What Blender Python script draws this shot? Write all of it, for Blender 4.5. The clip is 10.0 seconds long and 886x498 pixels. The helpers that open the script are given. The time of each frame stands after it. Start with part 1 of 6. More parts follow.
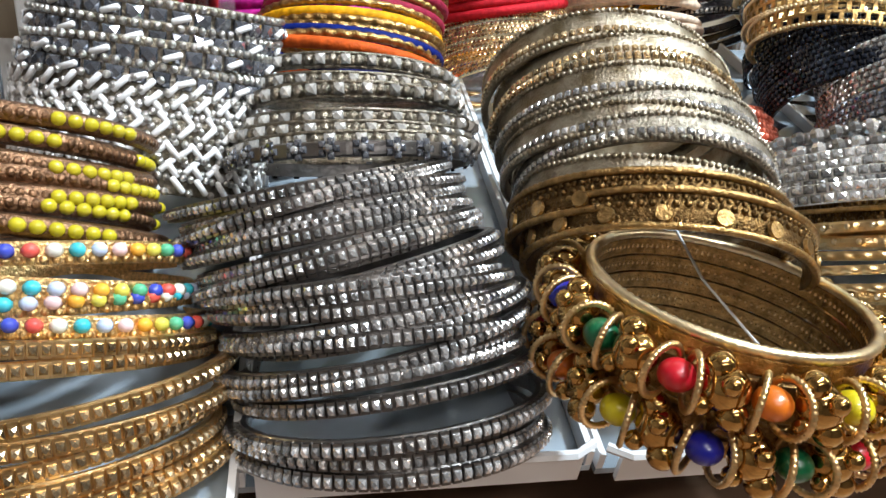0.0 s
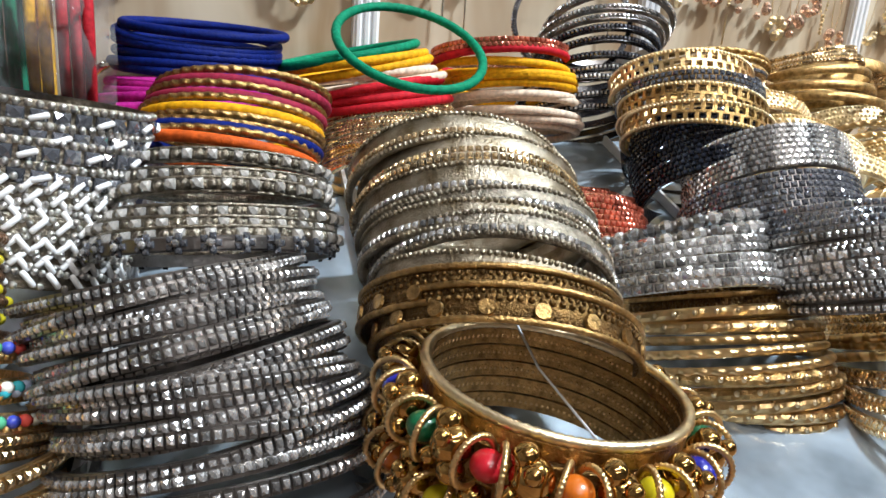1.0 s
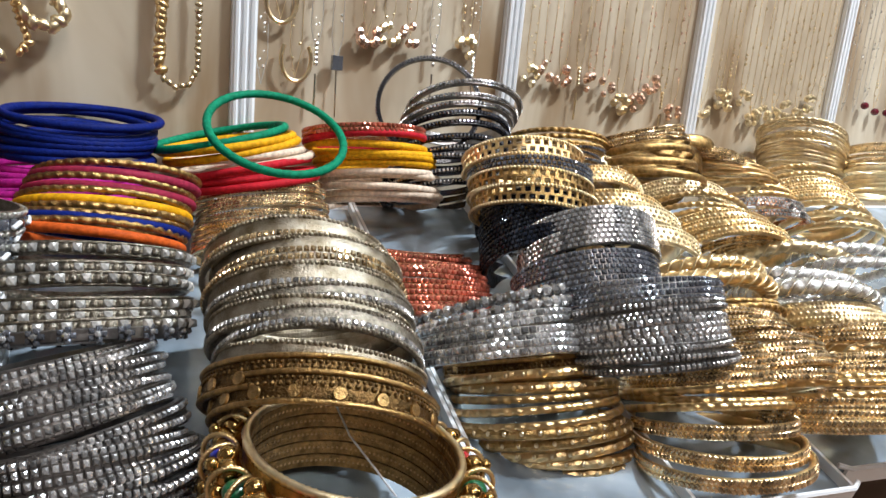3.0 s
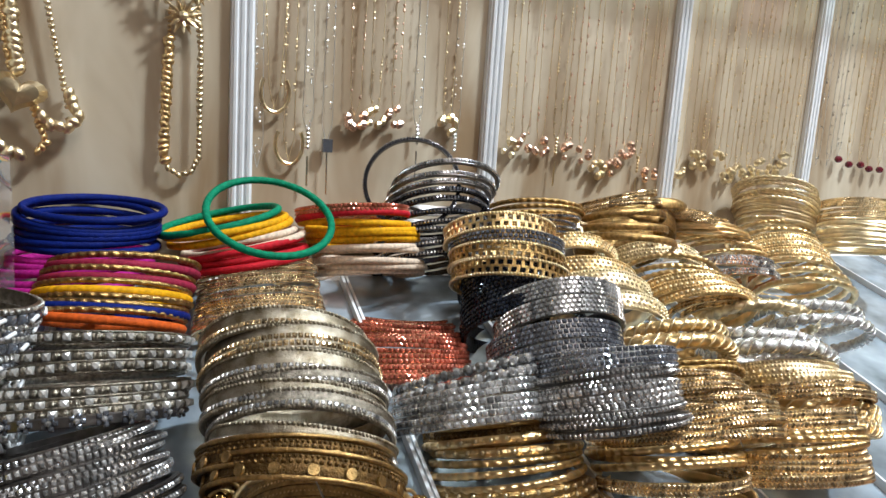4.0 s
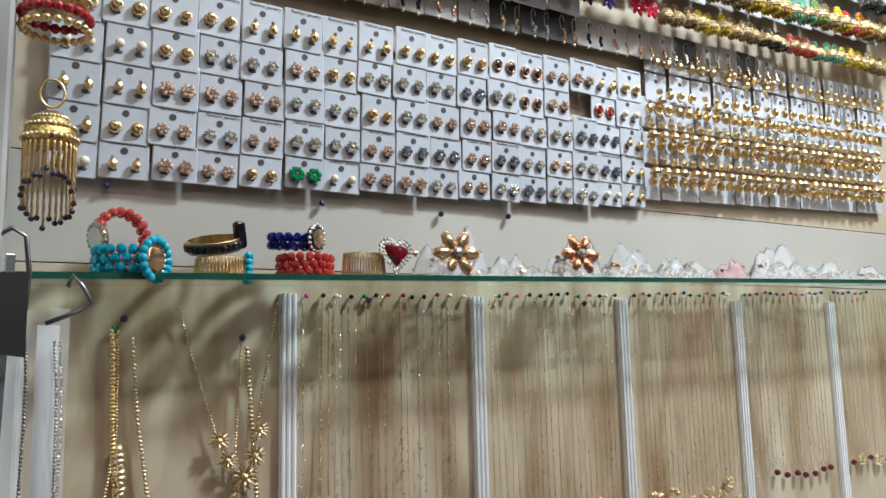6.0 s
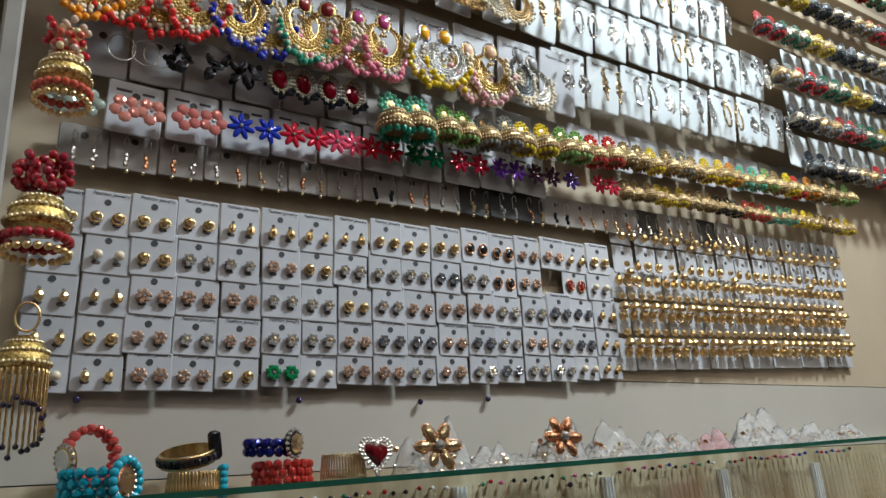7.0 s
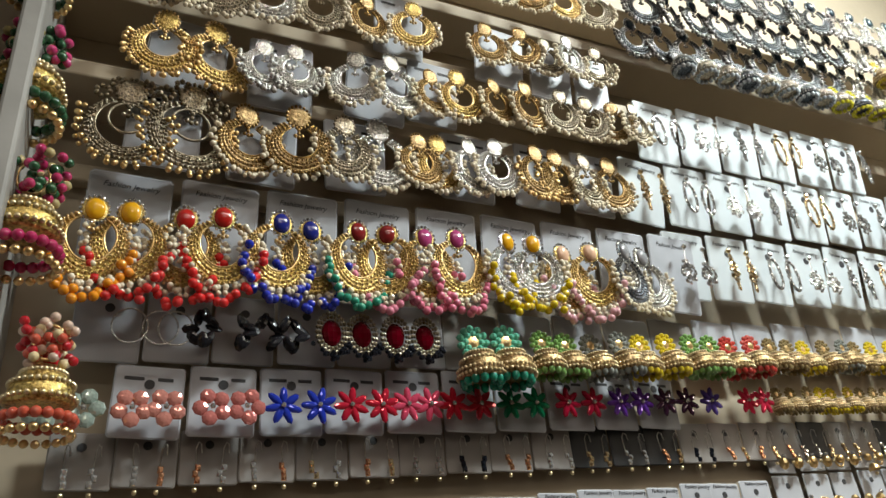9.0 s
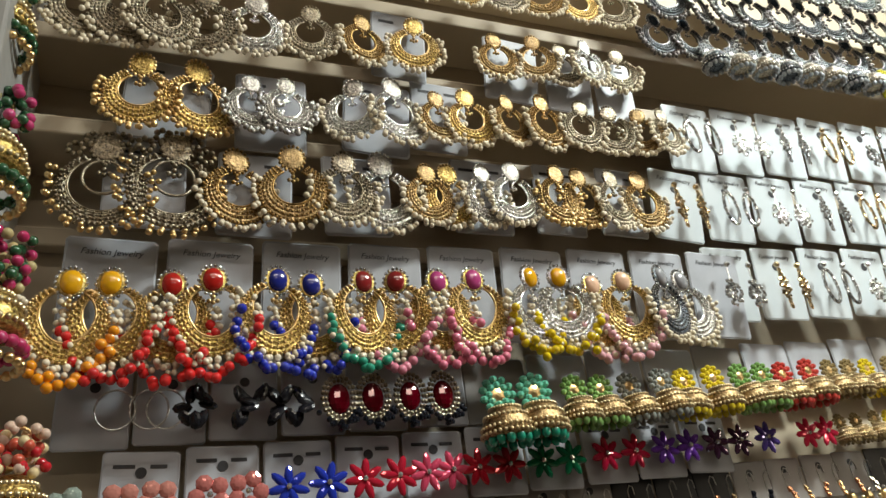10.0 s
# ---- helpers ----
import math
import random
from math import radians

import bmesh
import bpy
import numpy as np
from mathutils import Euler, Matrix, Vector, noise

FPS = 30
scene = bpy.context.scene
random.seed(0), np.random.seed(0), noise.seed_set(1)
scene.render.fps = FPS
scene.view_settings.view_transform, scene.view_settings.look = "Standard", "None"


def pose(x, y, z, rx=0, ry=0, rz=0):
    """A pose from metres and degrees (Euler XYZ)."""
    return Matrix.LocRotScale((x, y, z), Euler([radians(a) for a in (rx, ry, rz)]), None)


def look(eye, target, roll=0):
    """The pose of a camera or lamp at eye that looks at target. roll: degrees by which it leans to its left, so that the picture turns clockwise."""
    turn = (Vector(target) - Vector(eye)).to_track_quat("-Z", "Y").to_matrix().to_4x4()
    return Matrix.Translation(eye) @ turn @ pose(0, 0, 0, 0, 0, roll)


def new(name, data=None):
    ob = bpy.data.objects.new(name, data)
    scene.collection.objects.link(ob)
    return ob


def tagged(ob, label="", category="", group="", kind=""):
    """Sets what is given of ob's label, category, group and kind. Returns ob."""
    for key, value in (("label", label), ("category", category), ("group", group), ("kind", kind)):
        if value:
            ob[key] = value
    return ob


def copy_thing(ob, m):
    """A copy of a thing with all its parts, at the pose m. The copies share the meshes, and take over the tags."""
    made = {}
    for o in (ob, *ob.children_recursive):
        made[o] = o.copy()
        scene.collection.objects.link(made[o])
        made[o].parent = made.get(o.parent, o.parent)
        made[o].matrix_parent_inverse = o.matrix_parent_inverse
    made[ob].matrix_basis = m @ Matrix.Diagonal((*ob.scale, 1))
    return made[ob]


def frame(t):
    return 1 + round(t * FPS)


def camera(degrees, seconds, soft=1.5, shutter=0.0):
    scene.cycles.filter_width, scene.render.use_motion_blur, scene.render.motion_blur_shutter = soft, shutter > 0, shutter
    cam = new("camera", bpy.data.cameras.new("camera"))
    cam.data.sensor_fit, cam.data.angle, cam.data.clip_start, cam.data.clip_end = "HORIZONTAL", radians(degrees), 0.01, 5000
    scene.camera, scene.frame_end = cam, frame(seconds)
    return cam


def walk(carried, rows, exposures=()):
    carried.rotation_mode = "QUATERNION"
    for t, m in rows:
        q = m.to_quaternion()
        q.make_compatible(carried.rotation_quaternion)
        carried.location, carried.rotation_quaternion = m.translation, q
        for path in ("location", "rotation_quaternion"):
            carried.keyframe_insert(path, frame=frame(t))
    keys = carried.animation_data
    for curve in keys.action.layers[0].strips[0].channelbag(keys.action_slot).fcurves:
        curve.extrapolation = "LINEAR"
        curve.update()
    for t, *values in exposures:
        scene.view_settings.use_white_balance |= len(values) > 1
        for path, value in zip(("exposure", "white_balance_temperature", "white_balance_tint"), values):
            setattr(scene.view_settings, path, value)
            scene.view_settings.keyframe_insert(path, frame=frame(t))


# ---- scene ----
import functools

cam = camera(62.0, 10.0)
PATH = [
    (0, (0.1018, 0.1207, 1.1525), (0.6456, 1.6388, 0.4983), 3.4),
    (0.5, (0.1175, 0.1181, 1.1482), (0.7509, 1.6527, 0.627), 3.9),
    (1, (0.1219, 0.1085, 1.1595), (0.8083, 1.6362, 0.6871), 4.5),
    (1.5, (0.1193, 0.0946, 1.1682), (0.8222, 1.6206, 0.7149), 4.6),
    (2, (0.1193, 0.0867, 1.1717), (0.8509, 1.604, 0.7358), 4.9),
    (2.5, (0.1253, 0.0772, 1.1804), (0.9336, 1.5631, 0.7723), 5.8),
    (2.7, (0.1306, 0.0728, 1.183), (0.9788, 1.5396, 0.7854), 5.8),
    (3.8, (0.1332, 0.0415, 1.2091), (0.9832, 1.5257, 0.8872), 4.4),
    (4, (0.1323, 0.0337, 1.2126), (0.9649, 1.5336, 0.9202), 3.8),
    (4.5, (0.1132, 0.0006, 1.2413), (0.8674, 1.5571, 1.049), 0.5),
    (5, (0.0749, -0.0403, 1.2891), (0.8231, 1.5301, 1.2448), -1.1),
    (5.5, (0.0584, -0.0585, 1.317), (0.8683, 1.4805, 1.3613), -0.1),
    (6, (0.0523, -0.0794, 1.357), (0.9188, 1.4118, 1.5849), -1.3),
    (6.2, (0.0479, -0.0881, 1.3683), (0.9536, 1.3552, 1.7224), -2.5),
    (7.3, (0.0436, -0.0838, 1.4057), (0.9344, 1.3039, 1.9608), -3.9),
    (7.5, (0.0453, -0.0768, 1.4074), (0.8979, 1.3274, 1.979), -3.8),
    (8, (0.0488, -0.0716, 1.4083), (0.8196, 1.3596, 2.0304), -3.6),
    (8.5, (0.0653, -0.0472, 1.4779), (0.844, 1.3709, 2.1174), -8.6),
    (9, (0.0975, 0.0032, 1.5553), (0.8022, 1.3665, 2.374), -6.5),
    (9.5, (0.1193, 0.0258, 1.6093), (0.79, 1.3778, 2.4741), -7.6),
    (10, (0.1288, 0.0198, 1.6119), (0.7587, 1.4283, 2.4158), -8.4),
]
EXPOSURES = [(0, 0.4, 6450, 13), (1, 0.18, 6450, 14), (2.5, -0.02, 6500, 16), (4.5, -0.34, 6450, 13), (5.5, -0.5, 6400, 13), (6.2, -0.68, 6650, 11), (7.3, -1.38, 7050, 12), (8.5, -1.32, 7300, 11), (10, -1.38, 7750, 10)]
walk(cam, [(t, look(eye, target, roll)) for t, eye, target, roll in PATH], EXPOSURES)

# ---- light ----

world = bpy.data.worlds.new("shop_surroundings")
scene.world = world
world.use_nodes = True
world.node_tree.nodes["Background"].inputs[0].default_value = (0.9, 0.95, 1.0, 1)
world.node_tree.nodes["Background"].inputs[1].default_value = 0.05


def area_lamp(name, eye, target, width, height, watts, colour):
    data = bpy.data.lights.new(name, "AREA")
    data.shape, data.size, data.size_y, data.energy, data.color = "RECTANGLE", width, height, watts, colour
    lamp = new(name, data)
    lamp.matrix_world = look(eye, target)
    return lamp


area_lamp("ceiling_tube", (0.35, -0.55, 2.68), (0.35, 0.1, 1.2), 1.2, 0.06, 12, (1.0, 0.98, 0.95))
area_lamp("ceiling_tube_behind", (0.2, -1.5, 2.68), (0.2, -0.6, 1.0), 1.2, 0.1, 9, (1.0, 0.97, 0.92))
# added fill from the right for the bangles, no fitting modelled
area_lamp("counter_strip", (1.35, -0.1, 1.75), (0.6, 0.45, 1.15), 0.05, 0.5, 2.6, (1.0, 0.95, 0.85))
area_lamp("spot_panel", (1.05, -0.2, 2.6), (0.76, 0.46, 1.96), 0.22, 0.12, 29, (0.78, 0.92, 1.0)).data.spread = math.radians(125)


# ---- materials ----
def material(name, colour, rough=0.5, metal=0.0, vary=0.25, scale=60.0, bump=0.15, bump_scale=300.0, sheen=0.0, clear=0.0, per_object=0.0, spec=0.5, dark=None, island=0.0):
    m = bpy.data.materials.new(name)
    m.use_nodes = True
    nt = m.node_tree
    b = nt.nodes["Principled BSDF"]
    tc = nt.nodes.new("ShaderNodeTexCoord")
    n1 = nt.nodes.new("ShaderNodeTexNoise")
    n1.inputs["Scale"].default_value, n1.inputs["Detail"].default_value = scale, 4
    n2 = nt.nodes.new("ShaderNodeTexNoise")
    n2.inputs["Scale"].default_value, n2.inputs["Detail"].default_value = bump_scale, 3
    for n in (n1, n2):
        nt.links.new(tc.outputs["Object"], n.inputs["Vector"])
    ramp = nt.nodes.new("ShaderNodeValToRGB")
    low = dark or tuple(c * (1 - vary) for c in colour)
    high = tuple(min(1, c * (1 + vary * 0.6)) for c in colour)
    ramp.color_ramp.elements[0].position, ramp.color_ramp.elements[1].position = 0.32, 0.7
    ramp.color_ramp.elements[0].color, ramp.color_ramp.elements[1].color = (*low, 1), (*high, 1)
    nt.links.new(n1.outputs["Fac"], ramp.inputs[0])
    out = ramp.outputs[0]
    if per_object or island:
        hsv = nt.nodes.new("ShaderNodeHueSaturation")
        src = nt.nodes.new("ShaderNodeObjectInfo").outputs["Random"] if per_object else nt.nodes.new("ShaderNodeNewGeometry").outputs["Random Per Island"]
        mr = nt.nodes.new("ShaderNodeMapRange")
        w = per_object or island
        mr.inputs["To Min"].default_value, mr.inputs["To Max"].default_value = 1 - w, 1 + w * 0.6
        nt.links.new(src, mr.inputs["Value"])
        nt.links.new(mr.outputs[0], hsv.inputs["Value"])
        nt.links.new(out, hsv.inputs["Color"])
        out = hsv.outputs[0]
    nt.links.new(out, b.inputs["Base Color"])
    rr = nt.nodes.new("ShaderNodeMapRange")
    rr.inputs["To Min"].default_value, rr.inputs["To Max"].default_value = max(0.02, rough * 0.75), min(1, rough * 1.3)
    nt.links.new(n2.outputs["Fac"], rr.inputs["Value"])
    nt.links.new(rr.outputs[0], b.inputs["Roughness"])
    b.inputs["Metallic"].default_value = metal
    b.inputs["Specular IOR Level"].default_value = spec
    b.inputs["Sheen Weight"].default_value = sheen
    b.inputs["Coat Weight"].default_value = clear
    if bump:
        bp = nt.nodes.new("ShaderNodeBump")
        bp.inputs["Strength"].default_value, bp.inputs["Distance"].default_value = bump, 0.0006
        nt.links.new(n2.outputs["Fac"], bp.inputs["Height"])
        nt.links.new(bp.outputs[0], b.inputs["Normal"])
    return m


def wood_panel(name, light, dark, scale, stretch):
    m = material(name, light, 0.45, bump=0.05, bump_scale=120)
    nt = m.node_tree
    ramp = [n for n in nt.nodes if n.type == "VALTORGB"][0]
    n1 = ramp.inputs[0].links[0].from_node
    mp = nt.nodes.new("ShaderNodeMapping")
    mp.inputs["Scale"].default_value = stretch
    tc = [n for n in nt.nodes if n.type == "TEX_COORD"][0]
    nt.links.new(tc.outputs["Object"], mp.inputs[0])
    nt.links.new(mp.outputs[0], n1.inputs["Vector"])
    n1.inputs["Scale"].default_value, n1.inputs["Distortion"].default_value = scale, 0.6
    ramp.color_ramp.elements[0].color, ramp.color_ramp.elements[1].color = (*dark, 1), (*light, 1)
    return m


def clear_film(name, tint, rough, strength, haze=0.0):
    """Thin clear plastic or glass: see-through, with a glossy sheen and a little white haze."""
    m = bpy.data.materials.new(name)
    m.use_nodes = True
    nt = m.node_tree
    nt.nodes.remove(nt.nodes["Principled BSDF"])
    out = nt.nodes["Material Output"]
    tr, gl, mix, lw, df, mix2 = (nt.nodes.new(k) for k in ("ShaderNodeBsdfTransparent", "ShaderNodeBsdfGlossy", "ShaderNodeMixShader", "ShaderNodeLayerWeight", "ShaderNodeBsdfDiffuse", "ShaderNodeMixShader"))
    tr.inputs[0].default_value = (*tint, 1)
    df.inputs[0].default_value = (0.9 * tint[0], 0.9 * tint[1], 0.9 * tint[2], 1)
    gl.inputs["Roughness"].default_value = rough
    lw.inputs[0].default_value = strength
    mix2.inputs[0].default_value = haze
    nt.links.new(tr.outputs[0], mix2.inputs[1])
    nt.links.new(df.outputs[0], mix2.inputs[2])
    nt.links.new(lw.outputs["Fresnel"], mix.inputs[0])
    nt.links.new(mix2.outputs[0], mix.inputs[1])
    nt.links.new(gl.outputs[0], mix.inputs[2])
    nt.links.new(mix.outputs[0], out.inputs[0])
    return m


GOLD = material("gold_plate", (0.84, 0.59, 0.29), 0.3, 1.0, 0.3, 150, 0.2, 900, per_object=0.15)
PALE_GOLD = material("pale_gold_plate", (0.9, 0.72, 0.46), 0.32, 1.0, 0.25, 200, 0.25, 1200, per_object=0.15)
OLD_GOLD = material("antique_gold", (0.48, 0.3, 0.115), 0.3, 1.0, 0.45, 400, 0.7, 1500, per_object=0.12)
GLITTER = material("gold_glitter", (0.7, 0.46, 0.2), 0.3, 1.0, 0.4, 900, 0.9, 1500, per_object=0.15)
SILVER_BEAD = material("silvered_bead", (0.62, 0.6, 0.56), 0.22, 0.5, 0.2, 500, 0.2, 1200, island=0.4)
BRIGHT_SILVER = material("bright_silver_plate", (0.88, 0.87, 0.84), 0.22, 1.0, 0.2, 500, 0.3, 1800)
ANTIQUE = material("dark_antique_gold", (0.19, 0.11, 0.04), 0.32, 1.0, 0.55, 500, 0.9, 1600, per_object=0.1)
GUN = material("gunmetal", (0.26, 0.245, 0.235), 0.3, 1.0, 0.3, 200, 0.2, 800)
SILVER = material("silver_plate", (0.62, 0.6, 0.57), 0.3, 1.0, 0.4, 500, 0.8, 1800, per_object=0.12)
DULL = material("dull_grey_gold", (0.4, 0.355, 0.28), 0.36, 1.0, 0.5, 160, 0.7, 1500, per_object=0.15, dark=(0.19, 0.145, 0.085))
ROSE = material("rose_gold", (0.82, 0.56, 0.43), 0.28, 1.0, 0.3, 180, 0.3, 700)
CHAIN_GOLD = material("fine_gold_chain", (0.85, 0.68, 0.42), 0.42, 1.0, 0.2, 400, 0.2, 900)
CHAIN_SILVER = material("fine_silver_chain", (0.75, 0.74, 0.72), 0.42, 1.0, 0.2, 400, 0.2, 900)
TARNISH = material("tarnished_silver", (0.33, 0.29, 0.23), 0.33, 1.0, 0.5, 500, 0.9, 1600, per_object=0.12)
COPPER = material("copper_plate", (0.75, 0.38, 0.22), 0.25, 1.0, 0.3, 180, 0.3, 700)
BROWN = material("brown_glitter", (0.24, 0.13, 0.07), 0.3, 0.8, 0.5, 900, 0.8, 1600)
BLACK = material("black_enamel", (0.012, 0.012, 0.016), 0.2, 0.0, 0.4, 200, 0.1, 700)
STONE = material("clear_rhinestone", (0.62, 0.61, 0.6), 0.15, 0.75, 0.1, 100, 0, 300, island=0.7)
STONE_WARM = material("champagne_rhinestone", (0.8, 0.6, 0.36), 0.18, 0.9, 0.1, 100, 0, 300, island=0.65)
STONE_DARK = material("smoky_rhinestone", (0.32, 0.34, 0.39), 0.06, 0.8, 0.1, 100, 0, 300, island=0.5)
STONE_BLACK = material("black_rhinestone", (0.03, 0.035, 0.05), 0.07, 0.6, 0.1, 100, 0, 300, island=0.5)
STONE_RED = material("red_rhinestone", (0.6, 0.16, 0.1), 0.12, 0.5, 0.1, 100, 0, 300, island=0.5)
STONE_SINGLE = material("loose_rhinestone", (0.58, 0.56, 0.55), 0.14, 0.75, 0.1, 100, 0, 300, per_object=0.6)
FILIGREE_GOLD = material("gold_filigree", (0.85, 0.58, 0.22), 0.3, 1.0, 0.5, 700, 1.0, 1300, dark=(0.22, 0.12, 0.03))
FILIGREE_OLD = material("antique_filigree", (0.5, 0.35, 0.18), 0.33, 1.0, 0.5, 700, 1.0, 1300, dark=(0.14, 0.085, 0.035))
FILIGREE_SILVER = material("silver_filigree", (0.58, 0.54, 0.48), 0.3, 1.0, 0.5, 700, 1.0, 1300, dark=(0.16, 0.15, 0.14))
FILIGREE_GREY = material("grey_filigree", (0.5, 0.42, 0.3), 0.33, 1.0, 0.5, 700, 1.0, 1300, dark=(0.12, 0.11, 0.1))
FILIGREE_DARK = material("oxidised_filigree", (0.13, 0.15, 0.17), 0.3, 1.0, 0.5, 700, 1.0, 1300, dark=(0.01, 0.012, 0.015))
CREAM_GOLD = material("cream_gold_bead", (0.85, 0.68, 0.42), 0.35, 0.7, 0.2, 200, 0.1, 800)
BRASS = material("polished_brass", (0.5, 0.3, 0.1), 0.12, 1.0, 0.15, 80, 0.03, 300)
WRAP = clear_film("crumpled_wrapper", (0.97, 0.97, 0.98), 0.07, 0.26, 0.09)
# bluish blotches in the liner colour imitate streaky reflections on white plastic
TRAY_LINER = material("blue_sheen_tray_liner", (0.42, 0.5, 0.57), 0.16, 0.35, 0.6, 22, 0.3, 40)
PEARL = material("pearl_bead", (0.8, 0.7, 0.54), 0.22, 0.0, 0.08, 200, 0.03, 500, clear=0.4)
WHITE_BEAD = material("white_glass_bead", (0.82, 0.82, 0.82), 0.25, 0.0, 0.08, 200, 0.05, 500)
WHITE_PLASTIC = material("white_plastic", (0.78, 0.79, 0.8), 0.3, 0.0, 0.06, 20, 0.05, 200)
PAPER = material("white_card", (0.46, 0.48, 0.53), 0.42, 0.0, 0.14, 30, 0.05, 400, per_object=0.08)
INK = material("black_ink", (0.03, 0.03, 0.035), 0.6, 0.0, 0.2, 200, 0)
# grey of the shadow seen through a card's slots
SLOT_SHADE = material("card_slot_shade", (0.11, 0.105, 0.1), 0.6, 0.0, 0.2, 200, 0)
BLACK_PLASTIC = material("black_plastic", (0.012, 0.011, 0.011), 0.6, 0.0, 0.3, 60, 0.1, 300)
STEEL = material("grey_steel", (0.35, 0.36, 0.38), 0.35, 1.0, 0.2, 60, 0.1, 300)
GLASS_EDGE = material("green_glass_edge", (0.012, 0.075, 0.052), 0.12, 0.0, 0.3, 30, 0)
GLASS = clear_film("shelf_glass", (0.93, 0.98, 0.955), 0.02, 0.05)
FILM = clear_film("clear_plastic_film", (0.96, 0.96, 0.97), 0.1, 0.09, 0.22)
# the dark streaks of PANEL paint in the blurred shadows behind the chains
PANEL = wood_panel("shadow_streaked_laminate", (0.57, 0.49, 0.37), (0.27, 0.18, 0.1), 3.2, (7.0, 7.0, 1.6))
COUNTER = wood_panel("brown_wood", (0.27, 0.17, 0.11), (0.14, 0.08, 0.05), 6.0, (1.5, 9, 9))
CREAM_WALL = material("cream_board", (0.42, 0.395, 0.355), 0.6, 0.0, 0.08, 4, 0.1, 150)
TAN_WALL = material("tan_board", (0.46, 0.38, 0.28), 0.6, 0.0, 0.12, 4, 0.1, 150)
WHITE_PAINT = material("white_paint", (0.72, 0.71, 0.69), 0.45, 0.0, 0.1, 6, 0.1, 200)
# a darker, blotchy version of the white paint
MOTTLED_PAINT = material("mottled_grey_white_paint", (0.42, 0.41, 0.39), 0.55, 0.0, 0.4, 9, 0.3, 120)
STEEL_SHEET = material("polished_tray", (0.62, 0.68, 0.74), 0.14, 0.85, 0.3, 25, 0.25, 60)
DARK_WALL = material("dark_interior", (0.3, 0.27, 0.24), 0.6, 0.0, 0.3, 3, 0.1, 100)
PILLAR = material("dark_post", (0.012, 0.012, 0.013), 0.6, 0.0, 0.3, 20, 0.1, 200)


@functools.lru_cache(None)
def thread_mat(r, g, b):
    return material("silk_thread", (r, g, b), 0.6, 0.0, 0.3, 400, 0.5, 900, spec=0.12)


@functools.lru_cache(None)
def bead_mat(r, g, b, rough=0.15, metal=0.0):
    return material("coloured_bead", (r, g, b), rough, metal, 0.12, 200, 0, 300, clear=0.5)


# ---- mesh tools ----
class Geo:
    """Collects vertices and faces of one mesh."""

    def __init__(self):
        self.v, self.f, self.n = [], [], 0

    def add(self, shape, m=None):
        v, f = shape
        if m is not None:
            a = np.array(m)
            v = v @ a[:3, :3].T + a[:3, 3]
        self.v.append(v)
        n = self.n
        self.f.extend([[i + n for i in face] for face in f])
        self.n += len(v)
        return self

    def mesh(self, name, mat, smooth=False):
        me = bpy.data.meshes.new(name)
        me.from_pydata(np.concatenate(self.v).tolist(), [], self.f)
        me.materials.append(mat)
        if smooth:
            me.polygons.foreach_set("use_smooth", [True] * len(me.polygons))
        me.update()
        return me


def box(sx, sy, sz):
    x, y, z = sx / 2, sy / 2, sz / 2
    v = np.array([(a, b, c) for a in (-x, x) for b in (-y, y) for c in (-z, z)])
    return v, [(0, 1, 3, 2), (4, 6, 7, 5), (0, 4, 5, 1), (2, 3, 7, 6), (0, 2, 6, 4), (1, 5, 7, 3)]


def bevel_box(sx, sy, sz, r):
    """A box with chamfered upright edges and a chamfered front (its -y side)."""
    x, y, z = sx / 2, sy / 2, sz / 2
    out = [(-x + r, -z), (x - r, -z), (x, -z + r), (x, z - r), (x - r, z), (-x + r, z), (-x, z - r), (-x, -z + r)]
    v = [(a, y, b) for a, b in out] + [(a, -y + r * 0.4, b) for a, b in out] + [(a * (1 - r * 0.6 / x), -y, b * (1 - r * 0.6 / z)) for a, b in out]
    f = [tuple(range(8)), tuple(range(23, 15, -1))]
    for k in (0, 8):
        f += [(k + i, k + 8 + i, k + 8 + (i + 1) % 8, k + (i + 1) % 8) for i in range(8)]
    return np.array(v), f


@functools.lru_cache(None)
def ball(r, nu=8, nv=6, sz=1.0):
    v = [(0, 0, r * sz)]
    for j in range(1, nv):
        a = math.pi * j / nv
        v += [(r * math.sin(a) * math.cos(2 * math.pi * i / nu), r * math.sin(a) * math.sin(2 * math.pi * i / nu), r * sz * math.cos(a)) for i in range(nu)]
    v.append((0, 0, -r * sz))
    f = [(0, 1 + i, 1 + (i + 1) % nu) for i in range(nu)]
    for j in range(nv - 2):
        k = 1 + j * nu
        f += [(k + i, k + nu + i, k + nu + (i + 1) % nu, k + (i + 1) % nu) for i in range(nu)]
    k = 1 + (nv - 2) * nu
    f += [(k + i, len(v) - 1, k + (i + 1) % nu) for i in range(nu)]
    return np.array(v), f


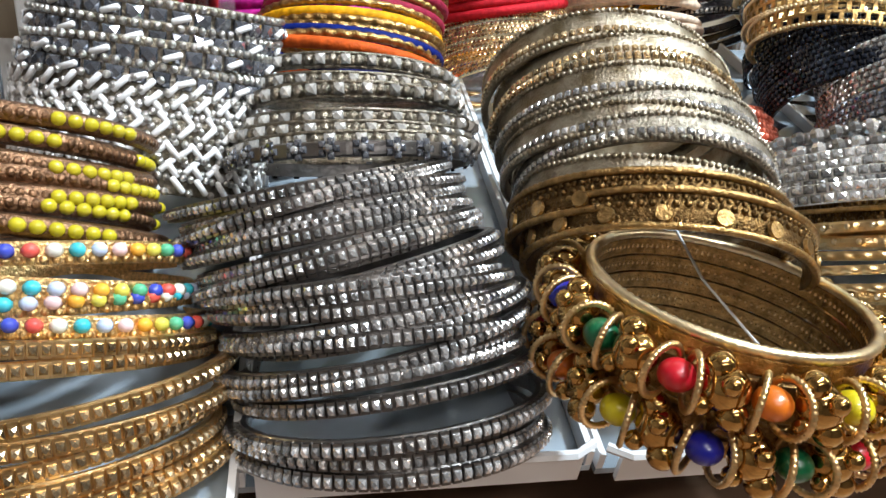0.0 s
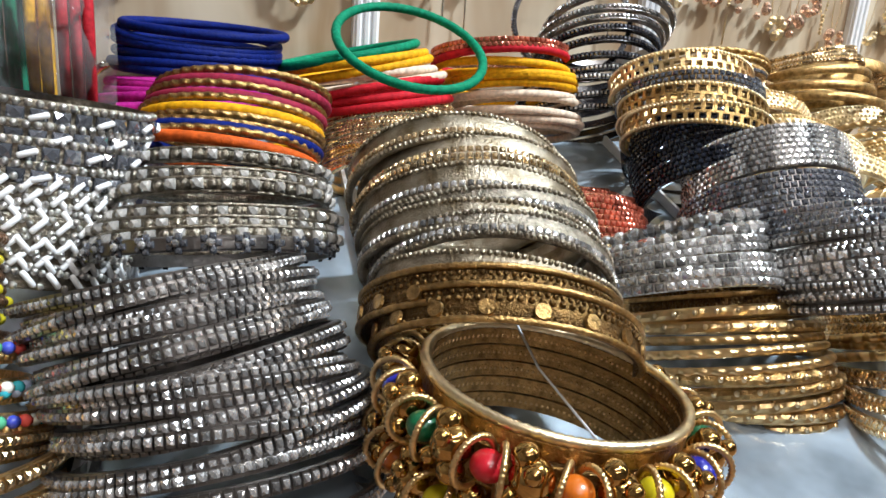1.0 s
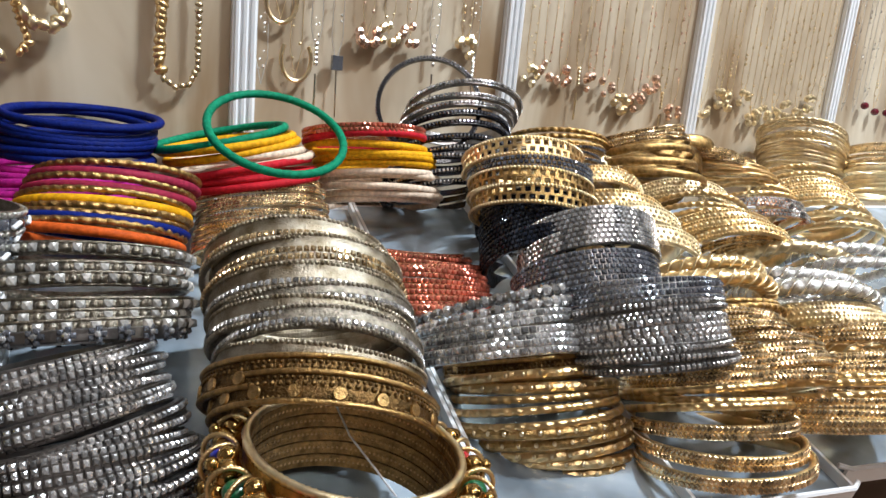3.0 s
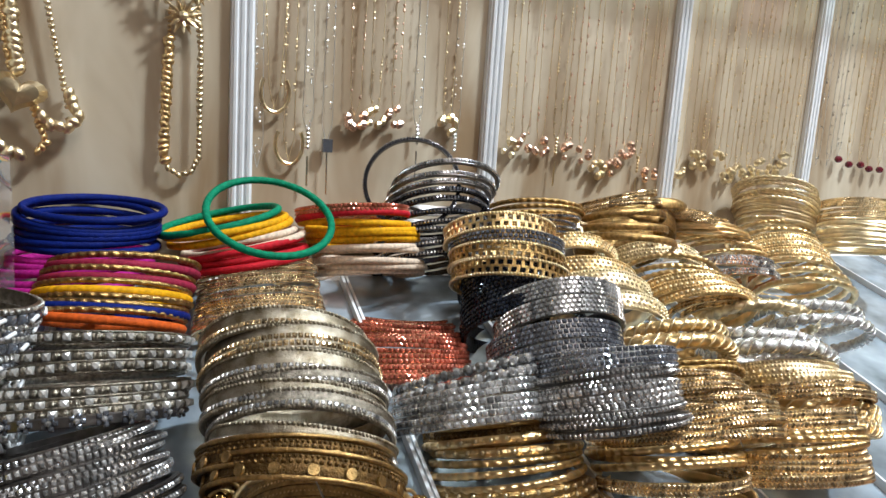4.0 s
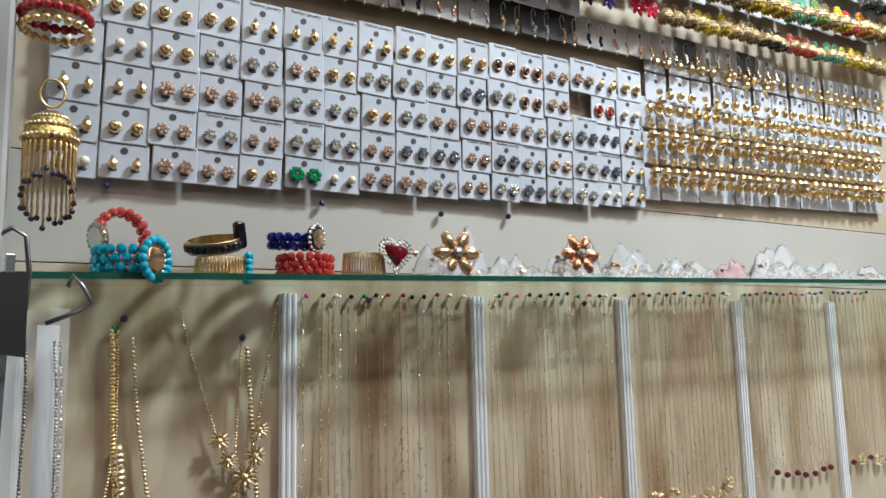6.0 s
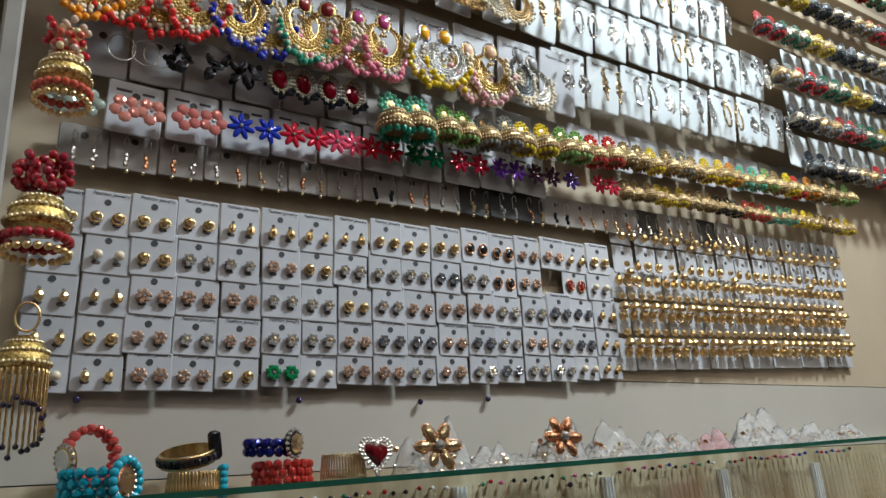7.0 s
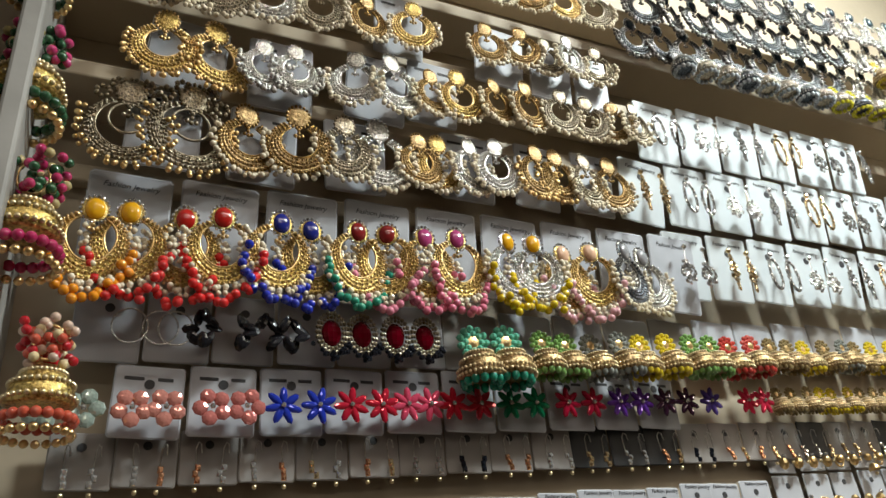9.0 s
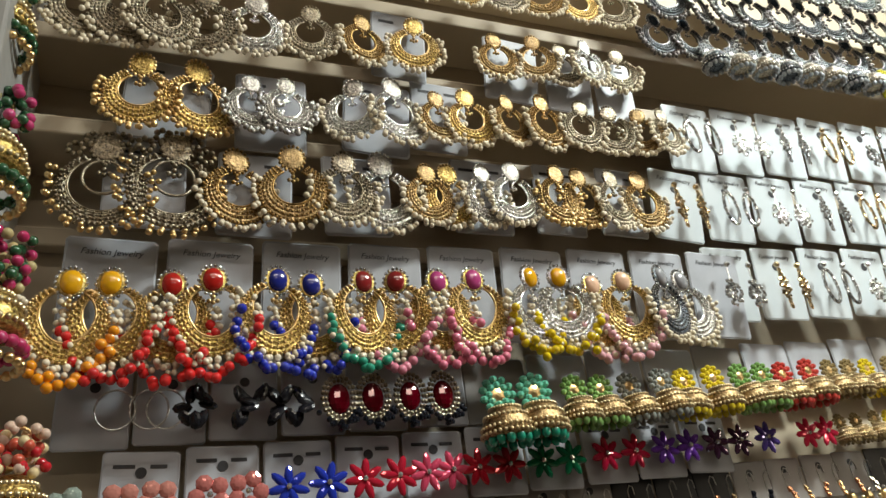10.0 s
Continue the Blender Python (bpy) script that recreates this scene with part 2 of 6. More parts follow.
@functools.lru_cache(None)
def gem(w, h, d):
    """A square-cut stone on the xz plane, its table towards -y."""
    a, b = w / 2, h / 2
    v = [(-a, 0, -b), (a, 0, -b), (a, 0, b), (-a, 0, b)]
    v += [(-a * 0.97, -d * 0.35, -b * 0.97), (a * 0.97, -d * 0.35, -b * 0.97), (a * 0.97, -d * 0.35, b * 0.97), (-a * 0.97, -d * 0.35, b * 0.97)]
    v += [(0, -d * 0.9, -b * 0.7), (a * 0.7, -d * 0.9, 0), (0, -d * 0.9, b * 0.7), (-a * 0.7, -d * 0.9, 0)]
    f = [(i, (i + 1) % 4, 4 + (i + 1) % 4, 4 + i) for i in range(4)]
    f += [(4, 5, 8), (5, 6, 9), (6, 7, 10), (7, 4, 11), (5, 9, 8), (6, 10, 9), (7, 11, 10), (4, 8, 11), (8, 9, 10, 11)]
    return np.array(v), f


@functools.lru_cache(None)
def lathe(profile, n=12):
    """profile: (radius, z) from top to bottom."""
    v, f = [], []
    for r, z in profile:
        v += [(r * math.cos(2 * math.pi * i / n), r * math.sin(2 * math.pi * i / n), z) for i in range(n)]
    for j in range(len(profile) - 1):
        f += [(j * n + i, (j + 1) * n + i, (j + 1) * n + (i + 1) % n, j * n + (i + 1) % n) for i in range(n)]
    f += [tuple(range(n)), tuple(range(len(v) - 1, len(v) - n - 1, -1))]
    return np.array(v), f


def ring(radius, profile, n=72, wave=None):
    """A closed ring round z; profile: (outward, up) round the section."""
    k, v = len(profile), []
    for i in range(n):
        a = 2 * math.pi * i / n
        for j, (dr, dz) in enumerate(profile):
            r = radius + dr
            if wave:
                r += wave(a, j)
            v.append((r * math.cos(a), r * math.sin(a), dz))
    f = [(i * k + j, (i + 1) % n * k + j, (i + 1) % n * k + (j + 1) % k, i * k + (j + 1) % k) for i in range(n) for j in range(k)]
    return np.array(v), f


def round_section(r, k=8, sz=1.0):
    return [(r * math.cos(2 * math.pi * j / k), r * sz * math.sin(2 * math.pi * j / k)) for j in range(k)]


def band_section(t, h):
    return [(0, -h / 2), (t * 0.7, -h / 2), (t, -h / 2 + t * 0.3), (t, h / 2 - t * 0.3), (t * 0.7, h / 2), (0, h / 2)]


def around(a, radius, z=0.0, tilt=0.0):
    """A pose on a ring at the angle a: -y looks outward, z along the ring's axis."""
    return Matrix.Rotation(a, 4, "Z") @ Matrix.Translation((radius, 0, z)) @ Matrix.Rotation(math.pi / 2, 4, "Z") @ Matrix.Rotation(tilt, 4, "Y")


def tube(points, r, k=6, closed=False):
    """A tube along a line of points."""
    p = np.array(points, float)
    n = len(p)
    v, f = [], []
    for i in range(n):
        if closed:
            d = p[(i + 1) % n] - p[i - 1]
        else:
            d = p[min(i + 1, n - 1)] - p[max(i - 1, 0)]
        d = d / (np.linalg.norm(d) + 1e-12)
        a = np.cross(d, (0.31, 0.87, 0.38))
        a /= np.linalg.norm(a) + 1e-12
        b = np.cross(d, a)
        v += [p[i] + r * (math.cos(2 * math.pi * j / k) * a + math.sin(2 * math.pi * j / k) * b) for j in range(k)]
    for i in range(n if closed else n - 1):
        f += [(i * k + j, i * k + (j + 1) % k, (i + 1) % n * k + (j + 1) % k, (i + 1) % n * k + j) for j in range(k)]
    if not closed:
        f += [tuple(range(k))[::-1], tuple(range((n - 1) * k, n * k))]
    return np.array(v), f


def part(name, geo, mat, parent=None, label="", smooth=False):
    me = geo if isinstance(geo, bpy.types.Mesh) else geo.mesh(name, mat, smooth)
    ob = new(name, me)
    if parent is not None:
        ob.parent = parent
    return tagged(ob, label) if label else ob


def thing(name, label, category, group="", kind=""):
    return tagged(new(name), label, category, group, kind)


def solid(name, size, place, mat, label="", category="", kind="structure", rot=(0, 0, 0), bevel=0.0):
    g = Geo().add(box(*size))
    me = g.mesh(name, mat)
    ob = new(name, me)
    ob.matrix_world = pose(*place, *rot)
    if bevel:
        md = ob.modifiers.new("bevel", "BEVEL")
        md.width, md.segments = bevel, 2
    return tagged(ob, label, category, "", kind)


# ---- structure ----
WALL_Y = 0.5
solid("wall_back", (4.2, 0.02, 1.446), (1.0, WALL_Y + 0.01, 0.698), PANEL, "beige laminate back panel behind the necklaces", "wall")
solid("wall_back_shelf", (4.2, 0.02, 0.078), (1.0, WALL_Y + 0.01, 1.461), CREAM_WALL, "pale grey board wall behind the glass shelf", "wall")
solid("wall_back_upper", (4.2, 0.02, 1.4), (1.0, WALL_Y + 0.01, 2.201), TAN_WALL, "tan board wall behind the earring cards", "wall")
# unseen room box, added for reflections in the metal and for ambient light
solid("wall_behind", (4.2, 0.05, 2.9), (1.0, -2.2, 1.45), DARK_WALL, "unseen dark wall added for reflections and ambient light", "wall")
solid("wall_left", (0.05, 2.65, 2.9), (-1.12, -0.85, 1.45), DARK_WALL, "unseen dark wall added for reflections and ambient light", "wall")
solid("wall_right", (0.05, 2.65, 2.9), (3.12, -0.85, 1.45), DARK_WALL, "unseen right wall added for reflections and ambient light", "wall")
solid("floor", (4.2, 2.7, 0.05), (1.0, -0.84, -0.025), COUNTER, "brown floor", "floor")
solid("ceiling", (4.2, 2.7, 0.05), (1.0, -0.84, 2.93), WHITE_PAINT, "white ceiling", "ceiling")
SLOPE = math.atan2(0.075, 0.28)


def bed(y):
    """Height of the sloping display bed."""
    return 1.035 + (y - 0.22) * math.tan(SLOPE)


solid("counter", (3.0, 0.75, 0.04), (1.2, 0.12, 0.98), COUNTER, "brown wooden shop counter top", "counter")
solid("display_bed", (2.6, 0.236, 0.012), (1.25, 0.380, bed(0.380) - 0.0075), WHITE_PLASTIC, "white sloping board under the bangle trays", "display", rot=(math.degrees(SLOPE), 0, 0))
STRIP_X = [0.242 + 0.18 * i for i in range(9)]
for i, x in enumerate(STRIP_X):
    s = thing("trim_strip", "ribbed white plastic joint strip on the back panel", "trim", kind="structure")
    g = Geo().add(box(0.014, 0.004, 0.30))
    part("base", g, WHITE_PLASTIC, s)
    for dx in (-0.0045, 0.0, 0.0045):
        part("rib", Geo().add(tube([(dx, -0.003, -0.15), (dx, -0.003, 0.15)], 0.0016)), WHITE_PLASTIC, s)
    s.matrix_world = pose(x, WALL_Y - 0.0022, 1.252)
shelf = thing("glass_shelf", "clear glass shelf with a green polished edge", "shelf")
part("pane", Geo().add(box(2.3, 0.058, 0.004)), GLASS, shelf)
part("edge", Geo().add(box(2.3, 0.003, 0.0044)), GLASS_EDGE, shelf, "green glass front edge").location = (0, -0.0307, 0)
shelf.matrix_world = pose(1.19, 0.47, 1.4065 + 0.02 * 1.12, 0, -1.146, 0)
for z, x0 in ((1.932, 0.02), (2.011, 0.02), (1.872, 0.02), (2.09, 0.02), (2.17, 0.02)):
    solid("ledge", (1.5, 0.012 + (0.04 if z > 1.9 else 0), 0.014), (x0 + 0.75, WALL_Y - 0.0065 - (0.02 if z > 1.9 else 0), z), TAN_WALL, "narrow tan wooden batten on the wall", "batten", bevel=0.0015)
solid("side_board", (0.012, 0.12, 1.3), (0.038, 0.437, 2.05), MOTTLED_PAINT, "mottled grey-white painted side board of the display wall", "board", bevel=0.002)
solid("side_board_low", (0.012, 0.07, 0.30), (0.052, 0.46, 1.25), WHITE_PAINT, "white painted side board below the glass shelf", "board", bevel=0.002)
solid("post", (0.06, 0.05, 2.0), (-0.010, 0.34, 1.6), PILLAR, "dark grey upright post at the end of the display", "post", bevel=0.004)

# ---- bangles ----
R0 = 0.033
PROTOS = {}


def rope_ring(radius, r, n=120, turns=26, depth=0.28, k=10, sz=1.0):
    return ring(radius, round_section(r, k, sz), n, lambda a, j: r * depth * math.sin(turns * a + 2 * math.pi * j / k))


def beads_round(radius, r, n, z=0.0, phase=0.0, nu=7, nv=5, sz=1.0, skip=None):
    g = Geo()
    for i in range(n):
        if skip and skip(i):
            continue
        g.add(ball(r, nu, nv, sz), around(2 * math.pi * (i + phase) / n, radius, z))
    return g


def gems_round(radius, w, h, d, n, z=0.0, phase=0.0, tilt=0.0, skip=None):
    g = Geo()
    for i in range(n):
        if skip and skip(i):
            continue
        g.add(gem(w, h, d), around(2 * math.pi * (i + phase) / n, radius, z, tilt))
    return g


def build_bangle(kind, root):
    style, *opt = kind.split()
    R = R0

    def P(name, geo, mat, smooth=False):
        ob = part(name, geo, mat, root, smooth=smooth)
        if name not in ("core", "band", "rope", "rim", "rail", "body", "edge_rope", "rope_edge"):
            ob["kind"] = "stuff"
        return ob

    metal = {"gold": GOLD, "pale": PALE_GOLD, "old": OLD_GOLD, "gun": GUN, "silver": SILVER, "tarnish": TARNISH, "copper": COPPER, "brown": BROWN, "black": BLACK, "glitter": GLITTER, "dull": DULL}
    stone = {"clear": STONE, "warm": STONE_WARM, "dark": STONE_DARK, "jet": STONE_BLACK, "red": STONE_RED}
    if style == "thread":
        r = float(opt[3]) if len(opt) > 3 else 0.0021
        P("core", Geo().add(rope_ring(R + 0.001, r, 96, 40, 0.06)), thread_mat(*map(float, opt[:3])), True)
    elif style == "stone":
        n = 100
        P("band", Geo().add(ring(R, band_section(0.0016, 0.0036), 84)), metal[opt[0]])
        cup = Geo()
        for i in range(n):
            cup.add(box(0.0017, 0.0014, 0.0031), around(2 * math.pi * i / n, R + 0.0018))
        P("setting", cup, metal[opt[0]])
        me = Geo().add(gem(0.0015, 0.0019, 0.0012)).mesh("stone", STONE_SINGLE)
        if len(opt) > 2:
            for i in range(n):
                s = new("stone", me)
                s.parent = root
                s.matrix_basis = around(2 * math.pi * i / n, R + 0.0024, 0, random.uniform(-0.08, 0.08)) @ pose(0, 0, 0, random.uniform(-9, 9), 0, random.uniform(-9, 9))
        else:
            P("stone", gems_round(R + 0.0024, 0.0015, 0.0019, 0.0012, n), stone[opt[1]])
    elif style == "pave":
        rows, h = int(opt[2]), float(opt[3])
        P("band", Geo().add(ring(R, band_section(0.0016, h), 84)), metal[opt[0]])
        pitch = h / rows
        for j in range(rows):
            n = int(2 * math.pi * R / (pitch * 1.05))
            P("stone", gems_round(R + 0.0016, pitch * 0.9, pitch * 0.85, pitch * 0.45, n, (j + 0.5) * pitch - h / 2, (j % 2) / 2), stone[opt[1]])
    elif style == "wide":
        h = float(opt[2])
        P("band", Geo().add(ring(R, band_section(0.0014, h), 120)), metal[opt[0]], True)
        for s in (-1, 1):
            P("beaded_edge", beads_round(R + 0.0014, 0.0008, 130, s * (h / 2 - 0.0008), nu=6, nv=4), metal[opt[0]], True)
        P("stone", gems_round(R + 0.0014, 0.0017, 0.0019, 0.0009, 96, -h * 0.22), stone[opt[1]])
    elif style == "coin":
        P("band", Geo().add(ring(R, band_section(0.0014, 0.009), 120)), ANTIQUE, True)
        for s in (-1, 1):
            P("rope_edge", Geo().add(rope_ring(R + 0.0016, 0.0009, 240, 110, 0.3)), OLD_GOLD, True).location = (0, 0, s * 0.0042)
        for z, r, n in ((0.0026, 0.0007, 120), (0.001, 0.0009, 90), (-0.0031, 0.0006, 140)):
            P("grain", beads_round(R + 0.0014, r, n, z, nu=6, nv=4), ANTIQUE, True)
        g = Geo()
        for i in range(18):
            g.add(lathe(((0.0019, 0.0004), (0.0021, -0.0004)), 12), around(2 * math.pi * i / 18, R + 0.0022, -0.0016) @ pose(0, 0, 0, 90))
        P("sequin", g, OLD_GOLD)
    elif style == "glitter":
        h = float(opt[2]) if len(opt) > 2 else 0.0036
        P("band", Geo().add(ring(R, round_section(0.0014, 8, h / 0.0028), 96)), metal[opt[0]], True)
        rows = 2
        for j in range(rows):
            P("facet", gems_round(R + 0.0011, 0.0016, h * 0.44, 0.0007, 110, (j - 0.5) * h * 0.46, j / 2, 0.5 if j else -0.5), stone[opt[1]])
    elif style == "rope":
        r = float(opt[1]) if len(opt) > 1 else 0.0015
        turns = int(opt[2]) if len(opt) > 2 else 44
        P("rope", Geo().add(rope_ring(R + 0.001, r, 264, turns, 0.3, 10)), metal[opt[0]], True)
    elif style == "net":
        h = float(opt[1])
        P("band", Geo().add(ring(R, band_section(0.0014, h), 96)), metal[opt[0]], True)
        rows = int(h / 0.0026)
        for j in range(rows):
            z = (j + 0.5) * h / rows - h / 2
            edge = j in (0, rows - 1)
            n = 110 if edge else 62
            P("beaded_edge" if edge else "net_bead", beads_round(R + 0.0013, 0.0009 if edge else 0.0013, n, z, (j % 2) / 2, 6, 4), metal[opt[0]] if edge else PALE_GOLD, True)
    elif style == "twist":
        r = float(opt[1])
        P("core", Geo().add(rope_ring(R + 0.001, r * 0.92, 200, 34, 0.12, 12, 1.2)), metal[opt[0]], True)
        wires = Geo()
        for j in range(34):
            a0 = 2 * math.pi * j / 34
            wires.add(tube([((R + 0.001 + r * math.cos(q)) * math.cos(a0 + 0.07 * q), (R + 0.001 + r * math.cos(q)) * math.sin(a0 + 0.07 * q), 1.2 * r * math.sin(q)) for q in np.linspace(-2.2, 2.2, 9)], 0.0006, 5))
        P("twisted_wire", wires, PALE_GOLD if opt[0] != "silver" else BRIGHT_SILVER, True)
    elif style == "plain":
        P("band", Geo().add(ring(R, round_section(0.0011, 8, float(opt[1]) if len(opt) > 1 else 1.3), 84)), metal[opt[0]], True)
    elif style == "pearl":
        P("band", Geo().add(ring(R, round_section(0.0013, 8, 1.6), 84)), metal[opt[0]], True)
        P("square_bead", gems_round(R + 0.0016, 0.0029, 0.0032, 0.0024, 56, skip=lambda i: i % 2), SILVER_BEAD)
        P("metal_bead", beads_round(R + 0.0016, 0.0016, 56, sz=1.1, skip=lambda i: not i % 2), metal[opt[0]], True)
        for s in (-1, 1):
            P("edge_rope", Geo().add(rope_ring(R + 0.0008, 0.0006, 130, 60, 0.3, 6)), metal[opt[0]], True).location = (0, 0, s * 0.0021)
    elif style == "ball":
        P("band", Geo().add(ring(R, round_section(0.0012, 8, 1.6), 84)), SILVER, True)
        P("crystal_bead", beads_round(R + 0.0022, 0.0026, 40, nu=7, nv=5), STONE, False)
        P("spacer", beads_round(R + 0.002, 0.0017, 40, phase=0.5), GUN, True)
    elif style == "flower":
        P("band", Geo().add(ring(R, band_section(0.0015, 0.004), 84)), GUN)
        g = Geo()
        for i in range(26):
            m = around(2 * math.pi * i / 26, R + 0.0014)
            for k in range(5):
                a = 2 * math.pi * k / 5
                g.add(gem(0.0018, 0.0018, 0.001), m @ Matrix.Translation((0.0019 * math.cos(a), 0, 0.0019 * math.sin(a))))
        P("flower_stone", g, STONE_DARK)
        P("flower_heart", beads_round(R + 0.0026, 0.0011, 26), STONE)
    elif style == "tube":
        P("band", Geo().add(ring(R, band_section(0.0014, 0.011), 84)), TARNISH)
        g, gb = Geo(), Geo()
        for i in range(34):
            for s in (-1, 1):
                m = around(2 * math.pi * (i + 0.25 * s) / 34, R + 0.0026, s * 0.0026, s * 0.75)
                g.add(lathe(((0.0005, 0.0027), (0.0009, 0.0023), (0.0009, -0.0023), (0.0005, -0.0027)), 8), m)
                gb.add(ball(0.0011, 6, 5), around(2 * math.pi * (i + 0.5 + 0.25 * s) / 34, R + 0.0026, s * 0.0046))
                gb.add(ball(0.0011, 6, 5), around(2 * math.pi * (i + 0.5 + 0.25 * s) / 34, R + 0.0026, s * 0.0008))
        P("tube_bead", g, WHITE_BEAD, True)
        P("round_bead", gb, SILVER, True)
    elif style == "crystal":
        P("band", Geo().add(ring(R, band_section(0.0014, 0.009), 84)), TARNISH)
        P("crystal", gems_round(R + 0.0016, 0.0046, 0.0042, 0.0017, 38), STONE_DARK)
        for s in (-1, 1):
            P("round_bead", beads_round(R + 0.0019, 0.0011, 76, s * 0.0034, nu=6, nv=5), SILVER, True)
        g = Geo()
        for i in range(0, 38, 3):
            g.add(lathe(((0.0005, 0.0027), (0.0009, 0.0023), (0.0009, -0.0023), (0.0005, -0.0027)), 8), around(2 * math.pi * i / 38, R + 0.0034, 0, 1.2))
        P("tube_bead", g, WHITE_BEAD, True)
    elif style == "yellow":
        P("band", Geo().add(ring(R, round_section(0.0017, 8, 1.4), 84)), BROWN, True)
        P("grain", beads_round(R + 0.0012, 0.0012, 90, 0.0, nu=6, nv=5, skip=lambda i: (i // 9) % 2), BROWN, True)
        P("yellow_bead", beads_round(R + 0.0016, 0.0018, 60, sz=0.9, skip=lambda i: (i // 6) % 2 == 0), bead_mat(0.52, 0.44, 0.02), True)
    elif style == "multi":
        P("band", Geo().add(ring(R, band_section(0.0016, 0.0046), 84)), GLITTER)
        P("grain", beads_round(R + 0.0016, 0.001, 100, -0.0014, nu=6, nv=4), GLITTER, True)
        cols = [(0.75, 0.1, 0.08), (0.1, 0.45, 0.25), (0.9, 0.45, 0.05), (0.55, 0.65, 0.85), (0.8, 0.8, 0.72), (0.05, 0.08, 0.5), (0.7, 0.65, 0.1), (0.85, 0.6, 0.6), (0.05, 0.5, 0.6)]
        for c in range(9):
            P("bead", beads_round(R + 0.0022, 0.0017, 54, 0.0004, 0, 6, 5, 0.9, skip=lambda i, c=c: (i * 4 + int(opt[0])) % 9 != c), bead_mat(*cols[c]), True)
    elif style == "etched":
        P("body", Geo().add(ring(R + 0.0005, round_section(0.0023, 10, 1.0), 132, lambda a, j: 0.00035 * (math.sin(33 * a + j) > 0.3))), metal[opt[0]], False)
        P("raised_dot", beads_round(R + 0.0024, 0.0011, 33, 0.0003, nu=6, nv=4), PALE_GOLD, True)
    elif style == "cut":
        h = 0.011
        P("rim", Geo().add(ring(R, [(0, -h / 2), (0.0014, -h / 2), (0.0014, -h / 2 + 0.002), (0, -h / 2 + 0.002)], 84)), metal[opt[0]])
        P("rim", Geo().add(ring(R, [(0, h / 2 - 0.002), (0.0014, h / 2 - 0.002), (0.0014, h / 2), (0, h / 2)], 84)), metal[opt[0]])
        P("rail", Geo().add(ring(R, [(0, -0.0006), (0.0012, -0.0006), (0.0012, 0.0006), (0, 0.0006)], 84)), metal[opt[0]])
        g = Geo()
        for j in (0, 1):
            for i in range(44):
                g.add(box(0.0018, 0.0013, 0.0034), around(2 * math.pi * (i + j / 2) / 44, R + 0.0007, (j - 0.5) * 0.0038))
        P("lattice", g, metal[opt[0]])
        for s in (-1, 1):
            P("beaded_edge", beads_round(R + 0.0015, 0.0009, 110, s * (h / 2 - 0.001), nu=6, nv=4), PALE_GOLD, True)


LABELS = {
    "thread": "silk thread wrapped bangle", "stone": "slim bangle with a row of rhinestones", "pave": "bangle paved with rows of small rhinestones",
    "wide": "wide metal bangle with beaded edges", "coin": "antique gold bangle with small round sequins", "glitter": "glittering faceted metal bangle",
    "rope": "twisted rope metal bangle", "plain": "thin plain metal bangle", "pearl": "bangle strung with silver and brass beads", "ball": "silver bangle with round crystal beads",
    "flower": "dark bangle with crystal flowers", "tube": "grey bangle with white tube beads in herringbone", "crystal": "dark crystal bangle edged with silver beads",
    "yellow": "brown glitter bangle with yellow beads", "multi": "gold glitter bangle with coloured beads", "etched": "engraved gold bangle", "net": "wide net bangle", "twist": "thick bangle wound with twisted wire", "cut": "gold bangle with cut-out lattice"}
TONES = {"gold": "gold", "pale": "pale gold", "old": "antique gold", "gun": "gunmetal", "silver": "silver", "tarnish": "grey silver", "copper": "copper", "black": "black", "dull": "dull"}


def hue(r, g, b):
    best = {"blue": (0.01, 0.03, 0.25), "magenta": (0.5, 0.02, 0.25), "green": (0.0, 0.25, 0.12), "yellow": (0.75, 0.4, 0.01), "cream": (0.75, 0.6, 0.45), "red": (0.55, 0.02, 0.03), "orange": (0.6, 0.12, 0.02), "maroon": (0.25, 0.03, 0.03)}
    return min(best, key=lambda k: sum((x - y) ** 2 for x, y in zip(best[k], (r, g, b))))


def bangle(kind, m, group):
    """One bangle of a kind at the pose m, its axis along z."""
    if kind in PROTOS:
        ob = copy_thing(PROTOS[kind], m)
        return tagged(ob, group=group)
    style, *opt = kind.split()
    tone = hue(*map(float, opt[:3])) if style == "thread" else TONES.get(opt[0], "") if opt else ""
    label = (tone + " " + LABELS[style] if tone and tone not in LABELS[style] else LABELS[style]) + " in a stack"
    root = thing("bangle", label, "bangle", group)
    build_bangle(kind, root)
    root.matrix_basis = m
    PROTOS[kind] = root
    return root


def axis_pose(c, n, spin=0.0):
    z = Vector(n).normalized()
    x = Vector((1, 0.05, 0)).cross(z).cross(z) * -1
    x.normalize()
    y = z.cross(x)
    m = Matrix((x, y, z)).transposed().to_4x4()
    return Matrix.Translation(c) @ m @ Matrix.Rotation(spin, 4, "Z")


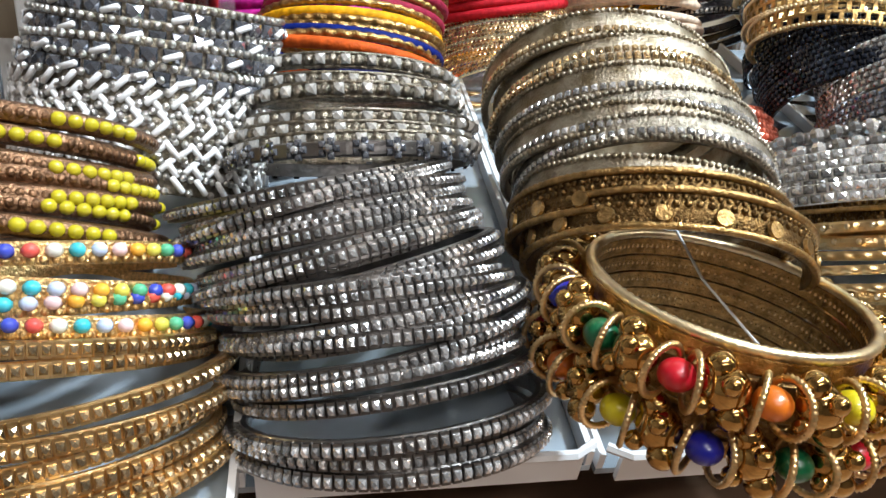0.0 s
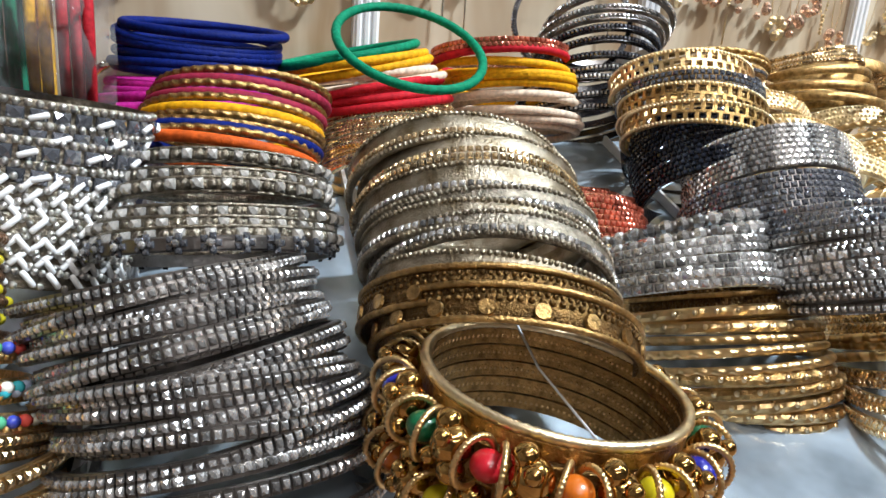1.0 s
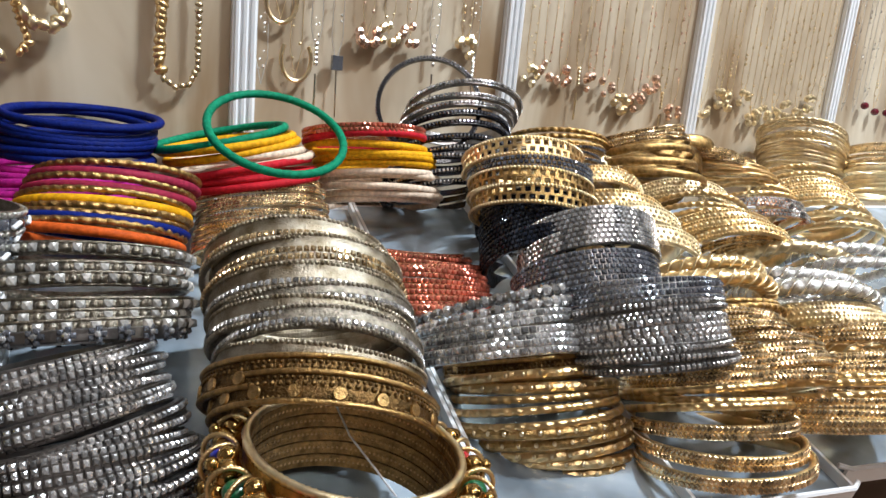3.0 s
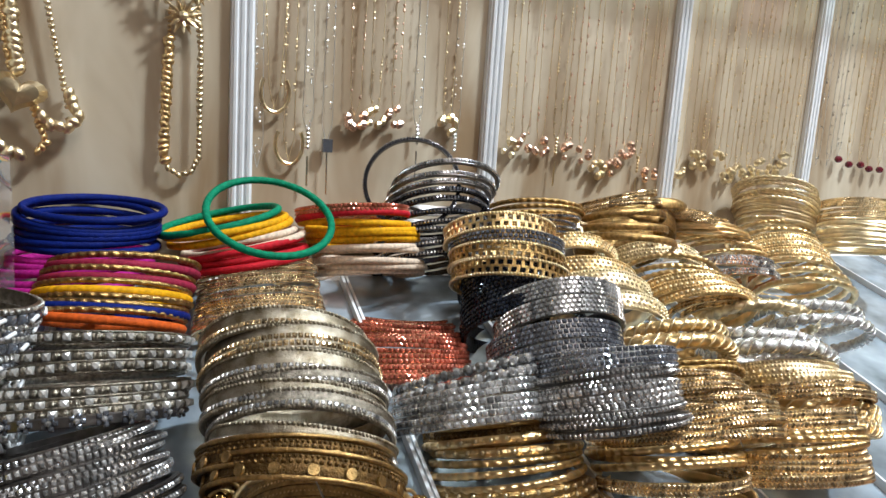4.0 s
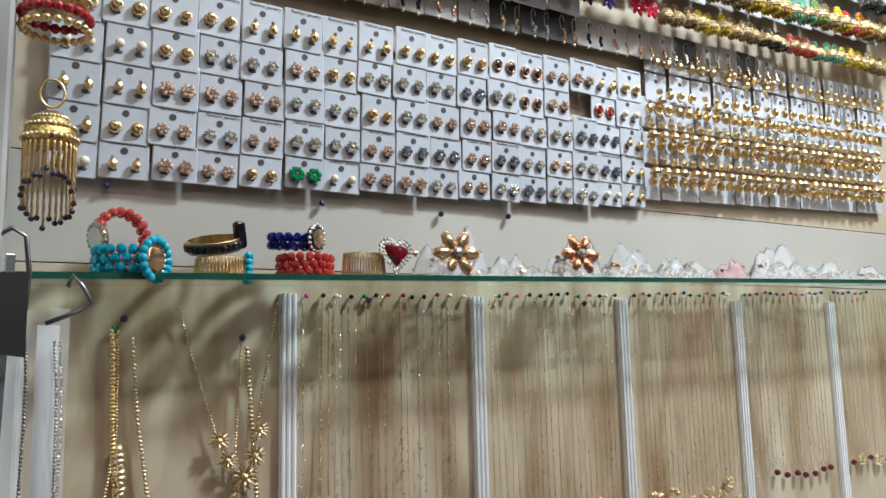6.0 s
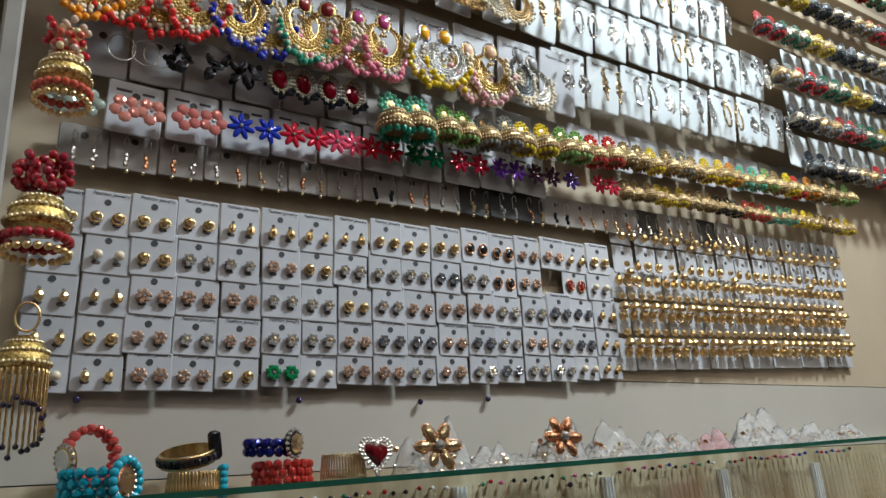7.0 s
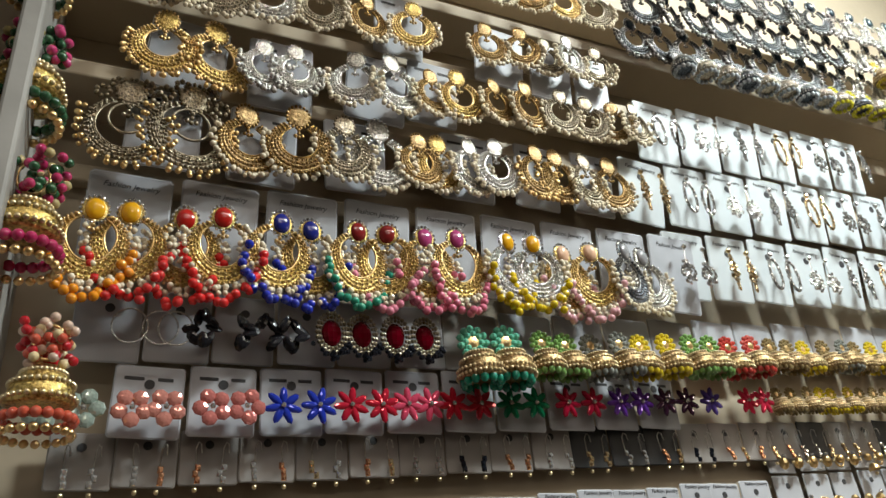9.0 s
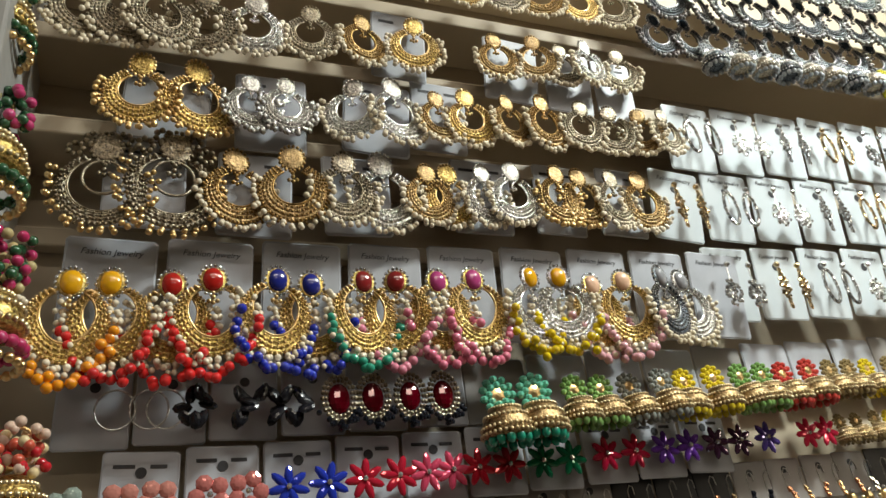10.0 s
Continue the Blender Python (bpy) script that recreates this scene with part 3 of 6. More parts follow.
def stack(kinds, count, keys, group, jitter=0.0012, wobble=0.03):
    """A leaning pile of bangles through centres and axes (keys), kinds taken in turn from first to last."""
    kinds = kinds if isinstance(kinds, list) else [kinds]
    for i in range(count):
        u = i / max(1, count - 1) * (len(keys) - 1)
        k = min(int(u), len(keys) - 2)
        w = u - k
        c = Vector(keys[k][0]).lerp(Vector(keys[k + 1][0]), w)
        n = Vector(keys[k][1]).lerp(Vector(keys[k + 1][1]), w)
        c += Vector((random.gauss(0, jitter), random.gauss(0, jitter * 0.5), random.gauss(0, 0.0003)))
        n += Vector((random.gauss(0, wobble), random.gauss(0, wobble), 0))
        kind = kinds[min(int(i * len(kinds) / count), len(kinds) - 1)] if len(kinds) <= count else kinds[i % len(kinds)]
        bangle(kind, axis_pose(c, n, random.uniform(0, 6.28)), group)

stack(["stone gun clear single", "stone gun clear", "stone gun clear"] * 8, 24, [((0.141, 0.269, 1.058), (-0.08, 0.44, 0.89)), ((0.139, 0.283, 1.076), (-0.11, 0.39, 0.91)), ((0.13, 0.31, 1.091), (-0.18, 0.37, 0.91))], "grey rhinestone bangles", 0.0016, 0.04)
stack(["stone gun clear"], 3, [((0.142, 0.258, 1.049), (-0.01, 0.38, 0.92)), ((0.141, 0.26, 1.055), (-0.01, 0.37, 0.93))], "grey rhinestone bangles lying in front")
stack(["coin", "coin", "wide dull clear 0.008", "wide tarnish clear 0.008", "wide dull clear 0.009", "wide tarnish clear 0.007", "wide dull clear 0.010", "stone dull warm", "wide dull warm 0.009", "wide dull warm 0.010"], 10, [((0.214, 0.266, 1.083), (0.27, 0.58, 0.77)), ((0.219, 0.294, 1.098), (0.23, 0.63, 0.75)), ((0.219, 0.32, 1.112), (0.2, 0.68, 0.71))], "bead and metal bangles", 0.002, 0.075)
stack(["glitter gold warm", "glitter pale warm"], 10, [((0.23, 0.392, 1.104), (0.05, 0.4, 0.91)), ((0.241, 0.44, 1.105), (0.0, 0.39, 0.92)), ((0.246, 0.462, 1.121), (-0.03, 0.35, 0.94))], "gold glitter bangles")
stack(["flower", "pearl tarnish", "pearl tarnish", "pearl tarnish", "pearl tarnish", "pearl tarnish", "pearl tarnish"], 7, [((0.147, 0.325, 1.094), (0.03, 0.36, 0.93)), ((0.15, 0.342, 1.099), (0.04, 0.35, 0.93)), ((0.156, 0.377, 1.108), (0.11, 0.33, 0.94))], "white bead bangles")
stack(["thread 0.6 0.1 0.015", "rope old 0.0015", "thread 0.002 0.012 0.13", "rope old 0.0014", "rope old 0.0014", "thread 0.75 0.36 0.008", "rope old 0.0014", "thread 0.28 0.02 0.05", "rope old 0.0015", "thread 0.28 0.02 0.05", "rope old 0.0016"], 11, [((0.159, 0.397, 1.111), (0.16, 0.32, 0.93)), ((0.163, 0.412, 1.119), (0.12, 0.33, 0.94)), ((0.169, 0.429, 1.131), (0.11, 0.34, 0.93))], "thin coloured bangles")
stack(["tube", "tube", "crystal", "crystal"], 9, [((0.088, 0.356, 1.084), (0.18, 0.28, 0.94)), ((0.09, 0.363, 1.106), (0.17, 0.19, 0.97)), ((0.096, 0.374, 1.129), (0.15, 0.06, 0.99))], "silver bead bangles")
stack(["yellow"], 8, [((0.059, 0.308, 1.080), (0.11, 0.39, 0.91)), ((0.058, 0.327, 1.105), (0.15, 0.35, 0.93))], "yellow bead bangles")
stack(["stone gold warm", "multi 1", "multi 4", "multi 7"], 6, [((0.067, 0.286, 1.062), (0.07, 0.44, 0.9)), ((0.066, 0.297, 1.081), (0.1, 0.38, 0.92))], "coloured bead bangles")
stack(["stone gold warm"], 6, [((0.07, 0.264, 1.045), (-0.06, 0.38, 0.92)), ((0.071, 0.275, 1.061), (-0.08, 0.33, 0.94))], "gold stone bangles")
stack(["thread 0.002 0.012 0.13"], 6, [((0.155, 0.462, 1.138), (0.01, 0.03, 1.0)), ((0.155, 0.462, 1.156), (0.02, -0.09, 1.0))], "blue thread bangles")
stack(["thread 0.4 0.015 0.2"], 5, [((0.145, 0.444, 1.121), (-0.05, 0.09, 0.99)), ((0.153, 0.462, 1.132), (-0.0, 0.06, 1.0))], "magenta thread bangles")
stack(["thread 0.5 0.015 0.025", "thread 0.5 0.015 0.025", "thread 0.72 0.56 0.42", "thread 0.72 0.56 0.42", "thread 0.75 0.36 0.008", "thread 0.75 0.36 0.008", "thread 0.0 0.2 0.1"], 8, [((0.239, 0.456, 1.126), (-0.15, 0.15, 0.98)), ((0.234, 0.462, 1.138), (-0.18, 0.12, 0.98)), ((0.224, 0.462, 1.149), (-0.21, 0.06, 0.98))], "mixed thread bangles")
stack(["thread 0.72 0.56 0.42", "thread 0.72 0.56 0.42", "thread 0.72 0.56 0.42", "thread 0.75 0.36 0.008", "thread 0.75 0.36 0.008", "thread 0.75 0.36 0.008", "thread 0.5 0.015 0.025", "pave copper red 2 0.005"], 11, [((0.319, 0.462, 1.114), (0.06, 0.23, 0.97)), ((0.312, 0.462, 1.135), (0.03, 0.22, 0.98)), ((0.304, 0.462, 1.155), (0.0, 0.21, 0.98))], "red yellow and cream bangles")
stack(["etched gold", "etched gold", "etched old", "rope gold 0.0016", "etched gold", "coin"], 14, [((0.335, 0.288, 1.026), (0.04, 0.32, 0.95)), ((0.314, 0.286, 1.057), (0.03, 0.36, 0.93)), ((0.323, 0.313, 1.072), (0.03, 0.44, 0.9))], "engraved gold bangles")
stack(["pave silver clear 2 0.006", "ball"], 5, [((0.298, 0.301, 1.081), (-0.01, 0.45, 0.89)), ((0.315, 0.329, 1.092), (-0.06, 0.47, 0.88))], "crystal ball bangles")
stack(["pave gun dark 4 0.010", "pave gun clear 4 0.010"], 4, [((0.361, 0.316, 1.094), (0.12, 0.55, 0.82)), ((0.386, 0.352, 1.113), (0.15, 0.6, 0.79))], "grey paved bangles")
stack(["pave black jet 4 0.010"], 4, [((0.371, 0.363, 1.102), (0.2, 0.6, 0.77)), ((0.393, 0.407, 1.113), (0.2, 0.64, 0.75))], "black paved bangles")
stack(["cut old", "cut old", "pave old dark 3 0.008", "cut gold"], 4, [((0.374, 0.385, 1.124), (0.18, 0.42, 0.89)), ((0.382, 0.411, 1.144), (0.19, 0.42, 0.88))], "lattice gold bangles")
stack(["stone gun clear", "pave gun clear 2 0.006", "stone gun clear", "pave silver dark 2 0.005"], 13, [((0.356, 0.273, 1.082), (0.04, 0.39, 0.92)), ((0.358, 0.281, 1.093), (0.03, 0.42, 0.91)), ((0.368, 0.295, 1.106), (0.02, 0.42, 0.91))], "silver grey bangles")
stack(["pave copper red 2 0.005"], 14, [((0.307, 0.374, 1.073), (0.11, 0.35, 0.93)), ((0.312, 0.396, 1.087), (0.11, 0.33, 0.94)), ((0.33, 0.445, 1.089), (0.1, 0.15, 0.98))], "red stone bangles")
stack(["stone black clear", "stone black dark", "stone gun clear"], 10, [((0.356, 0.462, 1.118), (0.06, 0.44, 0.9)), ((0.362, 0.462, 1.147), (0.06, 0.49, 0.87)), ((0.367, 0.462, 1.171), (0.13, 0.52, 0.84))], "black stone bangles")
stack(["stone old dark", "rope old 0.0016"], 7, [((0.428, 0.453, 1.137), (0.08, 0.29, 0.95)), ((0.443, 0.462, 1.154), (0.1, 0.35, 0.93))], "dark antique bangles")
stack(["plain old 2.4", "glitter old warm 0.005"], 5, [((0.494, 0.421, 1.138), (0.13, 0.25, 0.96)), ((0.512, 0.462, 1.162), (-0.09, 0.31, 0.95))], "antique gold bangles")
stack(["glitter gold warm 0.003", "rope old 0.0014"], 9, [((0.493, 0.318, 1.052), (0.14, 0.41, 0.9)), ((0.509, 0.34, 1.065), (0.14, 0.41, 0.9))], "thin copper gold bangles")
stack(["glitter gold warm 0.006", "rope gold 0.0016", "glitter pale warm 0.005"], 9, [((0.481, 0.287, 1.05), (0.14, 0.31, 0.94)), ((0.516, 0.321, 1.053), (0.16, 0.37, 0.91))], "sparkling gold bangles")
stack(["plain pale 1.6", "rope pale 0.0013"], 16, [((0.706, 0.462, 1.138), (0.3, 0.23, 0.93)), ((0.699, 0.462, 1.17), (0.37, 0.32, 0.87))], "pale gold bangles")
stack(["plain gold 1.4", "glitter gold warm 0.003"], 14, [((0.606, 0.449, 1.137), (0.15, 0.21, 0.97)), ((0.573, 0.462, 1.151), (0.11, 0.22, 0.97))], "plain gold bangles")
stack(["plain pale 1.6", "glitter pale warm 0.003"], 14, [((0.723, 0.392, 1.133), (0.17, 0.19, 0.97)), ((0.763, 0.426, 1.163), (0.2, 0.24, 0.95))], "gold thin bangles")
stack(["glitter gold warm 0.004", "rope gold 0.0018"], 10, [((0.681, 0.403, 1.056), (0.21, 0.3, 0.93)), ((0.718, 0.437, 1.068), (0.21, 0.34, 0.92))], "gold bangles on the end")
stack(["glitter gold warm 0.006", "rope gold 0.0018", "glitter gold warm 0.006"], 8, [((0.372, 0.241, 1.053), (0.01, 0.24, 0.97)), ((0.39, 0.268, 1.063), (0.1, 0.39, 0.91)), ((0.396, 0.279, 1.07), (0.1, 0.41, 0.91))], "sparkling gold bangles in front")
stack(["glitter pale warm 0.004", "rope pale 0.0018", "stone gold warm"], 10, [((0.444, 0.306, 1.058), (0.17, 0.37, 0.92)), ((0.464, 0.334, 1.066), (0.15, 0.4, 0.91))], "gold bangles in the middle")
stack(["twist gold 0.003", "glitter gold warm 0.006"], 9, [((0.507, 0.276, 1.059), (0.18, 0.32, 0.93)), ((0.534, 0.3, 1.067), (0.2, 0.34, 0.92))], "gold twisted bangles")
stack(["glitter gold warm 0.006", "rope gold 0.002", "glitter gold warm 0.006"], 10, [((0.443, 0.238, 1.059), (0.11, 0.37, 0.92)), ((0.471, 0.267, 1.073), (0.1, 0.43, 0.9))], "gold bangles at the edge")
stack(["net pale 0.012", "net gold 0.013", "cut pale"], 5, [((0.434, 0.362, 1.099), (0.3, 0.62, 0.72)), ((0.461, 0.458, 1.125), (0.3, 0.62, 0.72))], "gold net bangles", 0.0015, 0.05)
stack(["net gold 0.008", "rope gold 0.0018", "net pale 0.008"], 8, [((0.518, 0.367, 1.101), (0.3, 0.51, 0.81)), ((0.532, 0.43, 1.118), (0.3, 0.51, 0.81))], "gold filigree bangles", 0.0015, 0.05)
stack(["twist gold 0.0034"], 3, [((0.441, 0.32, 1.087), (0.2, 0.6, 0.77)), ((0.449, 0.336, 1.092), (0.2, 0.6, 0.77))], "gold rope bangles", 0.0015, 0.05)
stack(["twist pale 0.003", "glitter gold warm 0.005"], 4, [((0.556, 0.352, 1.092), (0.25, 0.5, 0.83)), ((0.535, 0.369, 1.096), (0.25, 0.5, 0.83))], "pale gold twisted bangles", 0.0015, 0.05)
stack(["twist silver 0.0034"], 3, [((0.503, 0.304, 1.087), (0.2, 0.45, 0.87)), ((0.512, 0.32, 1.091), (0.2, 0.45, 0.87))], "silver rope bangles", 0.0015, 0.05)
stack(["glitter old warm 0.004", "rope old 0.0016"], 6, [((0.422, 0.293, 1.077), (0.15, 0.55, 0.82)), ((0.439, 0.315, 1.083), (0.15, 0.55, 0.82))], "thin copper gold bangles", 0.0015, 0.05)
stack(["glitter gold warm 0.005"], 5, [((0.422, 0.264, 1.068), (0.15, 0.5, 0.85)), ((0.434, 0.287, 1.074), (0.15, 0.5, 0.85))], "sparkling gold bangles", 0.0015, 0.05)
stack(["pave copper clear 2 0.005", "rope gold 0.0016"], 6, [((0.583, 0.402, 1.108), (0.25, 0.4, 0.88)), ((0.631, 0.454, 1.122), (0.25, 0.4, 0.88))], "pink gold bangles", 0.0015, 0.05)
stack(["etched gold", "net gold 0.008", "rope gold 0.0018"], 8, [((0.627, 0.371, 1.103), (0.35, 0.5, 0.8)), ((0.699, 0.462, 1.128), (0.35, 0.5, 0.8))], "gold engraved bangles", 0.0015, 0.05)
stack(["glitter gold warm 0.005", "net pale 0.008"], 6, [((0.507, 0.277, 1.073), (0.2, 0.45, 0.87)), ((0.508, 0.302, 1.079), (0.2, 0.45, 0.87))], "gold bangles at the far end", 0.0015, 0.05)
stack(["twist silver 0.003"], 2, [((0.575, 0.324, 1.091), (0.3, 0.45, 0.84)), ((0.591, 0.343, 1.096), (0.3, 0.45, 0.84))], "silver rope bangles", 0.0015, 0.05)
stack(["plain old 7.0", "plain old 4.0"], 3, [((0.523, 0.462, 1.13), (0.25, 0.45, 0.86)), ((0.546, 0.462, 1.15), (0.25, 0.45, 0.86))], "antique gold bangles", 0.0015, 0.05)

# ---- beaded kada, standing rings and trays ----
def beaded_kada(place, axis):
    k = thing("beaded_kada", "wide gold bangle wrapped with wire, gold balls and coloured stones", "bangle")
    R = 0.0295
    for j in range(5):
        part("ring_band", Geo().add(ring(R, band_section(0.0016, 0.0042), 96)), OLD_GOLD, k).location = (0, 0, 0.0105 - 0.0047 * j)
        part("engraved_line", beads_round(R + 0.0003, 0.0006, 120, 0.0105 - 0.0047 * j, nu=5, nv=4), GOLD, k, smooth=True)["kind"] = "stuff"
    part("rim", Geo().add(rope_ring(R + 0.001, 0.0012, 200, 90, 0.25)), PALE_GOLD, k, smooth=True).location = (0, 0, 0.0135)
    big = Geo().add(ball(0.0046, 14, 10)).mesh("ball", BRASS, True)
    mid = Geo().add(ball(0.003, 12, 8)).mesh("ball", BRASS, True)
    small = Geo().add(ball(0.002, 10, 7)).mesh("ball", BRASS, True)
    wire = Geo().add(rope_ring(0.0054, 0.0007, 110, 34, 0.3, 6)).mesh("wire_ring", GOLD, True)
    colours = [(0.6, 0.5, 0.01), (0.008, 0.012, 0.28), (0.0, 0.1, 0.035), (0.5, 0.008, 0.02), (0.6, 0.14, 0.01)]
    gems = [Geo().add(ball(0.0037, 18, 12, 0.85)).mesh("stone", bead_mat(*c, 0.3), True) for c in colours]
    n = 13
    for row in (0, 1):
        for i in range(n):
            a = 2 * math.pi * (i + row * 0.5) / n
            z = 0.0062 - row * 0.0125
            m = around(a, R + 0.0062, z)
            ob = new("stone", gems[(i + 1 + row * 3) % 5])
            ob.parent, ob.matrix_basis = k, m
            for s in (-1, 1):
                ob = new("wire_ring", wire)
                ob.parent, ob.matrix_basis = k, m @ Matrix.Translation((s * 0.0028, -0.0006, 0)) @ pose(0, 0, 0, 0, 90, s * 22)
            b = around(a + math.pi / n, R + 0.0062, z)
            for me, dx, dy, dz in ((big, 0, 0, 0.0006), (mid, 0.0022, -0.002, -0.0034), (small, -0.0034, -0.0022, -0.0028), (small, 0.0002, -0.004, 0.0034), (mid, -0.002, 0.0005, 0.0044)):
                ob = new("ball", me)
                ob.parent, ob.matrix_basis = k, b @ Matrix.Translation((dx, dy, dz))
    k.matrix_basis = axis_pose(place, axis, 0.4)


beaded_kada((0.2105, 0.2405, 1.0735), (0.11, -0.03, 0.99))
bangle("thread 0.0 0.2 0.1", axis_pose((0.2435, 0.432, 1.156), (0.0, -0.5, 0.87)), "mixed thread bangles")
bangle("stone black dark", axis_pose((0.339, 0.452, 1.174), (-0.45, -0.8, 0.4)) @ Matrix.Scale(0.86, 4), "black stone bangles")
bag = thing("bangle_roll", "roll of coloured thread bangles in a clear plastic bag", "bangles")
for i, (dx, c) in enumerate(((-0.030, (0.3, 0.02, 0.22)), (-0.025, (0.32, 0.02, 0.24)), (-0.020, (0.3, 0.02, 0.22)), (-0.013, (0.0, 0.16, 0.08)), (-0.008, (0.0, 0.16, 0.08)), (-0.001, (0.7, 0.36, 0.01)), (0.004, (0.7, 0.36, 0.01)), (0.011, (0.45, 0.02, 0.03)), (0.016, (0.45, 0.02, 0.03)), (0.021, (0.45, 0.02, 0.03)))):
    part("bangle", Geo().add(ring(0.033, round_section(0.0024), 84)), thread_mat(*c), bag, smooth=True).matrix_basis = pose(dx, 0, 0, 0, 90, 0)
sheet = Geo()
verts, faces, nu, nv = [], [], 56, 26
for j in range(nv + 1):
    x = -0.042 + 0.074 * j / nv
    for i in range(nu):
        a = 2 * math.pi * i / nu
        r = 0.0385 + 0.0045 * noise.noise((5 * math.cos(a), 5 * math.sin(a), x * 140)) - (0.012 * max(0, (j - 20) / 6) * (1 + 0.5 * math.sin(7 * a)))
        verts.append((x, r * math.cos(a), r * math.sin(a)))
for j in range(nv):
    faces += [(j * nu + i, j * nu + (i + 1) % nu, (j + 1) * nu + (i + 1) % nu, (j + 1) * nu + i) for i in range(nu)]
sheet.add((np.array(verts), faces))
part("wrapper", sheet, WRAP, bag, "crumpled clear plastic wrapper", True)
bag.matrix_basis = pose(0.094, 0.438, 1.150, 0, 0, 3) @ Matrix.Diagonal((0.82, 1, 1, 1))


def tray(x, lean, width, y0=0.215, y1=0.487):
    """An open white plastic tray on the sloping bed, running back to the wall."""
    t = thing("tray", "white plastic bangle tray on the sloping display", "tray", "bangle trays")
    L = y1 - y0
    part("tray_floor", Geo().add(box(width, L, 0.002)), TRAY_LINER, t, "glossy pale liner with bluish reflections in its colour").location = (0, 0, 0.001)
    for s in (-1, 1):
        part("side", Geo().add(box(0.0016, L, 0.005)), WHITE_PLASTIC, t).location = (s * (width / 2 - 0.0008), 0, 0.0045)
    part("front", Geo().add(tube([(-width / 2 + 0.001, -L / 2, 0.010), (-width / 2 + 0.006, -L / 2 - 0.003, 0.010), (width / 2 - 0.006, -L / 2 - 0.003, 0.010), (width / 2 - 0.001, -L / 2, 0.010)], 0.0012)), WHITE_PLASTIC, t)
    part("front_wall", Geo().add(box(width - 0.008, 0.0015, 0.009)), WHITE_PLASTIC, t).location = (0, -L / 2 - 0.0022, 0.0055)
    y = (y0 + y1) / 2
    t.matrix_basis = pose(x, y, bed(y) + 0.0005, math.degrees(SLOPE), 0, lean)


for i in range(10):
    tray(0.082 + 0.0815 * i, -9, 0.079, (0.215, 0.241, 0.230)[i] if i < 3 else 0.217)

# ---- necklaces on the back panel ----
def chain(points, r, bead, mat, parent, name="chain"):
    """A string of small links along a line."""
    g, p = Geo(), [Vector(q) for q in points]
    for a, b in zip(p, p[1:]):
        n = max(1, int((b - a).length / bead))
        for i in range(n):
            c = a.lerp(b, i / n)
            g.add(ball(r, 5, 4, 1.35), Matrix.Translation(c) @ Matrix.Rotation(random.uniform(0, 3), 4, "Y"))
    ob = part(name, g, mat, parent, smooth=True)
    ob["kind"] = "stuff"
    return ob


def burst(r, parent, place, mat):
    g = Geo().add(ball(r * 0.35, 8, 6))
    for i in range(14):
        a = 2 * math.pi * i / 14
        g.add(lathe(((r * 0.03, r), (r * 0.14, r * 0.55), (r * 0.05, 0.0)), 5), Matrix.Rotation(a, 4, "Y") @ Matrix.Rotation(0.35 * (i % 2), 4, "X"))
    ob = part("flower_pendant", g, mat, parent)
    ob.location = place


Y = WALL_Y - 0.006
pin_mat = bead_mat(0.03, 0.02, 0.08)


def push_pin(x, z, green=False):
    p = thing("push_pin", "small dark push pin in the panel", "pin")
    part("head", Geo().add(ball(0.0028, 8, 6)), bead_mat(0.0, 0.12, 0.06) if green else pin_mat, p, smooth=True)
    part("shaft", Geo().add(tube([(0, 0, 0), (0, 0.006, 0)], 0.0007)), STEEL, p)
    p.location = (x, WALL_Y - 0.005, z)


push_pin(0.12, 1.382), push_pin(0.114, 1.374, True), push_pin(0.205, 1.367), push_pin(0.312, 1.398), push_pin(0.55, 1.397)
n1 = thing("necklace", "heavy gold chain necklace with a heart pendant on the panel", "necklace", "necklaces")
chain([(0.1125, Y, 1.373), (0.115, Y, 1.30), (0.119, Y, 1.235), (0.123, Y, 1.215)], 0.0019, 0.0028, GOLD, n1)
chain([(0.116, Y, 1.373), (0.117, Y, 1.30), (0.108, Y, 1.235), (0.106, Y, 1.20)], 0.0012, 0.0022, GOLD, n1)
chain([(0.106, Y, 1.235), (0.104, Y - 0.003, 1.21), (0.108, Y - 0.003, 1.193), (0.118, Y - 0.004, 1.182), (0.128, Y - 0.003, 1.181)], 0.0036, 0.0038, PALE_GOLD, n1)
chain([(0.1195, Y, 1.29), (0.1215, Y - 0.001, 1.255), (0.124, Y - 0.002, 1.222)], 0.0034, 0.0036, PALE_GOLD, n1)
chain([(0.126, Y, 1.367), (0.131, Y, 1.31), (0.140, Y, 1.25), (0.1475, Y, 1.205)], 0.0014, 0.003, PALE_GOLD, n1)
chain([(0.1475, Y, 1.215), (0.152, Y - 0.002, 1.203), (0.147, Y - 0.003, 1.197), (0.138, Y - 0.003, 1.198), (0.131, Y - 0.003, 1.206)], 0.0032, 0.0036, PALE_GOLD, n1)
chain([(0.131, Y - 0.002, 1.206), (0.136, Y - 0.002, 1.188), (0.130, Y - 0.002, 1.181)], 0.002, 0.003, GOLD, n1)
heart = Geo()
hv = [(0.0065 * math.sin(t) ** 3, 0, 0.0055 * (0.8125 * math.cos(t) - 0.3125 * math.cos(2 * t) - 0.125 * math.cos(3 * t) - 0.0625 * math.cos(4 * t))) for t in np.linspace(0, 2 * math.pi, 29)[:-1]]
heart.add((np.array(hv + [(x * 0.7, -0.003, z * 0.7) for x, _, z in hv] + [(0, -0.0035, 0)]), [(i, (i + 1) % 28, 28 + (i + 1) % 28, 28 + i) for i in range(28)] + [(28 + i, 28 + (i + 1) % 28, 56) for i in range(28)]))
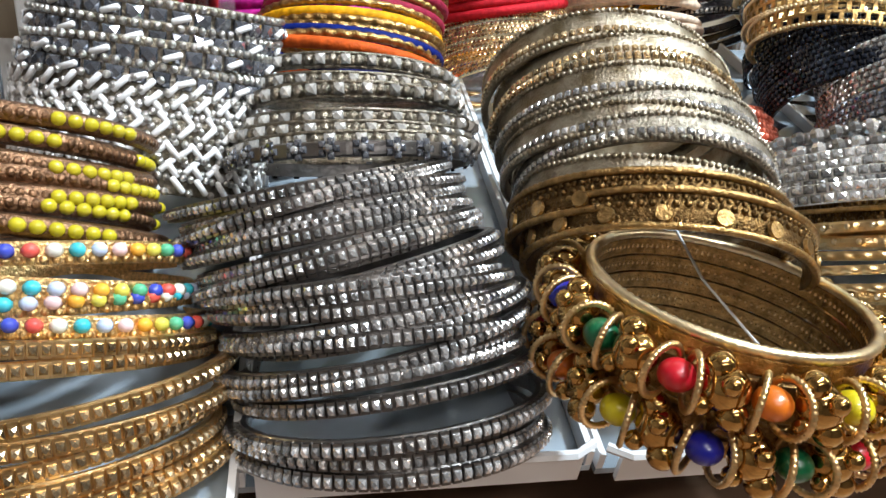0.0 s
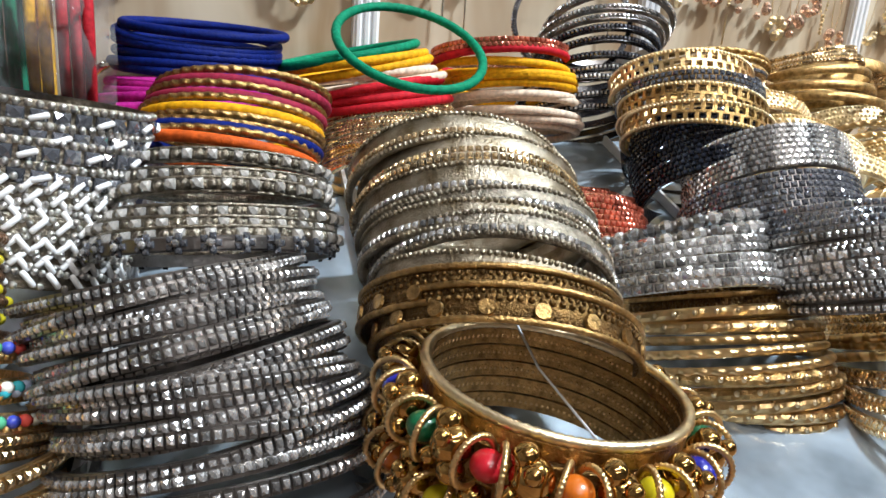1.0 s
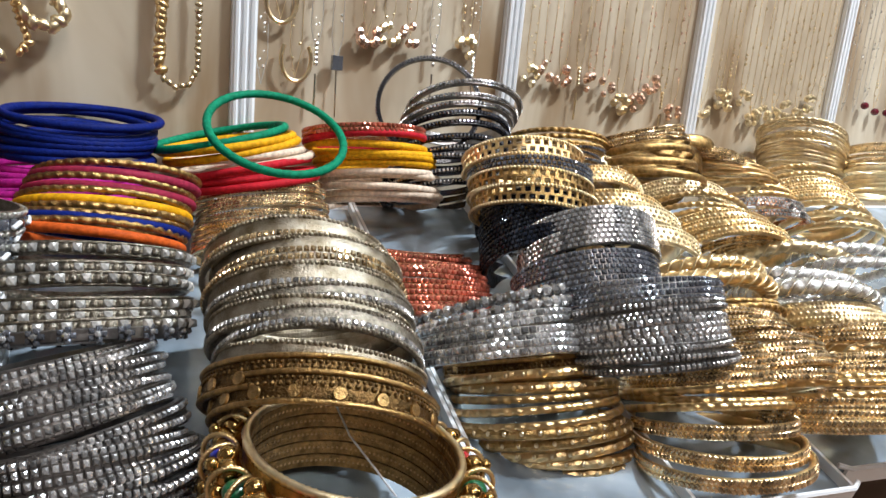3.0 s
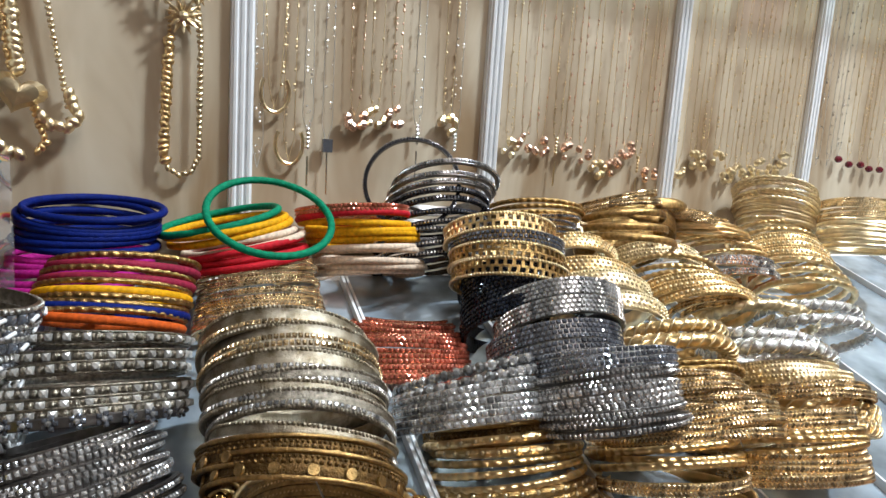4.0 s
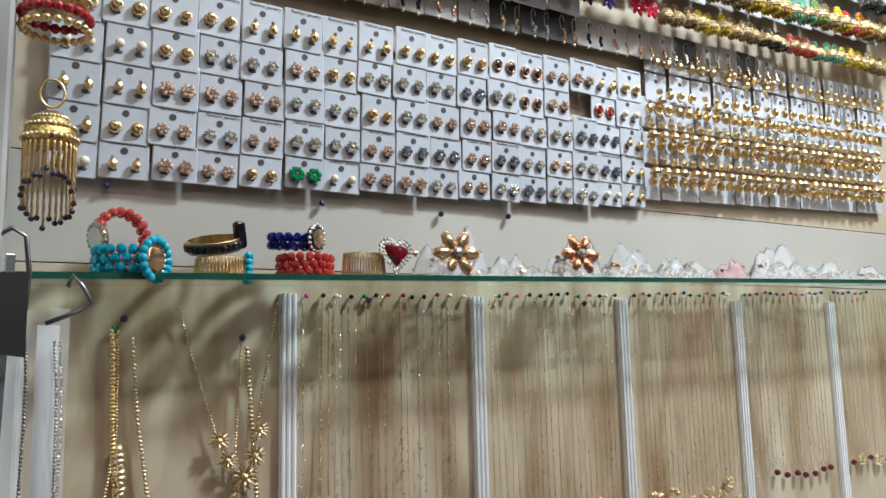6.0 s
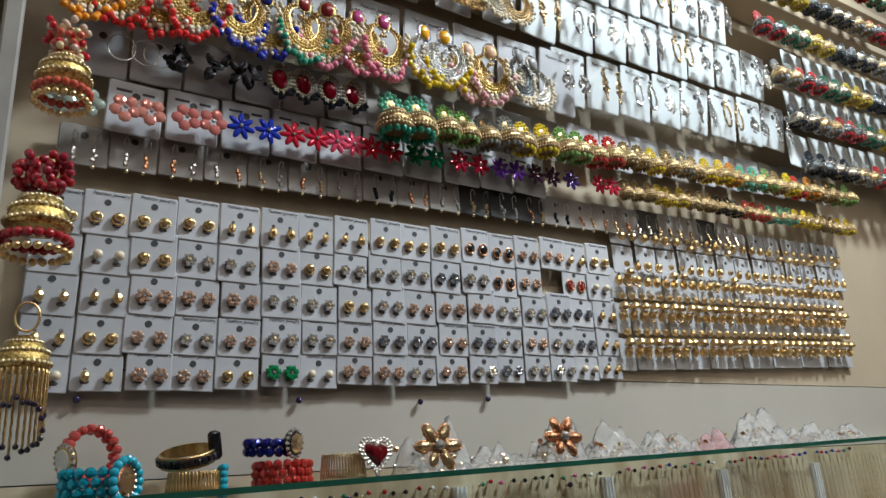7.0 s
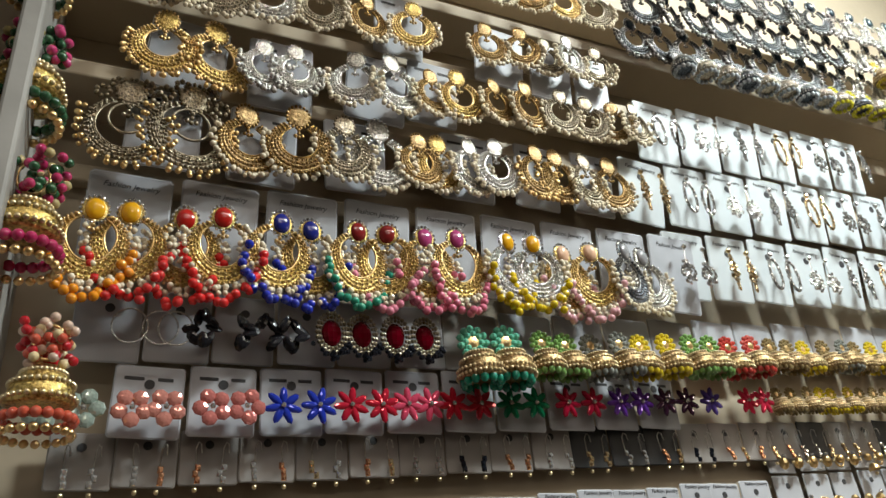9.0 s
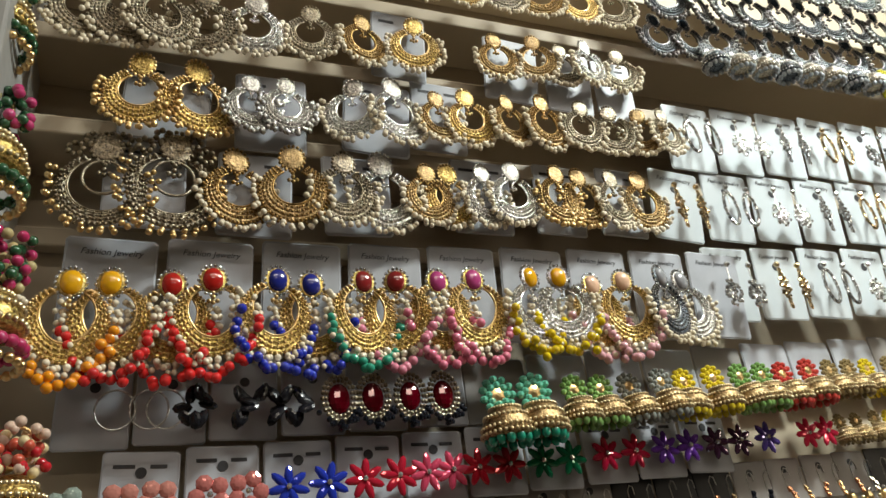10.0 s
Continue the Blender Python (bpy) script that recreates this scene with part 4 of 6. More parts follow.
part("heart_pendant", heart, PALE_GOLD, n1).matrix_basis = Matrix.Translation((0.1235, Y - 0.004, 1.214)) @ Matrix.Rotation(0.3, 4, "Y") @ Matrix.Scale(2.1, 4)
n2 = thing("necklace", "gold necklace with starburst flowers on the panel", "necklace", "necklaces")
chain([(0.157, Y, 1.391), (0.170, Y, 1.345), (0.187, Y, 1.292), (0.196, Y, 1.272), (0.207, Y, 1.262), (0.214, Y, 1.275), (0.2165, Y, 1.293), (0.223, Y, 1.34), (0.233, Y, 1.396)], 0.0011, 0.0025, PALE_GOLD, n2)
for x, z, r in ((0.1875, 1.291, 0.008), (0.194, 1.276, 0.0075), (0.2065, 1.263, 0.0105), (0.2145, 1.278, 0.0088), (0.2175, 1.297, 0.0078)):
    burst(r, n2, (x, Y - 0.003, z), PALE_GOLD)
n3 = thing("necklace", "thin gold bead necklace hanging from a pin", "necklace", "necklaces")
chain([(0.204, Y, 1.366), (0.2015, Y, 1.31), (0.1995, Y, 1.25)], 0.0009, 0.0024, GOLD, n3)
chain([(0.1995, Y, 1.25), (0.1965, Y, 1.185), (0.199, Y, 1.176)], 0.0028, 0.0032, GOLD, n3)
chain([(0.199, Y, 1.176), (0.205, Y, 1.172), (0.212, Y, 1.174), (0.2165, Y, 1.183), (0.217, Y, 1.25), (0.208, Y, 1.362)], 0.0017, 0.0032, PALE_GOLD, n3)


def fine_necklace(x, top, low, spread, metal, drop):
    """A fine chain hung from the shelf with a small pendant."""
    k = thing("necklace", {"gold": "fine gold chain with a small pendant", "rose": "fine rose gold chain with a flower pendant", "silver": "fine silver chain with a crystal pendant", "dark": "fine gold chain with a dark red pendant"}[metal], "necklace", "fine necklaces")
    mat = {"gold": PALE_GOLD, "rose": ROSE, "silver": BRIGHT_SILVER, "dark": PALE_GOLD}[metal]
    fine = CHAIN_SILVER if metal == "silver" else CHAIN_GOLD
    d = top - low
    lines = [(-spread, 0, 0), (-spread * 0.9, 0, -d * 0.5), (-0.0035, 0, -d * 0.93), (0, 0, -d), (0.0035, 0, -d * 0.93), (spread * 0.9, 0, -d * 0.5), (spread, 0, 0)]
    part("thread", Geo().add(tube(lines[:4], 0.00024, 5)), fine, k)
    part("thread", Geo().add(tube(lines[3:], 0.00024, 5)), fine, k)
    # bright beads at random places: beaded links, and glints put into the shape
    beads = Geo()
    for i in range(60):
        u = random.random() * 0.98
        s = random.choice((-1, 1))
        beads.add(ball(random.uniform(0.0005, 0.001), 6, 4), Matrix.Translation((s * spread * (1 - 0.6 * u * u), -0.0006, -d * u)))
    part("link", beads, mat, k)["kind"] = "stuff"
    if drop == "flower":
        for i in range(random.randint(5, 8)):
            a = random.uniform(0, 6.28)
            part("petal", Geo().add(ball(random.uniform(0.0022, 0.0036), 6, 5)), mat, k, smooth=False).location = (0.006 * math.cos(a), -0.002, -d + 0.005 * math.sin(a))
    elif drop == "bar":
        for i in range(5):
            part("bead", Geo().add(ball(0.0014, 6, 5)), mat, k).location = (0, -0.001, -d - 0.0026 * i + 0.004)
        part("tassel", Geo().add(tube([(0, -0.001, -d - 0.012), (0, -0.001, -d - 0.03)], 0.0007)), mat, k)
    elif drop == "box":
        part("pendant", Geo().add(box(0.0065, 0.003, 0.008)), STONE_DARK, k).location = (0, -0.0015, -d)
        part("tassel", Geo().add(tube([(0, -0.001, -d - 0.004), (0.0005, -0.001, -d - 0.03)], 0.0006)), mat, k)
    elif drop == "loop":
        part("loop", Geo().add(tube([(0.009 * math.sin(a) , -0.001, -d + 0.010 - 0.012 * math.cos(a)) for a in np.linspace(-2.2, 2.2, 18)], 0.0012)), mat, k)
    elif drop == "dark":
        part("stone", Geo().add(ball(0.0038, 8, 6, 0.9)), bead_mat(0.12, 0.01, 0.02), k, smooth=False).location = (0, -0.002, -d - 0.002)
    k.matrix_basis = Matrix.Translation((x, WALL_Y - 0.004, top)) @ Matrix.Diagonal((1, 1, 1.06, 1))


random.seed(5)
PIN_COLOURS = ((0.01, 0.01, 0.012), (0.01, 0.012, 0.012), (0.45, 0.02, 0.03), (0.75, 0.75, 0.74), (0.02, 0.03, 0.3), (0.6, 0.1, 0.3), (0.02, 0.2, 0.12), (0.01, 0.01, 0.012))
for i in range(64):
    x = 0.256 + 0.0125 * i + random.uniform(-0.003, 0.003)
    if min(abs(x - q) for q in STRIP_X) > 0.009:
        p = thing("push_pin", "small coloured push pin holding chains under the shelf", "pin", "chain pins")
        part("head", Geo().add(ball(0.0021, 8, 6)), bead_mat(*random.choice(PIN_COLOURS)), p, smooth=True)
        part("shaft", Geo().add(tube([(0, 0, 0), (0, 0.006, 0)], 0.0006)), STEEL, p)
        p.location = (x, WALL_Y - 0.005, 1.4 + 0.02 * (x - 0.25) + random.uniform(-0.002, 0.001))
for x, low, spread, metal, drop in ((0.252, 1.19, 0.002, "silver", ""), (0.262, 1.225, 0.009, "gold", "loop"), (0.272, 1.195, 0.004, "gold", "loop"), (0.284, 1.21, 0.002, "silver", "bar"), (0.297, 1.205, 0.003, "silver", "box"),
                                    (0.316, 1.222, 0.006, "rose", "flower"), (0.330, 1.224, 0.005, "gold", "flower"), (0.345, 1.225, 0.003, "rose", "flower"), (0.362, 1.216, 0.003, "silver", "bar"), (0.385, 1.222, 0.005, "gold", "flower"), (0.392, 1.212, 0.003, "silver", "bar")):
    fine_necklace(x, 1.401, low, spread, metal, drop)
for i in range(11):
    fine_necklace(0.437 + i * 0.0144 + random.uniform(-0.002, 0.002), 1.403, 1.222 - 0.0012 * i + random.uniform(-0.02, 0.004), random.uniform(0.003, 0.007), "rose" if i % 3 else "gold", "bar" if i in (3, 9) else "flower")
for i in range(11):
    fine_necklace(0.613 + i * 0.0148 + random.uniform(-0.002, 0.002), 1.406, 1.205 + random.uniform(-0.014, 0.006), random.uniform(0.003, 0.006), "gold", "flower")
for i in range(9):
    fine_necklace(0.797 + i * 0.017 + random.uniform(-0.003, 0.003), 1.409, 1.212 + random.uniform(-0.005, 0.006), random.uniform(0.003, 0.005), "dark" if i > 2 else "silver", "dark" if i > 1 else "")
for i in range(8):
    fine_necklace(0.98 + i * 0.019, 1.411, 1.214 + random.uniform(-0.005, 0.006), 0.004, "gold", "flower" if i % 2 else "dark")


for a, b, c in (((0.212, 0.262, 1.093), (0.215, 0.252, 1.083), (0.224, 0.236, 1.07)), ((0.414, 0.268, 1.092), (0.419, 0.262, 1.085), (0.424, 0.252, 1.07))):
    n = thing("nylon_thread", "clear nylon price tag thread on the bangles", "thread")
    part("strand", Geo().add(tube([a, b, c], 0.00035, 5)), WHITE_PLASTIC, n, smooth=True)

# ---- earring cards ----
CARD_MESH = {}


def shared(key, make):
    if key not in CARD_MESH:
        CARD_MESH[key] = make()
    return CARD_MESH[key]


def put(name, me, parent, x=0.0, y=0.0, z=0.0, m=None, label=""):
    ob = new(name, me)
    ob.parent = parent
    ob.matrix_basis = m if m is not None else Matrix.Translation((x, y, z))
    return tagged(ob, label) if label else ob


def disc(r, t=0.0004, n=14):
    return Geo().add(lathe(((r, t), (r, 0)), n), pose(0, 0, 0, 90))


LETTER = bpy.data.curves.new("lettering", "FONT")
LETTER.body, LETTER.size, LETTER.align_x, LETTER.shear, LETTER.extrude = "Fashion Jewelry", 0.0042, "CENTER", 0.25, 0.00008
LETTER.materials.append(INK)
LETTER_BIG = LETTER.copy()
LETTER_BIG.size = 0.0056


def card(w, h, mat, label, slots=True, text="small", hole=True, group="earring cards"):
    """A card with its hole, slots and print; origin at the middle of its top edge, front towards -y."""
    c = thing("earring_card", label, "card", group)
    put("board", shared(("card", w, h, mat.name), lambda: Geo().add(bevel_box(w, 0.0006, h, min(w, h) * 0.04)).mesh("board", mat)), c, 0, 0, -h / 2)
    # hole and slots are flat plates, coloured dark like the shade inside
    if hole:
        put("hang_hole", shared(("hole", w), lambda: disc(w * 0.075).mesh("hang_hole", INK)), c, 0, -0.0003, -h * 0.26)
    if slots:
        for s in (-1, 1):
            put("slot", shared("slot", lambda: Geo().add(bevel_box(0.0068, 0.0005, 0.0036, 0.0014)).mesh("slot", SLOT_SHADE)), c, s * w * 0.22, -0.0005, -h * 0.76)
    if text == "small" and hole:
        put("lettering", LETTER, c, m=Matrix.Translation((0.002, -0.0005, -h * 0.11)) @ pose(0, 0, 0, 90))
    elif text == "big":
        put("lettering", LETTER_BIG, c, m=Matrix.Translation((0, -0.0005, -h * 0.15)) @ pose(0, 0, 0, 90))
    elif text == "bars":
        for k, bw in ((-1, w * 0.28), (1, w * 0.22)):
            put("print_bar", shared(("bar", bw), lambda: Geo().add(box(bw, 0.0003, 0.0022)).mesh("print_bar", INK)), c, k * w * 0.22, -0.0004, -0.0085)
    return c


def rise(x, k=0.035):
    return k * (x - 0.15)


def stud(kind, x, y, z, s=1.0):
    """A small stud earring facing -y."""
    names = {"flower": "small crystal flower stud earring", "rose": "small rose gold flower stud earring", "ball": "small gold ball stud earring", "drop": "small gold drop stud earring", "pearl": "small white pearl stud earring", "green": "small green flower stud earring", "black": "black oval stud earring in a gold rim", "red": "dark red oval stud earring", "blue": "small pale blue crystal stud earring", "gold": "small gold disc stud earring", "dome": "small gold jhumka stud earring"}
    e = thing("stud_earring", names[kind], "earring", "stud earrings")

    def flower(metal, core, petals=6, r=0.0036):
        def petal_ring():
            g = Geo()
            for i in range(petals):
                a = 2 * math.pi * i / petals
                g.add(gem(r * 0.85, r * 0.85, r * 0.5), Matrix.Translation((r * 0.75 * math.cos(a), -0.001, r * 0.75 * math.sin(a))))
            return g.mesh("petal", metal)
        put("petal", shared(("petal", metal.name, r), petal_ring), e)["kind"] = "stuff"
        put("centre", shared(("centre", core.name), lambda: Geo().add(ball(0.0013, 7, 5)).mesh("centre", core)), e, 0, -0.0022, 0)
    if kind == "flower":
        flower(STONE, PALE_GOLD)
    elif kind == "rose":
        flower(ROSE, STONE)
    elif kind == "green":
        flower(bead_mat(0.0, 0.2, 0.07), STONE, 7, 0.0045)
    elif kind == "blue":
        flower(STONE_DARK, STONE)
    elif kind == "ball":
        put("ball", shared("sball", lambda: Geo().add(ball(0.0027, 10, 7)).mesh("ball", GOLD, True)), e, 0, -0.002, 0)
        put("cup", shared("scup", lambda: Geo().add(tube([(0.0035 * math.cos(a), 0, 0.0035 * math.sin(a) - 0.001) for a in np.linspace(0, 6.28, 13)[:-1]], 0.0007, 5, True)).mesh("cup", GOLD, True)), e, 0, -0.001, 0)
    elif kind == "pearl":
        put("pearl", shared("spearl", lambda: Geo().add(ball(0.0031, 10, 7)).mesh("pearl", PEARL, True)), e, 0, -0.0024, 0)
    elif kind in ("drop", "gold"):
        put("drop", shared("sdrop", lambda: Geo().add(ball(0.0028, 8, 6, 1.3)).mesh("drop", GOLD, False)), e, 0, -0.002, -0.001)
        put("setting", shared("sset", lambda: Geo().add(ball(0.0014, 7, 5)).mesh("setting", STONE, False)), e, 0, -0.003, 0.003)
    elif kind in ("black", "red"):
        put("stone", shared("ov" + kind, lambda: Geo().add(ball(0.0034, 10, 7, 1.25), pose(0, 0, 0)).mesh("stone", bead_mat(0.01, 0.01, 0.012) if kind == "black" else bead_mat(0.2, 0.005, 0.01), True)), e, m=Matrix.Diagonal((1, 0.5, 1, 1)))
        put("rim", shared("ovrim", lambda: Geo().add(tube([(0.0038 * math.cos(a), -0.0004, 0.0046 * math.sin(a)) for a in np.linspace(0, 6.28, 17)[:-1]], 0.0008, 5, True)).mesh("rim", COPPER, True)), e)
    elif kind == "dome":
        put("dome", shared("sdome", lambda: Geo().add(lathe(((0.0006, 0.0), (0.0024, -0.0008), (0.0036, -0.003), (0.004, -0.0045), (0.0034, -0.0045)), 10)).mesh("dome", GOLD, True)), e, 0, -0.004, -0.004)
        put("top", shared("sdtop", lambda: Geo().add(ball(0.0024, 7, 5)).mesh("top", GOLD)), e, 0, -0.003, 0.0)
        put("bead", shared("sdbead", lambda: Geo().add(ball(0.0012, 6, 5)).mesh("bead", PALE_GOLD, True)), e, 0, -0.004, -0.0105)
    e.matrix_basis = Matrix.Translation((x, y, z)) @ Matrix.Rotation(random.uniform(-0.3, 0.3), 4, "Y") @ Matrix.Scale(s, 4)


random.seed(11)
STUD_ROWS = ((1.4855, 1.512), (1.5115, 1.5405), (1.5415, 1.576), (1.572, 1.606), (1.603, 1.637))
MIX = [["pearl", "drop", "rose", "rose", "ball", "green", "pearl", "rose", "rose", "flower", "rose", "flower", "blue", "flower", "flower"],
       ["drop", "ball", "rose", "flower", "rose", "flower", "flower", "rose", "blue", "blue", "rose", "blue", "flower", "rose", "flower", "blue"],
       ["gold", "drop", "rose", "rose", "rose", "flower", "flower", "ball", "flower", "rose", "rose", "rose", "flower", "flower", "blue", "blue"],
       ["pearl", "pearl", "ball", "flower", "flower", "rose", "ball", "flower", "flower", "flower", "blue", "flower", "black", "rose", "red", "red"],
       ["ball", "ball", "ball", "ball", "drop", "gold", "gold", "gold", "ball", "ball", "ball", "black", "black", "rose", "rose", "drop"]]
for r, (low, high) in enumerate(STUD_ROWS):
    x, i = 0.082, 0
    while x < 0.635:
        w = random.choice((0.0325, 0.0335, 0.0345))
        gap = (r == 1 and 0.185 < x < 0.21) or (r == 0 and 0.205 < x < 0.215) or (r == 3 and 0.53 < x < 0.565)
        if gap:
            x += 0.03
            i += 1
            continue
        h = high - low + 0.002
        z = high + rise(x) + random.uniform(-0.0012, 0.0012)
        y = 0.4925 - 0.0012 * (i % 3) - 0.001 * r
        c = card(w, round(h, 4), PAPER, "white stud earring card with two slots", True, "small")
        c.matrix_basis = Matrix.Translation((x, y, z)) @ Matrix.Rotation(random.gauss(0.02, 0.012), 4, "Y")
        kind = MIX[r][i % len(MIX[r])]
        for s in (-1, 1):
            stud(kind, x + s * w * 0.23, y - 0.0015, z - h * 0.6, random.uniform(1.1, 1.35))
        x += w + random.uniform(-0.0005, 0.0015)
        i += 1
# gold studs on cards
for r in range(5):
    z0 = 1.600 - r * 0.0205
    for i in range(29):
        x = 0.645 + 0.0155 * i
        if i % 2 == 0 and r % 2 == 0:
            c = card(0.031, 0.036, PAPER, "white earring card behind gold studs", False, "none", False, "gold stud cards")
            c.matrix_basis = Matrix.Translation((x + 0.006, 0.4935 - 0.0008 * (i % 4), z0 + 0.012 + rise(x))) @ Matrix.Rotation(random.gauss(0.02, 0.01), 4, "Y")
        stud("dome" if r % 2 else random.choice(("drop", "ball", "gold")), x, 0.486, z0 - 0.004 + rise(x), 1.7)
for r, z0 in enumerate((1.632, 1.668)):
    for i in range(25):
        x = 0.66 + 0.0185 * i
        if i % 2 == 0:
            c = card(0.033, 0.034, PAPER, "white earring card behind gold studs", False, "none", True, "gold stud cards")
            c.matrix_basis = Matrix.Translation((x + 0.008, 0.4925 - 0.0008 * (i % 4), z0 + 0.008 + rise(x))) @ Matrix.Rotation(random.gauss(0.02, 0.015), 4, "Y")
        stud(random.choice(("drop", "ball", "gold", "dome")), x, 0.485, z0 - 0.018 + rise(x), 1.5)

# row of hook earrings on plain cards
# grey card colour, darkened to include the shade over the hook row
GREY_CARD = material("shaded_grey_card", (0.3, 0.28, 0.27), 0.4, 0.0, 0.06, 30, 0.05, 300, per_object=0.1)
BLACK_CARD = material("black_card", (0.012, 0.012, 0.014), 0.5, 0.0, 0.2, 30, 0.05, 300)


def hook_earring(x, y, z, drop, label):
    e = thing("drop_earring", label, "earring", "hook earrings")
    put("hook", shared("hook", lambda: Geo().add(tube([(0, 0, -0.012), (0, 0, 0), (0.001, -0.002, 0.003), (0.0025, -0.003, 0.0015), (0.003, -0.003, -0.004)], 0.0004, 5)).mesh("hook", SILVER, True)), e)
    for k in range(3):
        put("crystal", shared(("hkc", drop.name), lambda: Geo().add(gem(0.0034, 0.0042, 0.0024)).mesh("crystal", drop)), e, random.uniform(-0.0016, 0.0016), -0.002 - 0.0006 * k, -0.013 - 0.0038 * k)
    put("end_bead", shared("hke", lambda: Geo().add(ball(0.0016, 7, 5)).mesh("end_bead", PALE_GOLD, True)), e, 0, -0.002, -0.026)
    e.matrix_basis = Matrix.Translation((x, y, z)) @ Matrix.Rotation(random.gauss(0, 0.05), 4, "Y")


for i in range(22):
    x = 0.076 + 0.0365 * i
    black = 10 <= i <= 12 or i in (17, 20)
    c = card(0.036, 0.034, BLACK_CARD if black else GREY_CARD, "plain black hook earring card" if black else "plain grey earring card", False, "none", not black, "hook earring cards")
    z = 1.690 + rise(x, 0.03)
    c.matrix_basis = Matrix.Translation((x + 0.018, 0.488 - 0.0008 * (i % 2), z)) @ Matrix.Rotation(random.gauss(0.01, 0.01), 4, "Y")
    for s in (0.26, 0.72):
        mat = STONE_BLACK if i in (7, 13) else random.choice((STONE, STONE_WARM, COPPER, STONE))
        hook_earring(x + 0.036 * s, 0.482, z - 0.012, mat, "fine hook earring with small crystals")


# row of flower earrings on printed cards
def lean(z):
    """How far forward the upper boards lean."""
    return 0.475 - 0.17 * max(0.0, z - 1.72)


def flower_earring(x, y, z, colour, r, petals=6, label="crystal"):
    e = thing("flower_earring", f"{label} flower earring on a white card", "earring", "flower earrings")
    mat = bead_mat(*colour, 0.06, 0.3)
    for i in range(petals):
        a = 2 * math.pi * i / petals + 0.3
        put("petal", shared(("fp", colour, r), lambda: Geo().add(ball(r * 0.4, 8, 6, 0.4), pose(0, 0, 0, 90)).mesh("petal", mat)), e, m=Matrix.Rotation(a, 4, "Y") @ Matrix.Translation((r * 0.58, -0.002, 0)) @ Matrix.Diagonal((1.0, 1, 1.0, 1) if petals < 6 else (1.35, 1, 0.6, 1)))
    put("centre", shared("fcentre", lambda: Geo().add(ball(0.0018, 7, 5)).mesh("centre", STONE)), e, 0, -0.004, 0)
    e.matrix_basis = Matrix.Translation((x, y, z)) @ Matrix.Rotation(random.gauss(0, 0.2), 4, "Y")


FL = [(0.072, "grey", (0.4, 0.5, 0.45)), (0.092, "grey", (0.4, 0.5, 0.45)), (0.118, "pink", (0.75, 0.3, 0.25)), (0.137, "pink", (0.75, 0.3, 0.25)), (0.164, "pink", (0.7, 0.22, 0.2)), (0.185, "pink", (0.7, 0.22, 0.2)), (0.208, "blue", (0.02, 0.05, 0.5)), (0.232, "blue", (0.02, 0.05, 0.5)),
      (0.254, "red", (0.6, 0.02, 0.05)), (0.276, "red", (0.6, 0.02, 0.05)), (0.295, "pink red", (0.75, 0.08, 0.16)), (0.312, "pink red", (0.75, 0.08, 0.16)), (0.330, "red", (0.5, 0.01, 0.03)), (0.352, "red", (0.5, 0.01, 0.03)), (0.377, "green", (0.0, 0.14, 0.06)), (0.399, "green", (0.0, 0.14, 0.06)),
      (0.428, "dark red", (0.4, 0.01, 0.04)), (0.452, "dark red", (0.4, 0.01, 0.04)), (0.478, "purple", (0.12, 0.03, 0.3)), (0.500, "purple", (0.12, 0.03, 0.3)), (0.525, "dark", (0.06, 0.02, 0.05)), (0.548, "dark", (0.06, 0.02, 0.05)), (0.575, "blue", (0.1, 0.06, 0.3)), (0.618, "red", (0.7, 0.03, 0.08)), (0.638, "red", (0.7, 0.03, 0.08))]
for x, name, col in FL:
    big = name in ("pink", "grey")
    flower_earring(x, 0.466, 1.698 + rise(x, 0.04), col, 0.0125 if big else 0.0115, 5 if big else 7, name)
for i in range(10):
    x = 0.086 + 0.0445 * i
    c = card(0.042, 0.046, PAPER, "white printed earring card", False, "bars", True, "flower earring cards")
    c.matrix_basis = Matrix.Translation((x + 0.042, 0.479 - 0.0008 * (i % 2), 1.730 + rise(x, 0.03))) @ Matrix.Rotation(random.gauss(0.02, 0.01), 4, "Y")


# ---- large hanging earrings ----
PEARL_ME = Geo().add(ball(0.0021, 8, 6)).mesh("pearl", PEARL, True)
GOLD_BEAD_ME = Geo().add(ball(0.0019, 8, 6)).mesh("bead", GOLD, True)
DARK_BEAD_ME = Geo().add(ball(0.0018, 8, 6)).mesh("bead", GUN, True)
SILVER_BEAD_ME = Geo().add(ball(0.0018, 8, 6)).mesh("bead", SILVER, True)


def crescent_point(u, w, r, inner, shift, heart_shape):
    """A point of the crescent: u along it from end to end, w from the outer to the inner edge."""
    a = -math.pi / 2 + (u - 0.5) * 2 * math.pi * 0.86
    ro = r * (1 + (0.17 * math.exp(-((u - 0.5) * 9) ** 2) if heart_shape else 0))
    ri = inner * (1 + (0.3 * math.exp(-((u - 0.5) * 7) ** 2) if heart_shape else 0))
    o = Vector((ro * math.cos(a), 0, ro * math.sin(a)))
    q = Vector((ri * math.cos(a), 0, ri * math.sin(a) + shift))
    return o.lerp(q, w)


